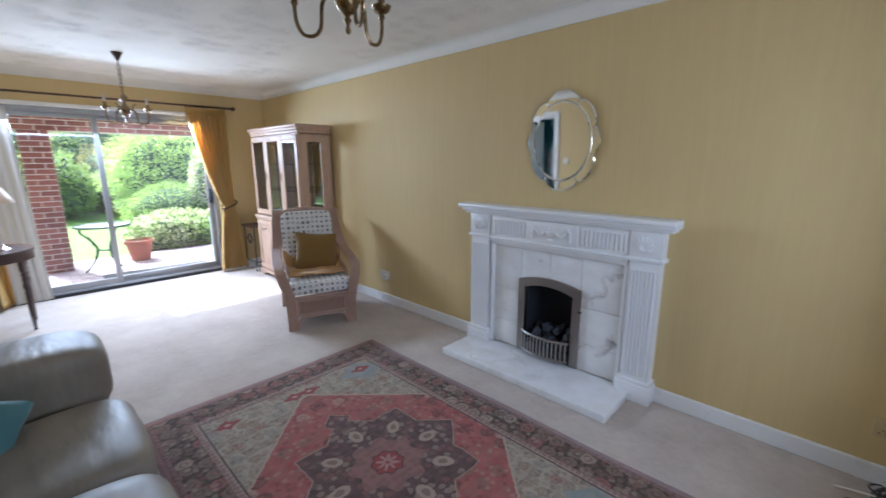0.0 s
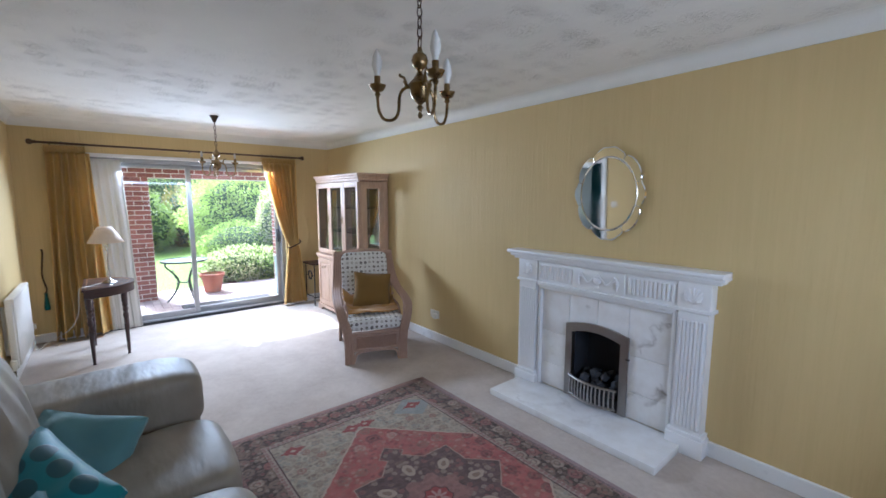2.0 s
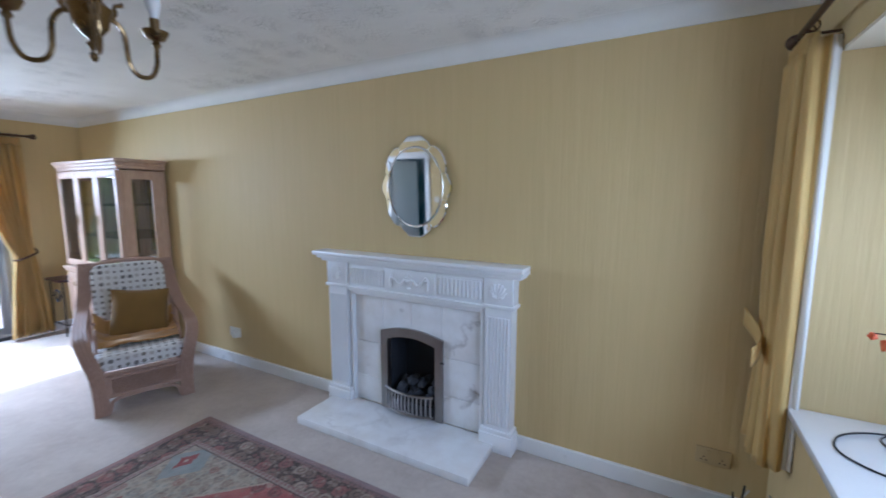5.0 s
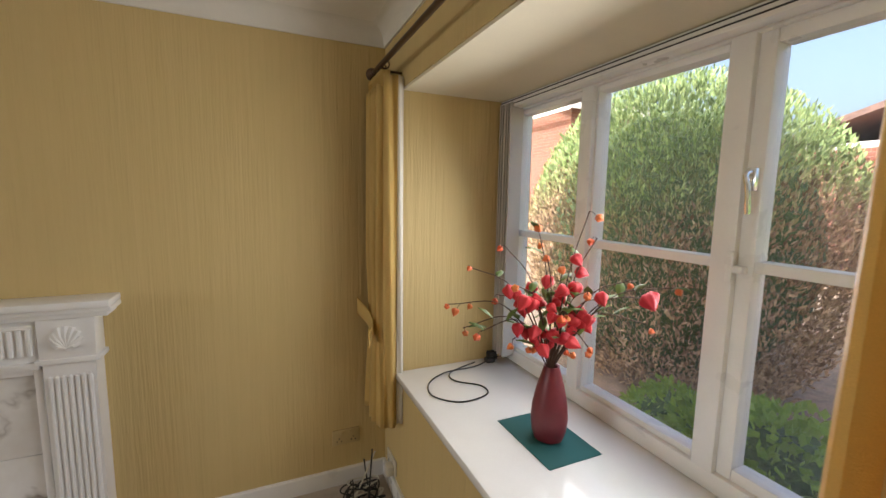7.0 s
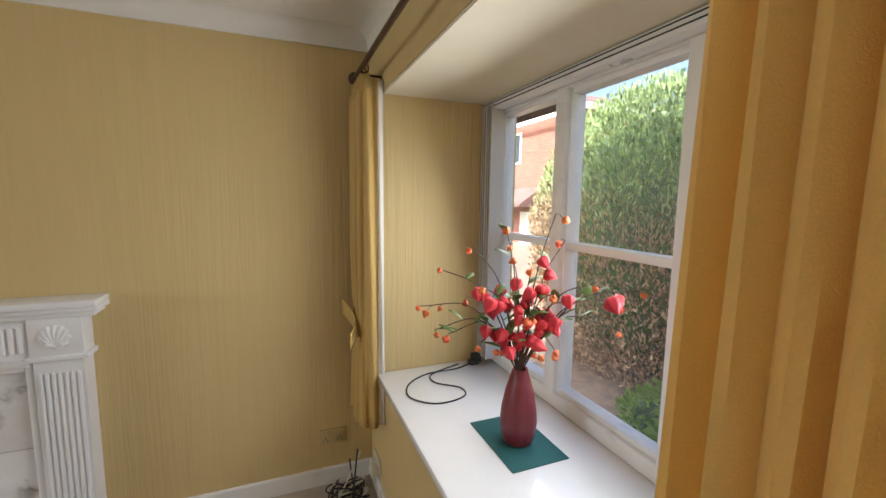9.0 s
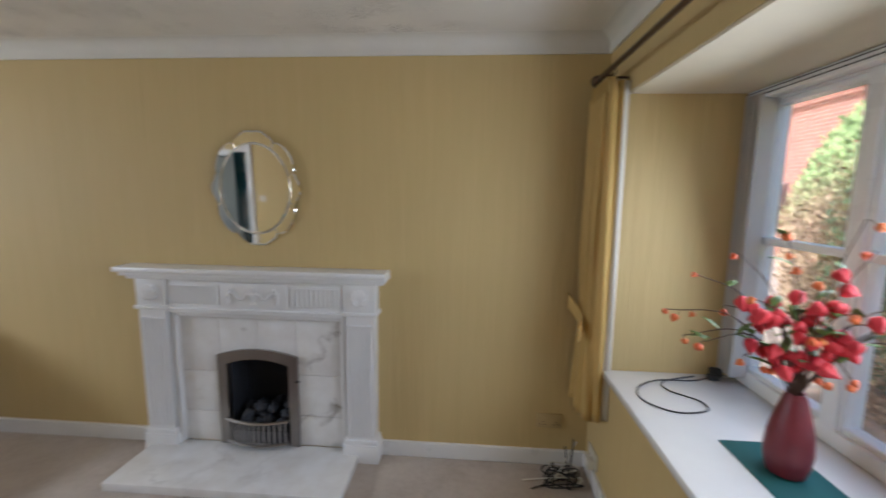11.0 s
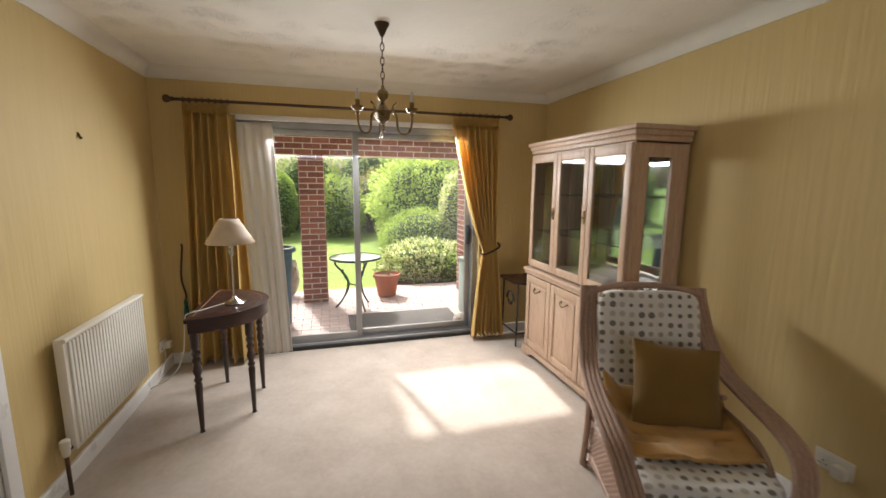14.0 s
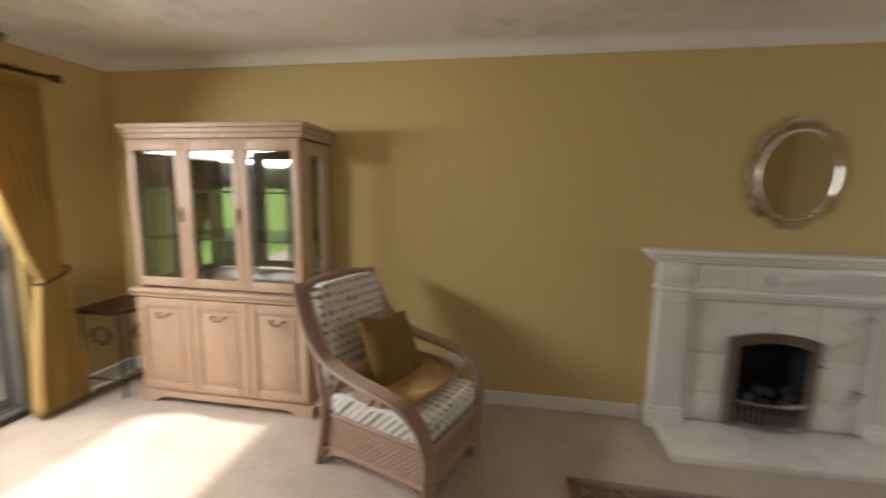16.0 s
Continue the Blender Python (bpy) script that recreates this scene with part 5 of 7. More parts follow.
hang([curtain("drape", (-0.43, -0.08, 2.06), (-0.51, -0.03, 0.02), 6, 0.075, "", seed=2.2), ring_heading(-0.43, -0.10, 2.125), *rings(-0.42, -0.11, 8, 0, 2.15)], "curtain", Matrix.Translation((-5.89, 0, 0)), "long gold satin curtain hanging open beside the patio door")
tied = [curtain("drape", (1.74, 2.20, 2.06), (1.95, 2.28, 0.03), 8, 0.052, "", tie=(2.06, 2.20, 0.90), seed=5.1), ring_heading(1.74, 2.20, 2.125), *rings(1.75, 2.19, 8, 0, 2.15)]
tied.append(part("tie_back", tube(bmesh.new(), smooth_line([(-0.07, 2.21, 0.98), (0.03, 2.22, 0.93), (0.052, 2.14, 0.89), (0.045, 2.06, 0.86), (-0.01, 2.04, 0.86)]), 0.010, 8), M_ROD, None, "dark rope tie-back"))
hang(tied, "curtain", Matrix.Translation((-5.87, 0, 0)), "gold satin curtain drawn back with a rope tie")
n = Nodes("white_voile")
n.bump(n.noise(n.coords(), 400, 2), 0.2, 0.001)
voile = n.set(Base_Color=(0.66, 0.64, 0.60), Roughness=0.9, Alpha=0.86, Transmission_Weight=0.0)
hang([curtain("net", (-0.09, 0.20, 2.01), (-0.02, 0.27, 0.02), 4, 0.008, "", mat=voile, seed=8.0)], "net_curtain", Matrix.Translation((-5.95, 0, 0)), "white voile panel drawn to the side of the patio door")


def curtain_rod(m, length, label):
    root = thing("curtain_rod", m, label, "curtain rod")
    part("rod", tube(bmesh.new(), [(0, 0, 0), (0, length, 0)], 0.0115, 12), M_ROD, root)
    for y, s in ((0, -1), (length, 1)):
        bm = lathe(bmesh.new(), [(0.012, -0.02), (0.018, -0.012), (0.014, 0.0), (0.028, 0.02), (0.030, 0.033), (0.022, 0.05), (0.0, 0.058)], 14, m=pose(0, y, 0, -90 * s), closed=False)
        part("finial", bm, M_ROD, root)
    for y in (0.12, length / 2, length - 0.12):
        part("bracket", tube(bmesh.new(), [(0, y, -0.014), (-0.05, y, -0.02), (-0.098, y, -0.02)], 0.006, 6), M_ROD, root)
    return root


curtain_rod(Matrix.Translation((-5.885, -0.50, 2.15)), 2.78, "dark bronze curtain rod with ball finials")
curtain_rod(pose(0.492, 2.60, 2.145, 0, 0, 180), 2.35, "dark bronze curtain rod over the bay window")
# the bay's pair of curtains
bayc = [curtain("drape", (2.44, 2.67, 2.06), (2.44, 2.72, 0.45), 5, 0.034, "", tie=(2.52, 2.68, 0.93), seed=3.7), ring_heading(2.44, 2.67, 2.12), *rings(2.45, 2.66, 5, 0, 2.145)]
bm = bmesh.new()
sheet(bm, lambda u, v: (-0.01 + 0.062 * u, 2.437 + 0.012 * math.sin(7 * u + 3 * v) - 0.006 * u, 0.46 + 1.64 * v), 12, 24)
bayc.append(thick(part("return_edge", bm, M_GOLD), 0.003))
bm = bmesh.new()
sheet(bm, lambda u, v: (0.053 + 0.028 * u, 2.432 + 0.006 * math.sin(5 * u + 4 * v), 0.47 + 1.63 * v), 6, 24)
lin = thick(part("lining", bm, M_LINING, None, "cream curtain lining"), 0.002)
bayc.append(lin)
bm = bmesh.new()
sheet(bm, lambda u, v: (-0.075 + 0.09 * math.cos(math.pi * (u - 0.5)) * 0.5 - 0.0, 2.46 + 0.25 * u, 0.86 + 0.08 * v + 0.11 * (u ** 1.6)), 20, 4)
bayc.append(thick(part("tie_band", bm, M_GOLD, None, "shaped gold fabric tie-back"), 0.004))
hang(bayc, "curtain", Matrix.Translation((0.505, 0, 0)), "gold lined curtain held by a fabric tie at the bay window")
hang([curtain("drape", (0.36, 0.80, 2.06), (0.33, 0.82, 0.45), 11, 0.05, "", seed=6.4), ring_heading(0.36, 0.80, 2.12), *rings(0.38, 0.78, 7, 0, 2.145)], "curtain", Matrix.Translation((0.475, 0, 0)), "gold satin curtain hanging at the bay window")
# tie cord hanging by the patio curtain
tb = thing("tie_cord", Matrix.Translation((-5.955, -0.545, 0)), "dark cord with a teal tassel hanging on the wall", "cord")
part("cord", tube(bmesh.new(), smooth_line([(-0.02, 0, 1.02), (0.012, 0.01, 0.98), (0.012, -0.012, 0.75), (0.014, 0.012, 0.6), (0.01, 0.0, 0.55)]), 0.008, 6), M_ROD, tb)
part("tassel", lathe(bmesh.new(), [(0.004, 0.56), (0.016, 0.54), (0.012, 0.52), (0.026, 0.38), (0.02, 0.36)], 12), plain("teal_thread", (0.01, 0.10, 0.10), 0.9), tb)


# ---- radiator, sockets, small wall things ----
def radiator():
    x0, x1, y0, y1, z0, z1 = -5.33, -4.46, -0.655, -0.60, 0.205, 0.775
    root = thing("radiator", Matrix.Translation(((x0 + x1) / 2, -0.62, 0.2)), "white enamelled panel radiator on the wall", "radiator")
    wpart("panel", B(x0, x1, y0, y1 - 0.012, z0, z1, bev=0.006), M_RAD, root)
    bm = bmesh.new()
    n = 27
    for k in range(n):
        x = x0 + 0.02 + (x1 - x0 - 0.04) * (k + 0.5) / n
        box(bm, x - 0.0105, x + 0.0105, y1 - 0.014, y1, z0 + 0.02, z1 - 0.02, bev=0.006, seg=2)
    wpart("ribs", bm, M_RAD, root)
    wpart("top_rail", tube(bmesh.new(), [(x0, y1 - 0.012, z1 - 0.01), (x1, y1 - 0.012, z1 - 0.01)], 0.012, 8), M_RAD, root)
    for x in (x0 + 0.1, x1 - 0.1):
        wpart("bracket", B(x - 0.02, x + 0.02, SY, y0 + 0.002, 0.3, 0.7), M_RAD, root)
    bm = tube(bmesh.new(), smooth_line([(x1 - 0.01, y1 - 0.035, 0.225), (x1 + 0.035, y1 - 0.035, 0.225), (x1 + 0.045, y1 - 0.035, 0.20), (x1 + 0.045, y1 - 0.035, 0.0)], 6), 0.009, 8)
    wpart("pipe", bm, M_ROD, root)
    wpart("valve", lathe(bmesh.new(), [(0.012, -0.03), (0.018, -0.02), (0.018, 0.01), (0.022, 0.012), (0.022, 0.05), (0.016, 0.056)], 14, at=(x1 + 0.045, y1 - 0.035, 0.235)), M_SOCKET, root)
    return root


radiator()


def wall_socket(m, label, plug=False, face=None):
    root = thing("wall_socket", m, label, "socket", group="wall sockets")
    part("plate", B(-0.073, 0.073, -0.010, 0.0, -0.043, 0.043, bev=0.004), face or M_SOCKET, root)
    for s in (-1, 1):
        part("rocker", B(s * 0.022 - 0.008, s * 0.022 + 0.008, -0.014, -0.009, 0.014, 0.032, bev=0.002), face or M_SOCKET, root)
        bm = bmesh.new()
        for dx, dz in ((0, -0.006), (-0.011, -0.022), (0.011, -0.022)):
            box(bm, s * 0.038 + dx - 0.003, s * 0.038 + dx + 0.003, -0.0115, -0.0095, dz - 0.003, dz + 0.003)
        part("pin_holes", bm, M_BLACK, root)
    if plug:
        part("plug", box(bmesh.new(), 0.012, 0.064, -0.052, -0.010, -0.04, 0.015, bev=0.008), M_SOCKET, root)
    return root


wall_socket(Matrix.Translation((-3.31, NY, 0.30)), "white double wall socket above the skirting", plug=True)
wall_socket(Matrix.Translation((0.37, NY, 0.275)), "yellowed double wall socket near the corner", face=M_YELLOWED)
wall_socket(pose(-5.80, SY, 0.235, 0, 0, 180), "white double wall socket with a plug in it", plug=True)
wall_socket(pose(EX, 2.60, 0.16, 0, 0, -90), "white double wall socket low beside the bay", plug=True)
sw = thing("light_switch", pose(-3.10, SY, 1.32, 0, 0, 180), "white light switch beside the doorway", "light switch")
part("plate", B(-0.043, 0.043, -0.009, 0, -0.043, 0.043, bev=0.004), M_SOCKET, sw)
part("rocker", B(-0.006, 0.006, -0.015, -0.008, -0.012, 0.012, bev=0.002), M_SOCKET, sw)
hook = part("picture_hook", tube(bmesh.new(), smooth_line([(-4.97, SY, 1.785), (-4.97, SY + 0.006, 1.77), (-4.97, SY + 0.012, 1.755), (-4.97, SY + 0.02, 1.76)]), 0.006, 6), M_BRASS)
tagged(hook, "small brass picture hook on the bare wall", "hook")

# the picture over the sofa, seen in the mirror
pic = thing("picture", Matrix.Translation((-2.05, SY, 1.62)), "gilt framed still life of pale jugs", "picture")
part("frame", bm_boxes((-0.36, -0.30, 0.0, 0.03, -0.42, 0.42), (0.30, 0.36, 0.0, 0.03, -0.42, 0.42), (-0.30, 0.30, 0.0, 0.03, -0.42, -0.36), (-0.30, 0.30, 0.0, 0.03, 0.36, 0.42), bev=0.008), plain("gilt", (0.42, 0.27, 0.10), 0.35, 0.8), pic)
part("mount", B(-0.305, 0.305, 0.002, 0.012, -0.365, 0.365), plain("cream_card", (0.46, 0.38, 0.25), 0.9), pic)
part("inner_slip", bm_boxes((-0.20, 0.20, 0.012, 0.016, -0.24, 0.24)), plain("faded_canvas", (0.33, 0.26, 0.17), 0.8, vary=0.4, scale=5), pic)
bm = bmesh.new()
for x, z, s, hgt in ((-0.07, -0.05, 0.075, 0.17), (0.07, -0.02, 0.06, 0.13)):
    prism(bm, [(x + s * math.sin(t) * (0.75 + 0.25 * math.cos(t)), z + hgt * 0.55 * math.cos(t)) for t in [2 * math.pi * k / 20 for k in range(20)]], 0.0165, 0.018, "xz")
part("painted_jugs", bm, plain("painted_cream", (0.46, 0.38, 0.31), 0.8, vary=0.3), pic)


# ---- chandeliers ----
def chandelier(m, angles, chain, bulb, tip):
    """Three arms; the middle of the upper ball is at the origin."""
    root = thing("chandelier", m, "three-arm antique brass chandelier with candle bulbs", "chandelier", group="chandeliers")
    body = part("body", lathe(bmesh.new(), [(0.0, -0.215), (0.007, -0.21), (0.010, -0.20), (0.005, -0.19), (0.008, -0.18), (0.014, -0.172), (0.006, -0.163), (0.02, -0.15), (0.036, -0.13), (0.04, -0.105), (0.047, -0.088), (0.03, -0.07), (0.018, -0.055), (0.010, -0.04), (0.012, -0.032), (0.026, -0.022), (0.033, 0.0), (0.026, 0.022), (0.012, 0.032), (0.008, 0.05), (0.0, 0.052)], 24, closed=False), M_BRASS, root)
    for a in angles:
        c, s = math.cos(radians(a)), math.sin(radians(a))
        def P(r, z):
            return (r * c * (1.12 if r > 0.065 else 1), r * s * (1.12 if r > 0.065 else 1), z - (0.024 if r > 0.074 else 0))
        arm = part("arm", tube(bmesh.new(), smooth_line([P(0.03, -0.095), P(0.06, -0.098), P(0.072, -0.125), P(0.078, -0.165), P(0.098, -0.192), P(0.13, -0.188), P(0.148, -0.155), P(0.152, -0.115), P(0.152, -0.09)], 6), 0.0062, 8), M_BRASS, root)
        part("scroll_leaf", tube(bmesh.new(), smooth_line([P(0.045, -0.098), P(0.058, -0.08), P(0.062, -0.06), P(0.072, -0.05), P(0.07, -0.043)], 5), [0.008] * 8 + [0.005] * 8 + [0.003] * 5, 6), M_BRASS, arm)
        part("drip_pan", lathe(bmesh.new(), [(0.006, -0.105), (0.012, -0.095), (0.008, -0.085), (0.024, -0.078), (0.032, -0.062), (0.034, -0.058), (0.030, -0.06), (0.012, -0.072)], 18, at=P(0.152, 0), closed=False), M_BRASS, arm)
        part("candle_tube", lathe(bmesh.new(), [(0.0125, -0.074), (0.0125, -0.025), (0.010, -0.024)], 14, at=P(0.152, 0)), M_BRASS, arm)
        part("bulb", lathe(bmesh.new(), [(tip * r, -0.025 + tip * h) for r, h in ((0.010, 0.0), (0.012, 0.013), (0.0185, 0.034), (0.0195, 0.048), (0.016, 0.07), (0.009, 0.09), (0.002, 0.102), (0.0, 0.103))], 18, at=P(0.152, 0), closed=False), bulb, arm, "frosted candle bulb, unlit")
    bm = bmesh.new()
    z, k = 0.05, 0
    while z < chain - 0.05:
        q = pose(0, 0, z + 0.017, 0, 0, 90 * (k % 2))
        tube(bm, [q @ Vector((0.010 * math.cos(t), 0, 0.023 * math.sin(t))) for t in [2 * math.pi * i / 14 for i in range(15)]], 0.0028, 6)
        z, k = z + 0.037, k + 1
    part("chain", bm, M_ROD, root)
    part("ceiling_rose", lathe(bmesh.new(), [(0.006, chain - 0.07), (0.012, chain - 0.062), (0.026, chain - 0.03), (0.040, chain - 0.006), (0.042, chain)], 22), M_ROD, root)
    return root


M_BULB = plain("frosted_bulb_glass", (0.80, 0.80, 0.78), 0.25, vary=0.02, bump=0)
chandelier(Matrix.Translation((-1.22, 1.015, 2.105)) @ Matrix.Scale(1.03, 4), (-18, 102, 222), (H - 2.105) / 1.03, M_BULB, 1.0)
chandelier(Matrix.Translation((-4.64, 0.945, 2.02)) @ Matrix.Scale(1.02, 4), (-60, 60, 180), (H - 2.02) / 1.02, plain("dull_bulb_glass", (0.60, 0.58, 0.54), 0.15, vary=0.1, bump=0), 0.6)


# ---- on the bay's window board ----
placemat = part("place_mat", B(0.785, 1.0, 1.572, 1.882, 0.7305, 0.7335, bev=0.001), plain("teal_felt", (0.018, 0.105, 0.105), 0.8, vary=0.1))
tagged(placemat, "dark teal rectangular mat under the vase", "mat")
M_VASE = plain("burgundy_glaze", (0.15, 0.018, 0.026), 0.42, vary=0.2, scale=12, bump=0.12, bump_scale=60)
VASE = Vector((0.89, 1.715, 0.7335))
vase = part("vase", lathe(bmesh.new(), [(0.0, 0.003), (0.036, 0.0), (0.05, 0.008), (0.060, 0.04), (0.064, 0.08), (0.060, 0.13), (0.048, 0.19), (0.035, 0.235), (0.027, 0.262), (0.027, 0.268), (0.021, 0.266), (0.024, 0.23), (0.038, 0.16), (0.0, 0.10)], 36, closed=False), M_VASE)
vase.location = VASE
tagged(vase, "tapered burgundy ceramic vase on a teal mat", "vase")


def lantern_mesh(r, hgt):
    """A papery five-ribbed seed pod hanging from the origin."""
    bm = bmesh.new()
    seg, prof = 20, [(0.10, 0.0), (0.62, 0.03), (0.95, -0.12), (1.0, -0.30), (0.84, -0.52), (0.56, -0.74), (0.24, -0.95), (0.02, -1.12)]
    ringsv = [[bm.verts.new((r * q * (1 + 0.14 * math.cos(5 * 2 * math.pi * k / seg)) * math.cos(2 * math.pi * k / seg), r * q * (1 + 0.14 * math.cos(5 * 2 * math.pi * k / seg)) * math.sin(2 * math.pi * k / seg), z * hgt)) for k in range(seg)] for q, z in prof]
    for p, q in zip(ringsv, ringsv[1:]):
        for k in range(seg):
            bm.faces.new((p[k], p[(k + 1) % seg], q[(k + 1) % seg], q[k]))
    bm.faces.new(ringsv[0])
    bm.faces.new(list(reversed(ringsv[-1])))
    return bm


def papery(name, lo, hi):
    n = Nodes(name)
    oi = n.t.nodes.new("ShaderNodeObjectInfo").outputs["Random"]
    v = n.noise(n.coords(), 60, 3)
    n.bump(v, 0.5, 0.002)
    return n.set(Base_Color=n.ramp(n.math("ADD", n.math("MULTIPLY", oi, 0.7), n.math("MULTIPLY", v, 0.3)), (0.2, lo), (0.8, hi)), Roughness=0.6, Subsurface_Weight=0.15, Subsurface_Radius=(0.01, 0.003, 0.002))


def bouquet():
    root = thing("lantern_bouquet", Matrix.Translation(VASE + Vector((0, 0, 0.25))), "dried stems of red and orange lantern pods in the vase", "flowers")
    red, orange = papery("red_pod", (0.44, 0.010, 0.022), (0.62, 0.035, 0.045)), papery("orange_pod", (0.60, 0.09, 0.02), (0.70, 0.20, 0.05))
    stemm, leafm = plain("dark_stem", (0.07, 0.035, 0.02), 0.7), plain("green_leaf", (0.10, 0.155, 0.03), 0.5, vary=0.3, scale=30)
    rnd = random.Random(12)
    big, small = lantern_mesh(0.024, 0.052), lantern_mesh(0.0145, 0.029)
    bme = {}
    for key, bm, mt in (("red", big, red), ("orange", small, orange)):
        bmesh.ops.recalc_face_normals(bm, faces=bm.faces[:])
        me = bpy.data.meshes.new("pod_" + key)
        bm.to_mesh(me)
        bm.free()
        me.materials.append(mt)
        me.polygons.foreach_set("use_smooth", [True] * len(me.polygons))
        bme[key] = me
    # across the view runs mainly along (0.78, -0.62)
    across, into = Vector((0.76, -0.65, 0)), Vector((0.65, 0.76, 0))
    tips = [(-0.36, 0.0, 0.20), (-0.30, 0.03, 0.34), (-0.24, -0.03, 0.12), (-0.17, 0.02, 0.42), (-0.12, -0.05, 0.30), (-0.07, 0.05, 0.50), (-0.03, -0.03, 0.40), (0.02, 0.04, 0.36), (0.04, -0.05, 0.22), (0.09, 0.02, 0.55), (0.10, -0.04, 0.30), (0.16, 0.03, 0.26), (0.22, -0.02, 0.34), (0.30, 0.02, 0.28), (0.36, -0.03, 0.33), (-0.20, 0.05, 0.24), (0.12, 0.06, 0.46), (-0.05, 0.06, 0.25), (-0.13, -0.02, 0.10), (0.12, -0.02, 0.09), (-0.31, 0.02, 0.11), (0.05, 0.0, 0.07), (0.27, 0.03, 0.19), (-0.06, -0.04, 0.09)]
    for i, (a, b, h) in enumerate(tips):
        tip = across * a * 1.04 + into * b + Vector((0, 0, h))
        mid = tip * 0.45 + Vector((0, 0, 0.10 + 0.06 * abs(a)))
        line = smooth_line([(0.004 * (i % 3 - 1), 0.004 * (i % 4 - 2), -0.12), (0.008 * (i % 3 - 1), 0.006, 0.0), mid, tip], 8)
        stem = part("stem", tube(bmesh.new(), line, [0.0028] * 16 + [0.002] * 9, 5), stemm, root)
        for k in range(3):
            f = rnd.uniform(0.52, 1.0) if k else 1.0
            p = line[min(int(f * (len(line) - 1)), len(line) - 1)]
            kind = "red" if f < 0.90 else "orange"
            if a < -0.2 and f < 0.8:
                kind = "red"
            o = new("pod", bme[kind])
            o.parent = root
            off = Vector((rnd.uniform(-1, 1), rnd.uniform(-1, 1), rnd.uniform(-1.2, -0.1))) * 0.02
            o.matrix_local = Matrix.Translation(p + off) @ pose(0, 0, 0, rnd.uniform(-60, 60), rnd.uniform(-60, 60), rnd.uniform(0, 360)) @ Matrix.Scale(rnd.uniform(0.62, 1.02), 4)
            part("stalk", tube(bmesh.new(), [p, p + off * 0.5 + Vector((0, 0, 0.006)), p + off], 0.0012, 4), stemm, root)
        for q in (0.62, 0.82, 0.97)[: 1 + i % 3]:
            p = line[int((len(line) - 1) * q)]
            d = Vector((rnd.uniform(-1, 1), rnd.uniform(-1, 1), rnd.uniform(0.0, 0.8))).normalized()
            sd = d.cross(Vector((0, 0, 1))).normalized()
            bm = bmesh.new()
            sheet(bm, lambda u, v: p + d * 0.065 * v + sd * (u - 0.5) * 0.03 * math.sin(math.pi * min(v * 0.96 + 0.04, 1)) + Vector((0, 0, 0.008 * math.sin(3 * v) - 0.008 * abs(u - 0.5))), 4, 8)
            part("leaf", bm, leafm, root)
    return root


bouquet()
cord = part("cable", tube(bmesh.new(), smooth_line([(1.10, 2.40, 0.75), (1.04, 2.40, 0.736), (0.94, 2.36, 0.734), (0.78, 2.35, 0.734), (0.66, 2.27, 0.734), (0.63, 2.15, 0.734), (0.72, 2.06, 0.734), (0.85, 2.08, 0.734), (0.87, 2.16, 0.734), (0.78, 2.25, 0.734), (0.80, 2.34, 0.734), (0.97, 2.41, 0.734)], 8), 0.0034, 6), M_BLACK)
tagged(cord, "thin black cable coiled loosely on the window board", "cable")
adaptor = part("plug", bm_boxes((1.02, 1.07, 2.37, 2.41, 0.7305, 0.755), (1.05, 1.10, 2.40, 2.44, 0.7305, 0.775), bev=0.006), M_BLACK)
tagged(adaptor, "small black plug lying on the window board", "plug")
bl = thing("vertical_blind", Matrix.Translation((1.125, 2.40, 0.75)), "stacked white fabric vertical blind slats", "blind")
M_SLAT = cloth("blind_fabric", (0.62, 0.59, 0.54), 0.8, 0.05)
for k in range(7):
    o = part("slat", B(-0.042, 0.042, -0.0012, 0.0012, 0.02, 1.275), M_SLAT, bl)
    o.matrix_local = pose(0.0, 0.038 - 0.016 * k, 0, 0, 0, 12 + 5 * (k % 3))
bm = tube(bmesh.new(), smooth_line([(-0.03, 0.04, 0.02), (-0.03, 0.0, -0.005), (-0.03, -0.03, 0.005), (-0.03, -0.06, 0.02)]), 0.0015, 4)
part("bead_chain", bm, M_SOCKET, bl)
knot = thing("cable_tangle", Matrix.Translation((0.42, 2.6, 0)), "tangle of black and white cables on the carpet", "cables")
rnd = random.Random(3)
for k in range(7):
    a = [(0.05 + rnd.uniform(-0.04, 0.04), 0.05 + rnd.uniform(-0.03, 0.05), rnd.uniform(0.12, 0.26) if k < 4 else 0.03)]
    a += [(rnd.uniform(-0.10, 0.11), rnd.uniform(-0.13, 0.08), rnd.uniform(0.006, 0.07)) for _ in range(5)] + [(rnd.uniform(-0.22, 0.1), rnd.uniform(-0.12, 0.05), 0.006)]
    part("cable", tube(bmesh.new(), [Vector((p.x, p.y, max(p.z, 0.005))) for p in smooth_line(a, 7)], 0.004, 6), M_SOCKET if k in (2, 5) else M_BLACK, knot)

# ---- the garden side ----
def brick_mat(name, lo, hi):
    n = Nodes(name)
    oi = n.t.nodes.new("ShaderNodeObjectInfo").outputs["Random"]
    co = n.coords("Object")
    g, big = n.noise(co, 90, 4), n.noise(co, 14, 3)
    col = n.ramp(n.math("ADD", n.math("MULTIPLY", oi, 0.55), n.math("MULTIPLY", big, 0.45)), (0.2, lo), (0.8, hi))
    n.bump(g, 0.5, 0.003)
    return n.set(Base_Color=n.mix(n.math("MULTIPLY", g, 0.35), col, [c * 0.6 for c in lo]), Roughness=0.9)


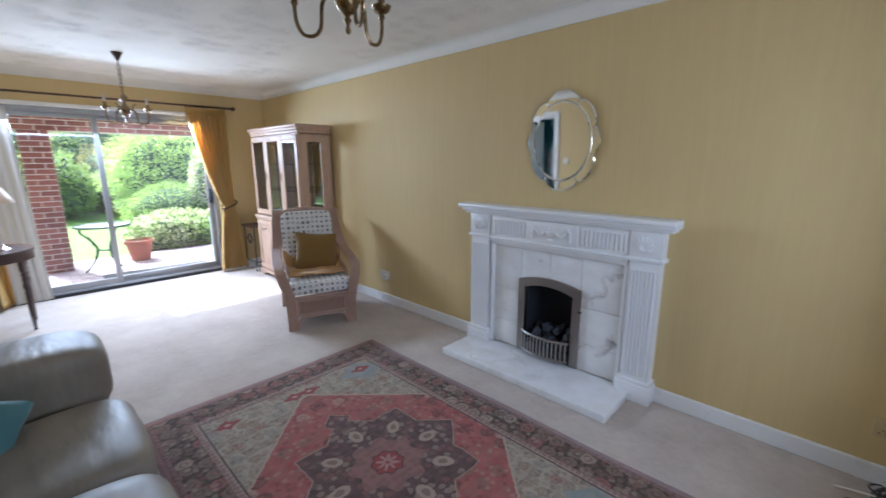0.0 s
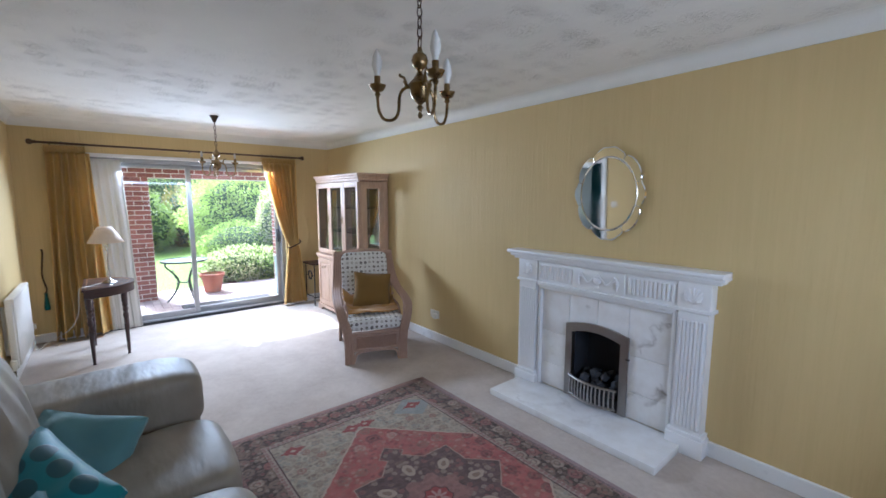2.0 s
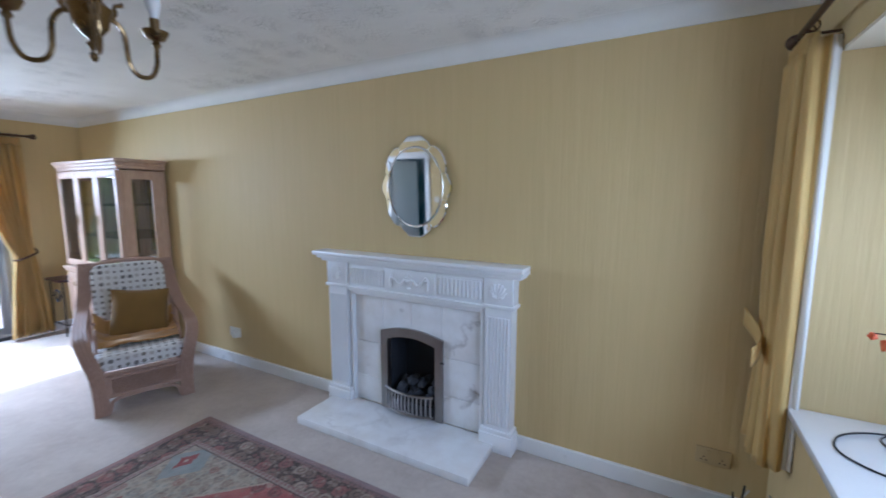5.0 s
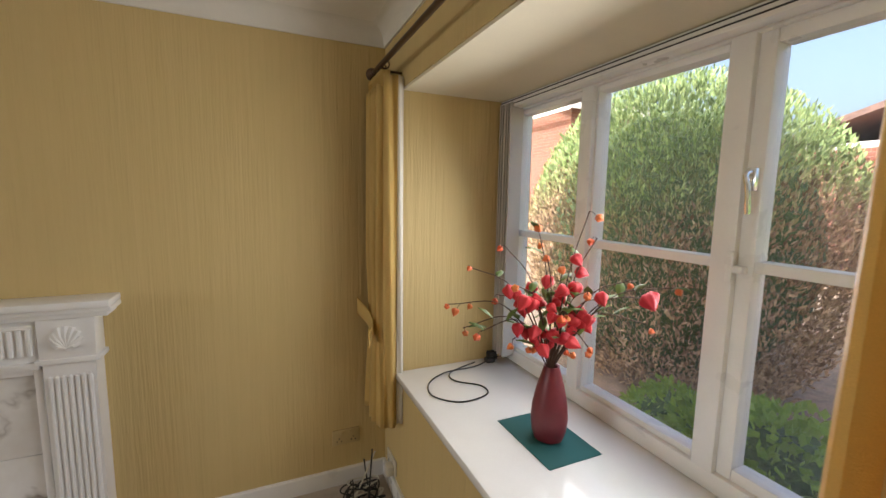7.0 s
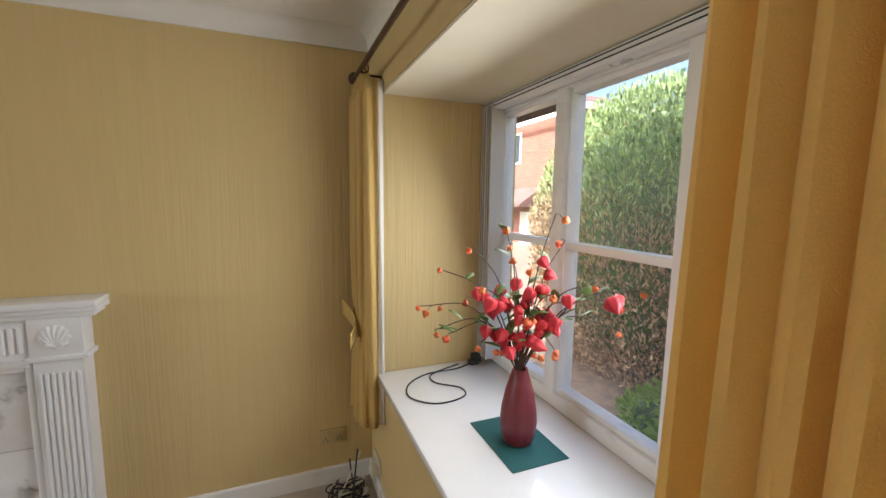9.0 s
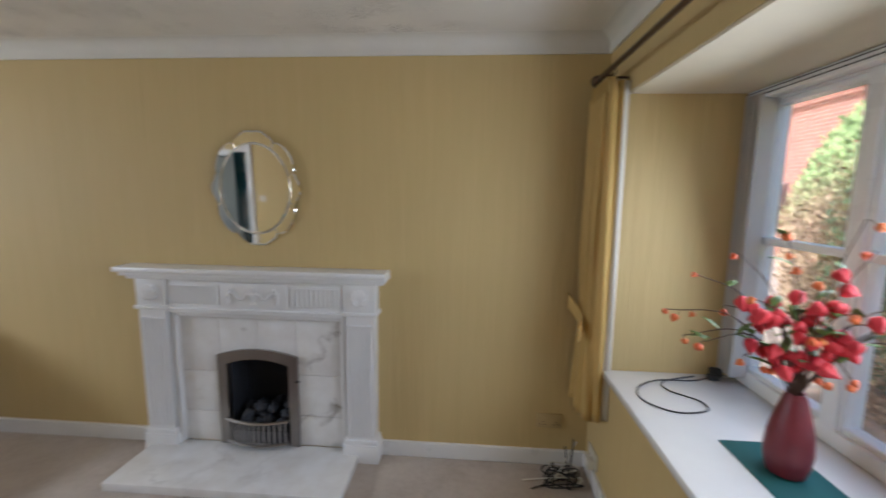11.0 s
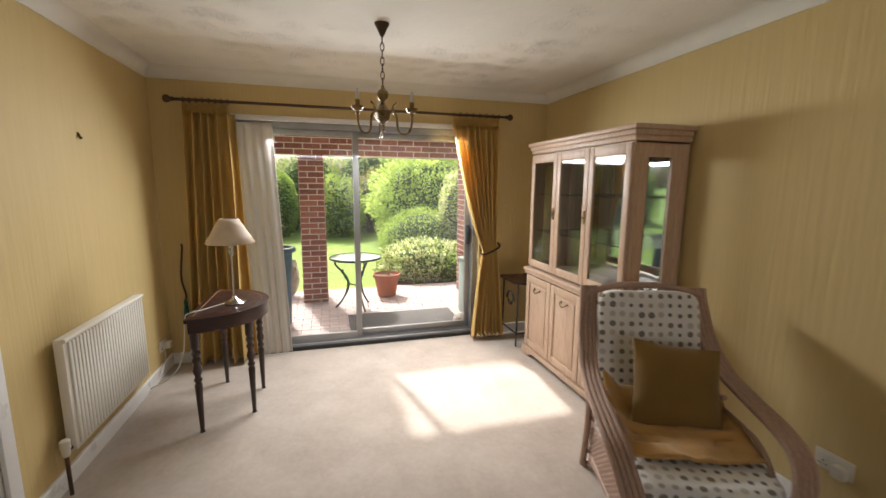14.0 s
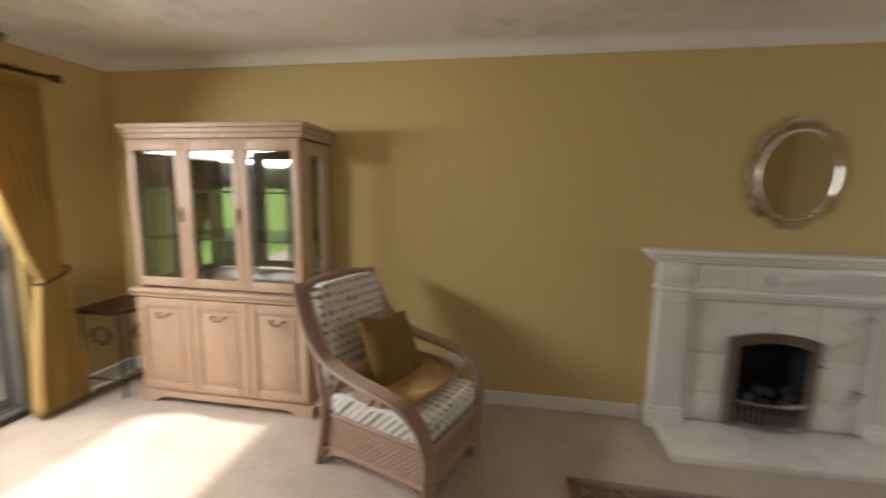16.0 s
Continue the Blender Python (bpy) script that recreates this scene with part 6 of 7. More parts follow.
M_BRICK = brick_mat("red_brick", (0.19, 0.065, 0.052), (0.33, 0.13, 0.10))
M_MORTAR = plain("mortar", (0.62, 0.57, 0.51), 0.95, vary=0.15, bump=0.5)
M_PAVER = brick_mat("pink_paver", (0.47, 0.385, 0.36), (0.60, 0.51, 0.48))
BRICK = B(-0.106, 0.106, -0.008, 0.008, -0.0315, 0.0315, bev=0.004, seg=1)
brick_me = bpy.data.meshes.new("brick")
BRICK.to_mesh(brick_me)
BRICK.free()
brick_me.materials.append(M_BRICK)
rnd_b = random.Random(21)


def brick_face(parent, origin, along, length, z0, z1):
    """Courses of bricks on an upright face; along: the way the courses run."""
    ang = math.degrees(math.atan2(along[1], along[0]))
    z, row = z0 + 0.0375, 0
    while z < z1:
        s = -0.1125 if row % 2 else 0.0
        while s < length - 0.01:
            a, b = max(s, 0) + 0.005, min(s + 0.225, length) - 0.005
            if b - a > 0.03:
                o = new("brick", brick_me)
                o.parent = parent
                c = (a + b) / 2
                o.matrix_local = pose(origin[0] + along[0] * c, origin[1] + along[1] * c, z, 0, 0, ang) @ Matrix.Translation((0, rnd_b.uniform(-0.002, 0.002), 0)) @ Matrix.Diagonal(((b - a) / 0.214, 1, 1, 1))
            s += 0.225
        z, row = z + 0.075, row + 1


def grass_mat():
    n = Nodes("lawn_grass")
    co = n.coords()
    f, b = n.noise(co, 45, 4), n.noise(co, 0.7, 3)
    col = n.ramp(n.math("ADD", n.math("MULTIPLY", f, 0.5), n.math("MULTIPLY", b, 0.5)), (0.3, (0.14, 0.23, 0.03)), (0.7, (0.26, 0.37, 0.06)))
    n.bump(f, 0.8, 0.02)
    return n.set(Base_Color=col, Roughness=0.9)


M_GRASS = grass_mat()
G = -0.12
bm = bmesh.new()
bmesh.ops.create_grid(bm, x_segments=2, y_segments=2, size=600, matrix=Matrix.Translation((0, 0, G - 0.02)))
structure("ground", bm, M_GRASS, "mown garden lawn", "lawn")
structure("patio_base", B(-8.62, -6.25, -4.0, 2.9, G - 0.08, G + 0.012), plain("jointing_sand", (0.47, 0.39, 0.34), 0.95, vary=0.2, bump=0.5), "sandy joints of the paved patio", "patio")
soil = plain("garden_soil", (0.13, 0.085, 0.055), 0.95, vary=0.35, scale=12, bump=0.9, bump_scale=60, distance=0.01)
bed = part("flower_bed", prism(bmesh.new(), [(-8.62, 1.45), (-8.62, 6.0), (-13, 6.0), (-12.2, 2.0), (-10.2, 1.5)], G - 0.1, G + 0.01, "xy"), soil)
tagged(bed, "dark soil of the shrub border", "flower bed", kind="structure")
# added slabs, out of view, sized so their shadow trims the sun patch
structure("porch_canopy", bm_boxes((-8.3, -7.5, -4.0, 3.1, 2.31, 2.5), (-7.5, -6.27, -4.0, 0.55, 2.31, 2.5)), plain("sun_slab_dark", (0.12, 0.10, 0.09), 0.9), "unseen dark slab added to shape the sun patch", "roof")
# added block, out of view, keeps direct sun off the street side
structure("upper_storey", B(-6.25, 1.4, -6.0, 3.2, 2.62, 4.6), plain("upper_block_red", (0.24, 0.09, 0.065), 0.9, vary=0.3, scale=9), "unseen block added above the room to stop the sun", "wall")
structure("house_wall", bm_boxes((-6.27, -6.12, -6.0, -0.91, G, 2.62), (-6.27, -6.255, 2.52, 2.9, G, 2.62)), M_MORTAR, "outer brick wall of the house", "wall")


def leaf_material(name, lo, hi, spot=None, amount=0.0):
    n = Nodes(name)
    isl = n.t.nodes.new("ShaderNodeNewGeometry").outputs["Random Per Island"]
    big = n.noise(n.coords(), 1.8, 3)
    col = n.ramp(n.math("ADD", n.math("MULTIPLY", isl, 0.6), n.math("MULTIPLY", big, 0.4)), (0.15, lo), (0.85, hi))
    if spot:
        pick = n.ramp(n.math("ADD", n.math("MULTIPLY", isl, 0.65), n.math("MULTIPLY", n.noise(n.coords(), 2.6, 2), 0.35)), (0.62 - amount, 0.0), (0.66 - amount, 1.0))
        col = n.mix(pick, col, spot)
    mat = n.set(Base_Color=col, Roughness=0.5)
    # light shines through the thin leaves
    lit, mix, out = n.t.nodes.new("ShaderNodeBsdfTranslucent"), n.t.nodes.new("ShaderNodeMixShader"), n.t.nodes["Material Output"]
    n.put(lit.inputs[0], n.mix(0.5, col, (0.52, 0.62, 0.14)))
    mix.inputs[0].default_value = 0.6
    n.t.links.new(n.bsdf.outputs[0], mix.inputs[1]), n.t.links.new(lit.outputs[0], mix.inputs[2]), n.t.links.new(mix.outputs[0], out.inputs[0])
    return mat


def shrub(name, centre, radii, count, leaf, mat, label, category="shrub", seed=1, lump=0.22, upright=0.0, base=None, floor=G):
    """Stems, a solid core coloured dark as inner shade and a crown of many small leaves with an uneven outline."""
    cx, cy, cz = centre
    root = thing(name, Matrix.Translation((cx, cy, floor)), label, category)
    rnd = random.Random(seed)
    twig = M_TWIG
    bm = bmesh.new()
    for k in range(5):
        a = 2 * math.pi * k / 5 + seed
        tube(bm, smooth_line([(0.05 * math.cos(a), 0.05 * math.sin(a), -0.02), (0.25 * radii[0] * math.cos(a), 0.25 * radii[1] * math.sin(a), (cz - floor) * 0.6), (0.55 * radii[0] * math.cos(a), 0.55 * radii[1] * math.sin(a), cz - floor + 0.4 * radii[2])], 5), [0.03] * 4 + [0.02] * 4 + [0.01] * 3, 6)
    part("stems", bm, twig, root)
    verts, faces = [], []
    for i in range(count):
        while True:
            d = Vector((rnd.gauss(0, 1), rnd.gauss(0, 1), rnd.gauss(0, 1)))
            if d.length > 0.1:
                d.normalize()
                break
        s = 1 + lump * noise.noise(d * 2.3 + Vector((seed * 3.1, 0, 0))) + 0.5 * lump * noise.noise(d * 6 + Vector((0, seed, 0)))
        depth = 1 - abs(rnd.gauss(0, 0.10)) - (0.25 if rnd.random() < 0.15 else 0)
        p = Vector((d.x * radii[0], d.y * radii[1], d.z * radii[2])) * s * depth
        p.z += cz - floor
        if p.z < 0.01:
            p.z = rnd.uniform(0.01, 0.3) * (cz - floor)
        out = (d * (1 - upright) + Vector((rnd.gauss(0, 0.5), rnd.gauss(0, 0.5), rnd.gauss(0.2, 0.5) + 2.2 * upright))).normalized()
        side = out.cross(Vector((rnd.gauss(0, 1), rnd.gauss(0, 1), rnd.gauss(0, 1)))).normalized()
        L, w = leaf * rnd.uniform(0.7, 1.4), leaf * rnd.uniform(0.25, 0.45) * (0.5 if upright else 1)
        k = len(verts)
        verts += [p, p + out * L * 0.5 + side * w, p + out * L, p + out * L * 0.5 - side * w]
        faces.append((k, k + 1, k + 2, k + 3))
    me = bpy.data.meshes.new("crown")
    me.from_pydata([tuple(v) for v in verts], [], faces)
    me.materials.append(mat)
    o = new("crown", me)
    o.parent = root
    # solid core; its dark colour stands in for shade between the leaves
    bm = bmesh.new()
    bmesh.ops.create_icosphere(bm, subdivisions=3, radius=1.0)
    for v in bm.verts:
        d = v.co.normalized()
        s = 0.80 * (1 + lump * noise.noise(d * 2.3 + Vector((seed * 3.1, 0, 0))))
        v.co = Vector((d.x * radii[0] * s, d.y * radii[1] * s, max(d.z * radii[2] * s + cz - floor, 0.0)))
    part("inner_twigs", bm, M_HEART, root, "solid crown core, coloured dark as inner shade")
    return root


M_TWIG = plain("twig_bark", (0.09, 0.06, 0.04), 0.9, vary=0.3)
# dark green that paints the shade inside the crowns
M_HEART = plain("crown_core_shade", (0.08, 0.12, 0.045), 0.95, vary=0.5, scale=30, bump=0.9, bump_scale=50, distance=0.02)
L_LIME = leaf_material("lime_leaves", (0.38, 0.54, 0.10), (0.62, 0.74, 0.24))
L_MID = leaf_material("mid_green_leaves", (0.13, 0.24, 0.05), (0.30, 0.43, 0.10))
L_DARK = leaf_material("dark_hedge_leaves", (0.075, 0.15, 0.07), (0.17, 0.28, 0.13))
L_VAR = leaf_material("cream_variegated_leaves", (0.12, 0.22, 0.05), (0.26, 0.36, 0.10), (0.75, 0.73, 0.52), 0.24)
L_COL = leaf_material("pale_variegated_leaves", (0.22, 0.32, 0.08), (0.40, 0.48, 0.16), (0.74, 0.72, 0.50), 0.26)
L_BLUE = leaf_material("blue_grey_leaves", (0.10, 0.16, 0.13), (0.28, 0.36, 0.32))
L_RED = leaf_material("copper_leaves", (0.10, 0.05, 0.03), (0.22, 0.10, 0.06))
shrub("shrub", (-9.35, 2.25, 0.13), (0.62, 0.78, 0.40), 6500, 0.06, L_VAR, "low shrub with cream-edged leaves in the border", seed=2)
shrub("shrub", (-9.0, 2.75, 0.05), (0.35, 0.45, 0.3), 1500, 0.05, L_MID, "low green ground shrub at the patio edge", seed=21)
shrub("shrub", (-11.2, 2.65, 0.30), (0.85, 0.95, 0.70), 8000, 0.05, L_MID, "clipped round green shrub in the border", seed=3, lump=0.12)
shrub("tree", (-14.2, 3.9, 1.10), (1.9, 2.05, 1.50), 24000, 0.085, L_LIME, "broad lime green tree with a rounded crown", "tree", seed=4, lump=0.3)
shrub("shrub", (-10.9, 3.55, 0.85), (0.6, 0.55, 1.05), 5000, 0.07, L_COL, "tall pale variegated shrub in the border", seed=5, lump=0.12)
shrub("shrub", (-16.2, -0.75, 0.85), (0.5, 0.45, 1.05), 3500, 0.07, L_MID, "upright clipped evergreen shrub on the lawn", seed=6, lump=0.08)
shrub("shrub", (-15.4, -1.6, 1.0), (0.7, 0.6, 1.15), 3000, 0.10, L_BLUE, "blue-grey leaved shrub before the hedge", seed=7)
shrub("shrub", (-16.0, 0.95, 0.75), (0.9, 0.85, 1.0), 4200, 0.09, L_MID, "loose green shrub before the hedge", seed=8, lump=0.35)
shrub("shrub", (-17.0, 2.4, 0.9), (0.9, 0.9, 1.2), 3500, 0.09, L_RED, "copper leaved shrub before the hedge", seed=9, lump=0.3)
for i, y in enumerate((-8.5, -6.3, -4.2, -2.2, 0.0, 2.1, 4.3, 6.4, 8.6)):
    shrub("hedge", (-18.2 - 0.3 * (i % 2), y, 0.9), (1.0, 1.5, 1.75 + 0.2 * (i % 3)), 7000, 0.09, L_DARK, "tall dark evergreen boundary hedge", "hedge", seed=30 + i, lump=0.2)
for i, (x, y, r, h) in enumerate(((-26, -7, 2.6, 4.2), (-28, 6.5, 3.0, 4.6), (-24, 12, 2.6, 4.0))):
    shrub("tree", (x, y, h * 0.62), (r, r, h * 0.5), 5000, 0.28, L_DARK if i % 2 == 0 else L_MID, "large tree beyond the boundary hedge", "tree", seed=50 + i, lump=0.4)
# grass blades along the near lawn
rnd = random.Random(77)
gv, gf = [], []
for i in range(9000):
    x, y = rnd.uniform(-13.5, -8.64), rnd.uniform(-3.5, 3.0)
    if y > 1.4:
        continue
    a, hgt = rnd.uniform(0, 6.28), rnd.uniform(0.02, 0.045)
    k = len(gv)
    gv += [(x - 0.004 * math.cos(a), y - 0.004 * math.sin(a), G - 0.02), (x + 0.004 * math.cos(a), y + 0.004 * math.sin(a), G - 0.02), (x + rnd.uniform(-0.02, 0.02), y + rnd.uniform(-0.02, 0.02), G - 0.02 + hgt)]
    gf.append((k, k + 1, k + 2))
me = bpy.data.meshes.new("grass")
me.from_pydata(gv, [], gf)
me.materials.append(L_LIME)
tagged(new("grass", me), "short mown grass blades of the lawn", "grass", kind="stuff")

# garden table, pot, bin, ornament, box, mat
P0 = G + 0.034
M_IRON = plain("green_cast_iron", (0.03, 0.05, 0.04), 0.55, 0.3, vary=0.3)
gt = thing("garden_table", Matrix.Translation((-7.55, 0.95, P0)), "round garden table with ornate iron legs", "table")
part("tabletop", lathe(bmesh.new(), [(0.31, 0.655), (0.325, 0.66), (0.325, 0.672), (0.31, 0.675)], 40), plain("pale_green_table_top", (0.50, 0.58, 0.53), 0.15, vary=0.25, scale=18), gt)
part("rim", lathe(bmesh.new(), [(0.327, 0.652), (0.332, 0.66), (0.332, 0.676), (0.322, 0.68)], 40, closed=False), M_IRON, gt)
for k in range(3):
    a = radians(120 * k + 20)
    c, s = math.cos(a), math.sin(a)
    bm = tube(bmesh.new(), smooth_line([(0.24 * c, 0.24 * s, 0.655), (0.26 * c, 0.26 * s, 0.58), (0.16 * c, 0.16 * s, 0.46), (0.10 * c, 0.10 * s, 0.34), (0.13 * c, 0.13 * s, 0.2), (0.2 * c, 0.2 * s, 0.08), (0.27 * c, 0.27 * s, 0.0)], 6), [0.014] * 12 + [0.017] * 13 + [0.012] * 12, 7)
    for q in range(3):
        lathe(bm, [(0.0, -0.02), (0.022, 0.0), (0.0, 0.02)], 8, at=(c * (0.17 - 0.03 * q), s * (0.17 - 0.03 * q), 0.5 - 0.1 * q), closed=False)
    part("leg", bm, M_IRON, gt)
bm = bmesh.new()
for k in range(3):
    a, b = radians(120 * k + 20), radians(120 * k + 140)
    tube(bm, smooth_line([(0.10 * math.cos(a), 0.10 * math.sin(a), 0.32), (0, 0, 0.30), (0.10 * math.cos(b), 0.10 * math.sin(b), 0.32)], 5), 0.009, 6)
part("stretcher", bm, M_IRON, gt)
pot = thing("plant_pot", Matrix.Translation((-8.05, 1.42, P0)), "terracotta plant pot with dry soil on the patio", "plant pot")
part("pot", lathe(bmesh.new(), [(0.0, 0.0), (0.125, 0.0), (0.13, 0.01), (0.175, 0.27), (0.195, 0.275), (0.2, 0.285), (0.2, 0.325), (0.18, 0.327), (0.175, 0.29), (0.0, 0.285)], 32, closed=False), plain("terracotta", (0.36, 0.12, 0.065), 0.85, vary=0.15, bump=0.3), pot)
part("soil", lathe(bmesh.new(), [(0.176, 0.28), (0.1, 0.305), (0.0, 0.31)], 20, closed=False), soil, pot)
bm = bmesh.new()
rnd = random.Random(9)
for k in range(40):
    a, r = rnd.uniform(0, 6.28), rnd.uniform(0.02, 0.16)
    x, y = r * math.cos(a), r * math.sin(a)
    tube(bm, [(x, y, 0.29), (x * 1.1, y * 1.1, 0.34), (x * 1.25 + rnd.uniform(-0.02, 0.02), y * 1.25, 0.34 + rnd.uniform(0.01, 0.06))], [0.003, 0.003, 0.001], 4)
part("dry_plant", bm, plain("dry_plant", (0.22, 0.17, 0.06), 0.9, vary=0.4), pot)
bn = thing("water_butt", Matrix.Translation((-7.05, 0.07, P0)), "blue plastic garden tub", "tub")
M_BLUEP = plain("blue_plastic", (0.02, 0.085, 0.15), 0.4, vary=0.15)
part("body", lathe(bmesh.new(), [(0.10, 0.0), (0.11, 0.02), (0.15, 0.86), (0.135, 0.86)], 24), M_BLUEP, bn)
part("rim", lathe(bmesh.new(), [(0.15, 0.84), (0.185, 0.85), (0.185, 0.90), (0.15, 0.905), (0.14, 0.86)], 24, closed=False), M_BLUEP, bn)
orn = bmesh.new()
bmesh.ops.create_icosphere(orn, subdivisions=3, radius=1.0)
for v in orn.verts:
    v.co = Vector((v.co.x * 0.11, v.co.y * 0.11, 0.26 + v.co.z * 0.26)) * (1 + 0.25 * noise.noise(v.co * 2.5))
orn_ob = part("stone_ornament", orn, plain("weathered_stone", (0.30, 0.27, 0.22), 0.95, vary=0.3, scale=20, bump=0.6))
orn_ob.location = (-8.35, 0.08, P0)
tagged(orn_ob, "weathered stone garden ornament by the brick pier", "ornament")
bx = thing("storage_box", Matrix.Translation((-6.88, 2.36, P0)), "pale green metal storage box against the brick wall", "storage box")
M_BOX = plain("pale_green_metal", (0.30, 0.40, 0.38), 0.5, vary=0.08)
part("body", B(-0.24, 0.24, -0.14, 0.12, 0.0, 0.66, bev=0.01), M_BOX, bx)
part("lid", B(-0.25, 0.25, -0.15, 0.13, 0.66, 0.70, bev=0.01), M_BOX, bx)
part("door", B(-0.2, 0.2, -0.146, -0.139, 0.06, 0.6, bev=0.003), M_BOX, bx)
dm = part("doormat", B(-7.2, -6.6, 0.82, 2.1, P0 - 0.002, P0 + 0.014, bev=0.004), plain("grey_doormat", (0.10, 0.095, 0.09), 0.95, vary=0.2, bump=0.9, bump_scale=160, distance=0.006))
tagged(dm, "worn grey doormat on the patio", "doormat")
for k, (x, y, r) in enumerate(((-6.72, 2.12, 0.05), (-6.66, 2.04, 0.035), (-6.78, 2.08, 0.03))):
    bm = bmesh.new()
    bmesh.ops.create_icosphere(bm, subdivisions=2, radius=r)
    for v in bm.verts:
        v.co *= 1 + 0.3 * noise.noise(v.co * 22 + Vector((k, 0, 0)))
    o = part("stone", bm, plain("pale_stone", (0.42, 0.38, 0.32), 0.9, vary=0.2) if k == 0 else bpy.data.materials["pale_stone"])
    o.location = (x, y, P0 + r * 0.8)
    tagged(o, "small pale stone on the patio", "stone", group="patio stones")

# ---- the street side, beyond the bay ----
gravel = plain("gravel_and_earth", (0.22, 0.165, 0.12), 0.95, vary=0.4, scale=10, bump=0.9, bump_scale=70, distance=0.012)
structure("drive", B(1.42, 30, -14, 30, G - 0.05, G), gravel, "stony earth and gravel in front of the bay", "ground")


def conifer():
    """A clipped conifer dome, green above and browned where it is dead."""
    n = Nodes("conifer_sprays")
    isl = n.t.nodes.new("ShaderNodeNewGeometry").outputs["Random Per Island"]
    co = n.coords()
    sep = n.t.nodes.new("ShaderNodeSeparateXYZ")
    n.t.links.new(co, sep.inputs[0])
    green = n.ramp(isl, (0.1, (0.17, 0.25, 0.09)), (0.9, (0.42, 0.53, 0.22)))
    dead = n.ramp(isl, (0.1, (0.24, 0.15, 0.09)), (0.9, (0.58, 0.41, 0.26)))
    edge = n.math("ADD", n.math("MULTIPLY", sep.outputs[2], 0.8), n.math("ADD", n.math("MULTIPLY", n.noise(co, 1.6, 4), 1.1), n.math("MULTIPLY", isl, 0.25)))
    mat = n.set(Base_Color=n.mix(n.math("SMOOTH_MIN", n.math("MAXIMUM", n.math("MULTIPLY", n.math("SUBTRACT", edge, 1.95), 3.0), 0.0), 1.0, 0.1), dead, green), Roughness=0.8)
    return shrub("conifer", (3.75, 3.55, 1.12), (1.25, 1.62, 1.66), 60000, 0.055, mat, "clipped conifer dome with a browned dead patch", "conifer", seed=13, lump=0.035, upright=0.45)


conifer()
shrub("shrub", (2.25, 1.75, 0.15), (0.42, 0.5, 0.42), 3000, 0.06, L_MID, "low green shrub below the bay window", seed=15)
shrub("shrub", (2.6, 2.45, 0.0), (0.3, 0.35, 0.28), 1500, 0.05, L_MID, "small spreading green shrub on the gravel", seed=16)


def far_house(name, x0, x1, y0, y1, eave, ridge, label, openings):
    root = thing(name, Matrix.Translation(((x0 + x1) / 2, (y0 + y1) / 2, G)), label, "house")
    n = Nodes("far_brickwork")
    br = n.t.nodes.new("ShaderNodeTexBrick")
    sep = n.t.nodes.new("ShaderNodeSeparateXYZ")
    n.t.links.new(n.coords(), sep.inputs[0])
    n.t.links.new(n.node("ShaderNodeCombineXYZ", n.math("ADD", sep.outputs[0], sep.outputs[1]), sep.outputs[2], 0.0), br.inputs["Vector"])
    br.inputs["Scale"].default_value = 2.4
    br.inputs["Color1"].default_value, br.inputs["Color2"].default_value, br.inputs["Mortar"].default_value = (0.30, 0.115, 0.08, 1), (0.22, 0.085, 0.06, 1), (0.36, 0.27, 0.21, 1)
    br.inputs["Mortar Size"].default_value = 0.012
    n.put(n.bsdf.inputs["Base Color"], br.outputs["Color"])
    n.bsdf.inputs["Roughness"].default_value = 0.9
    wall = wpart("wall", B(x0, x1, y0, y1, G, eave), n.mat, root, smooth=False)
    roofm = plain("roof_tiles", (0.16, 0.10, 0.085), 0.85, vary=0.3, scale=3, bump=0.6, bump_scale=12, distance=0.03)
    ym = (y0 + y1) / 2
    wpart("roof", prism(bmesh.new(), [(y0 - 0.3, eave - 0.05), (ym, ridge), (y1 + 0.3, eave - 0.05), (y1 + 0.3, eave + 0.1), (ym, ridge + 0.15), (y0 - 0.3, eave + 0.1)], x0 - 0.3, x1 + 0.3, "yz"), roofm, root, smooth=False)
    wpart("fascia", bm_boxes((x0 - 0.3, x1 + 0.3, y0 - 0.34, y0 - 0.3, eave - 0.12, eave + 0.08), (x0 - 0.34, x0 - 0.3, y0 - 0.3, y1 + 0.3, eave - 0.16, eave - 0.02)), M_WHITE, root)
    for kind, a, b, z0, z1 in openings:
        fr = wpart(kind, bm_boxes((x0 - 0.04, x0 + 0.05, a, b, z0, z0 + 0.08), (x0 - 0.04, x0 + 0.05, a, b, z1 - 0.08, z1), (x0 - 0.04, x0 + 0.05, a, a + 0.08, z0 + 0.08, z1 - 0.08), (x0 - 0.04, x0 + 0.05, b - 0.08, b, z0 + 0.08, z1 - 0.08), (x0 - 0.04, x0 + 0.05, (a + b) / 2 - 0.03, (a + b) / 2 + 0.03, z0 + 0.08, z1 - 0.08)), M_WHITE, root, "white framed " + kind)
        part("glazing", B(x0 - 0.02, x0 - 0.005, a + 0.07, b - 0.07, z0 + 0.07, z1 - 0.07), M_FARGLASS if kind == "window" else M_WHITE, fr)
    return root, roofm


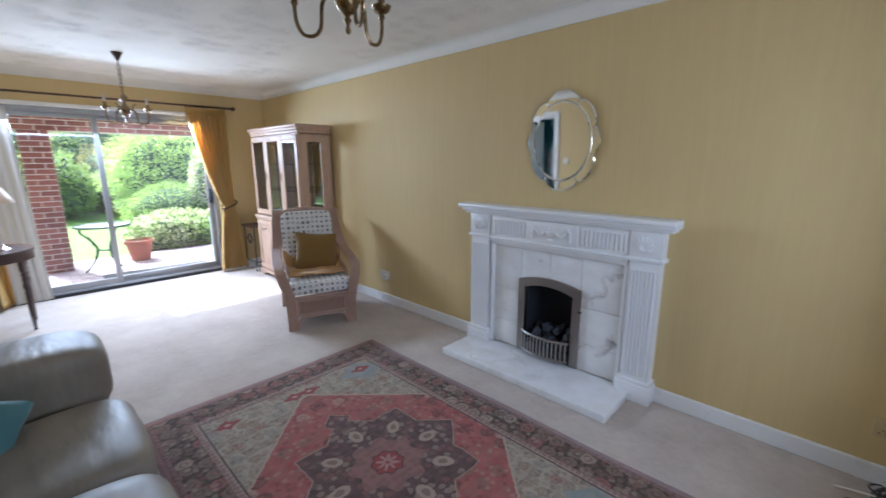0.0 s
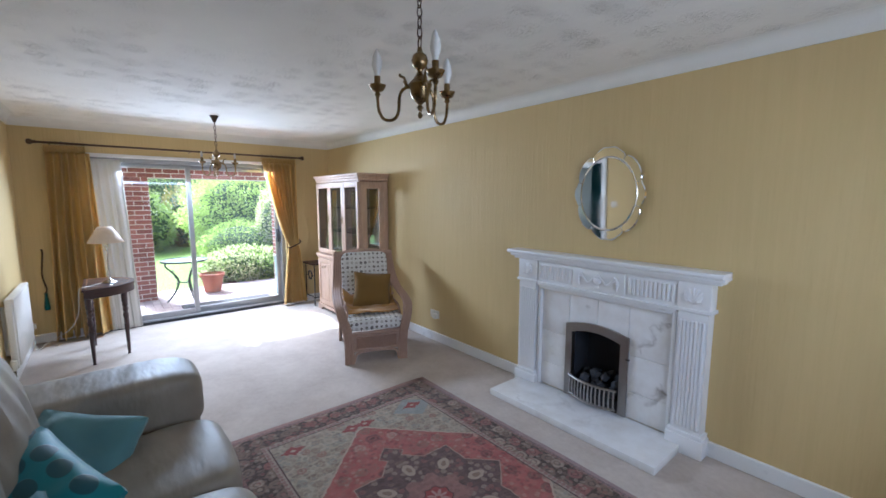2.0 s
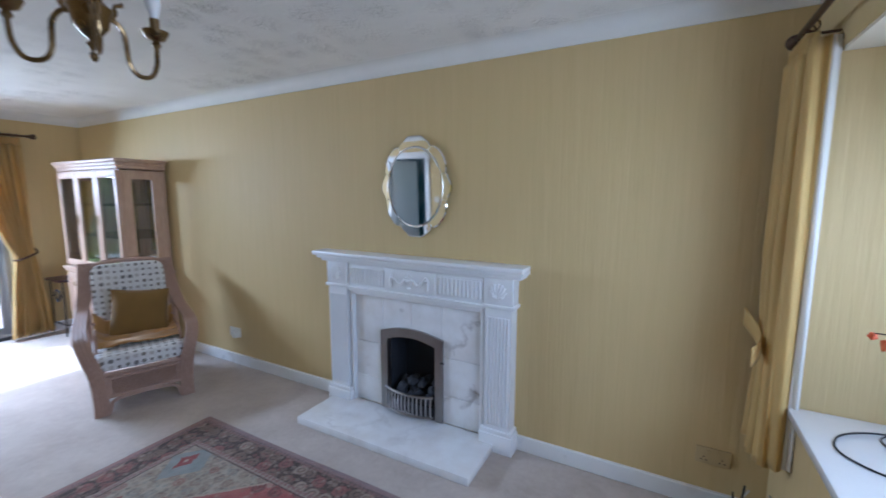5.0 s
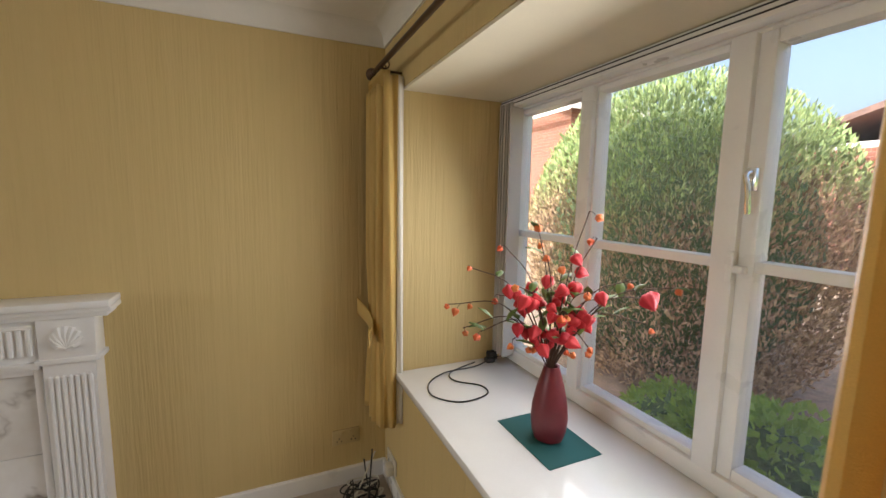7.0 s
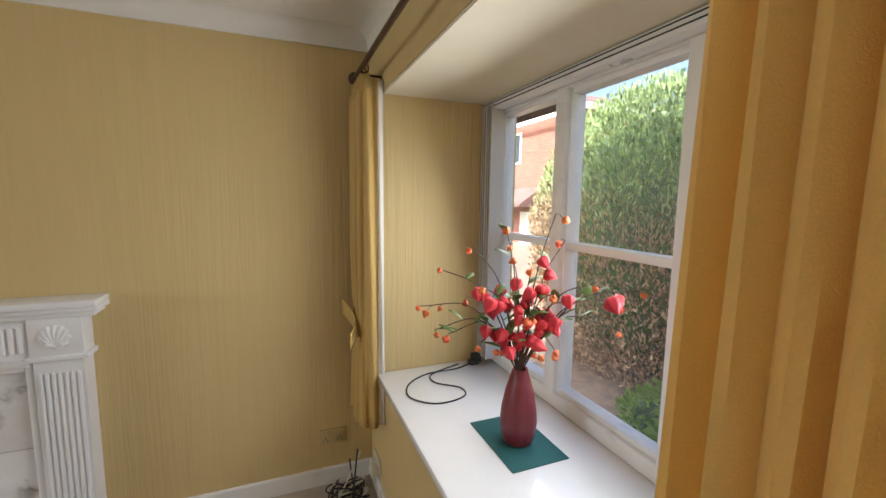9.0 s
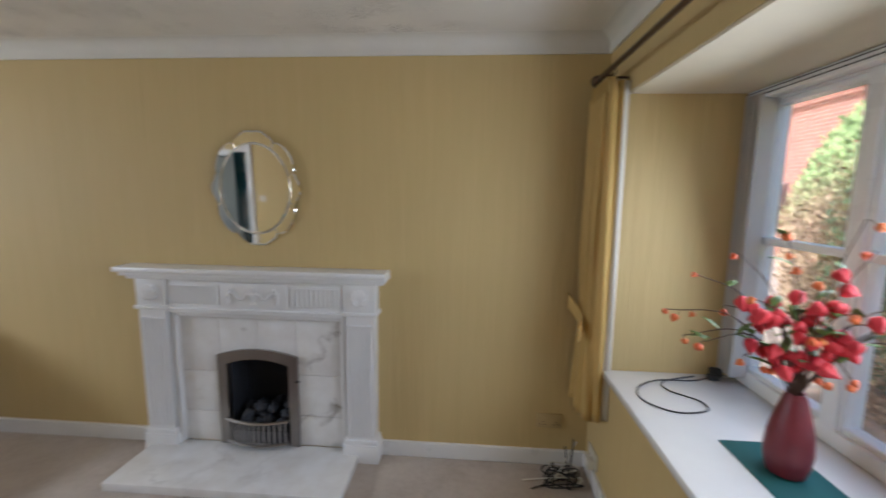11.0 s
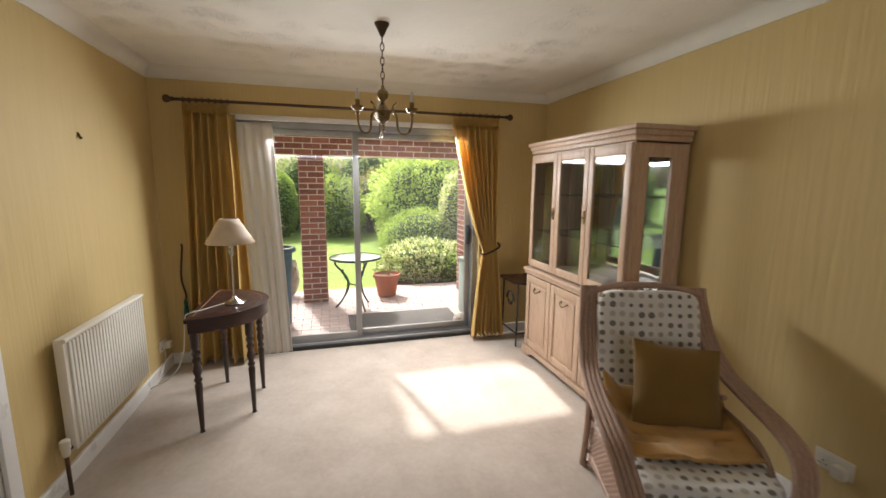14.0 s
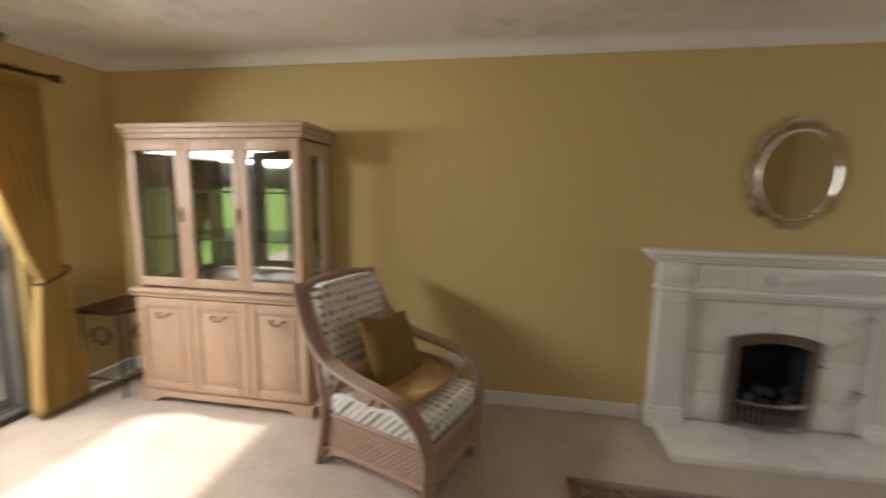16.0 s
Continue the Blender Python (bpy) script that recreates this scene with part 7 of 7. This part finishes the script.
M_FARGLASS = plain("dark_window_glass", (0.05, 0.06, 0.07), 0.05, vary=0.1, bump=0)
hl, tiles = far_house("house", 9.0, 13.0, 11.2, 19.0, 4.5, 5.9, "red brick neighbouring house with a tiled porch", [("window", 14.6, 16.0, 3.0, 4.2), ("door", 13.6, 14.5, G, 1.15), ("window", 15.4, 17.0, 0.6, 1.8)])
wpart("porch_roof", prism(bmesh.new(), [(9.0, 2.05), (8.1, 1.45), (8.1, 1.35), (9.0, 1.35)], 13.2, 16.4, "xz"), tiles, hl, "tiled lean-to porch roof")
far_house("house", 13.0, 21.0, 1.0, 7.4, 3.05, 4.1, "red brick neighbouring house with a dark roof", [("window", 3.0, 4.6, 1.0, 2.3)])

# ---- brick and paving pieces ----
pier_w = thing("brick_pier", Matrix.Translation((-8.07, 0.43, G)), "square red brick pier of the porch", "pier", kind="structure")
part("mortar_core", B(-0.153, 0.153, -0.159, 0.159, 0.0, 2.02), M_MORTAR, pier_w, smooth=False)
for o_, al, ln in (((0.15, -0.16), (0, 1), 0.32), ((-0.155, -0.155), (1, 0), 0.31), ((-0.155, 0.155), (1, 0), 0.31)):
    brick_face(pier_w, o_, al, ln, 0.0, 2.02)
beam_w = thing("brick_beam", Matrix.Translation((-8.07, -0.5, 1.895)), "red brick beam across the porch opening", "beam", kind="structure")
part("mortar_core", B(-0.14, 0.149, -3.0, 3.05, 0.0, 0.42), M_MORTAR, beam_w, smooth=False)
brick_face(beam_w, (0.145, -1.3), (0, 1), 4.3, 0.0, 0.40)
ret_w = thing("brick_return_wall", Matrix.Translation((-7.2, 2.55, G)), "red brick return wall beside the patio", "wall", kind="structure")
part("mortar_core", B(-1.008, 0.95, -0.008, 0.3, 0.0, 2.5), M_MORTAR, ret_w, smooth=False)
brick_face(ret_w, (-1.0, -0.004), (1, 0), 1.95, 0.0, 2.35)
brick_face(ret_w, (-1.004, 0.0), (0, 1), 0.3, 0.0, 2.0)
paving = thing("paving", Matrix.Translation((-7.4, 0.8, G + 0.012)), "pink brick pavers laid in rows", "paving", kind="structure")
pbm = B(-0.098, 0.098, -0.048, 0.048, -0.02, 0.022, bev=0.004, seg=1)
paver_me = bpy.data.meshes.new("paver")
pbm.to_mesh(paver_me)
pbm.free()
paver_me.materials.append(M_PAVER)
rest = bmesh.new()
near = 0
for i in range(24):
    for j in range(-24, 14):
        x, y = -1.20 + 0.1 * (i + 0.5), 0.203 * (j + (0.5 if i % 2 else 0.0))
        if -1.25 < y < 1.7 and x > -1.2:
            near += 1
            o = new("paver", paver_me)
            o.parent = paving
            o.matrix_local = pose(x, y, rnd_b.uniform(-0.002, 0.002), rnd_b.uniform(-0.5, 0.5), 0, 90)
        elif y < 2.0:
            box(rest, x - 0.048, x + 0.048, y - 0.098, y + 0.098, -0.02, 0.021)
tagged(part("far_pavers", rest, M_PAVER, paving, smooth=False), kind="stuff")
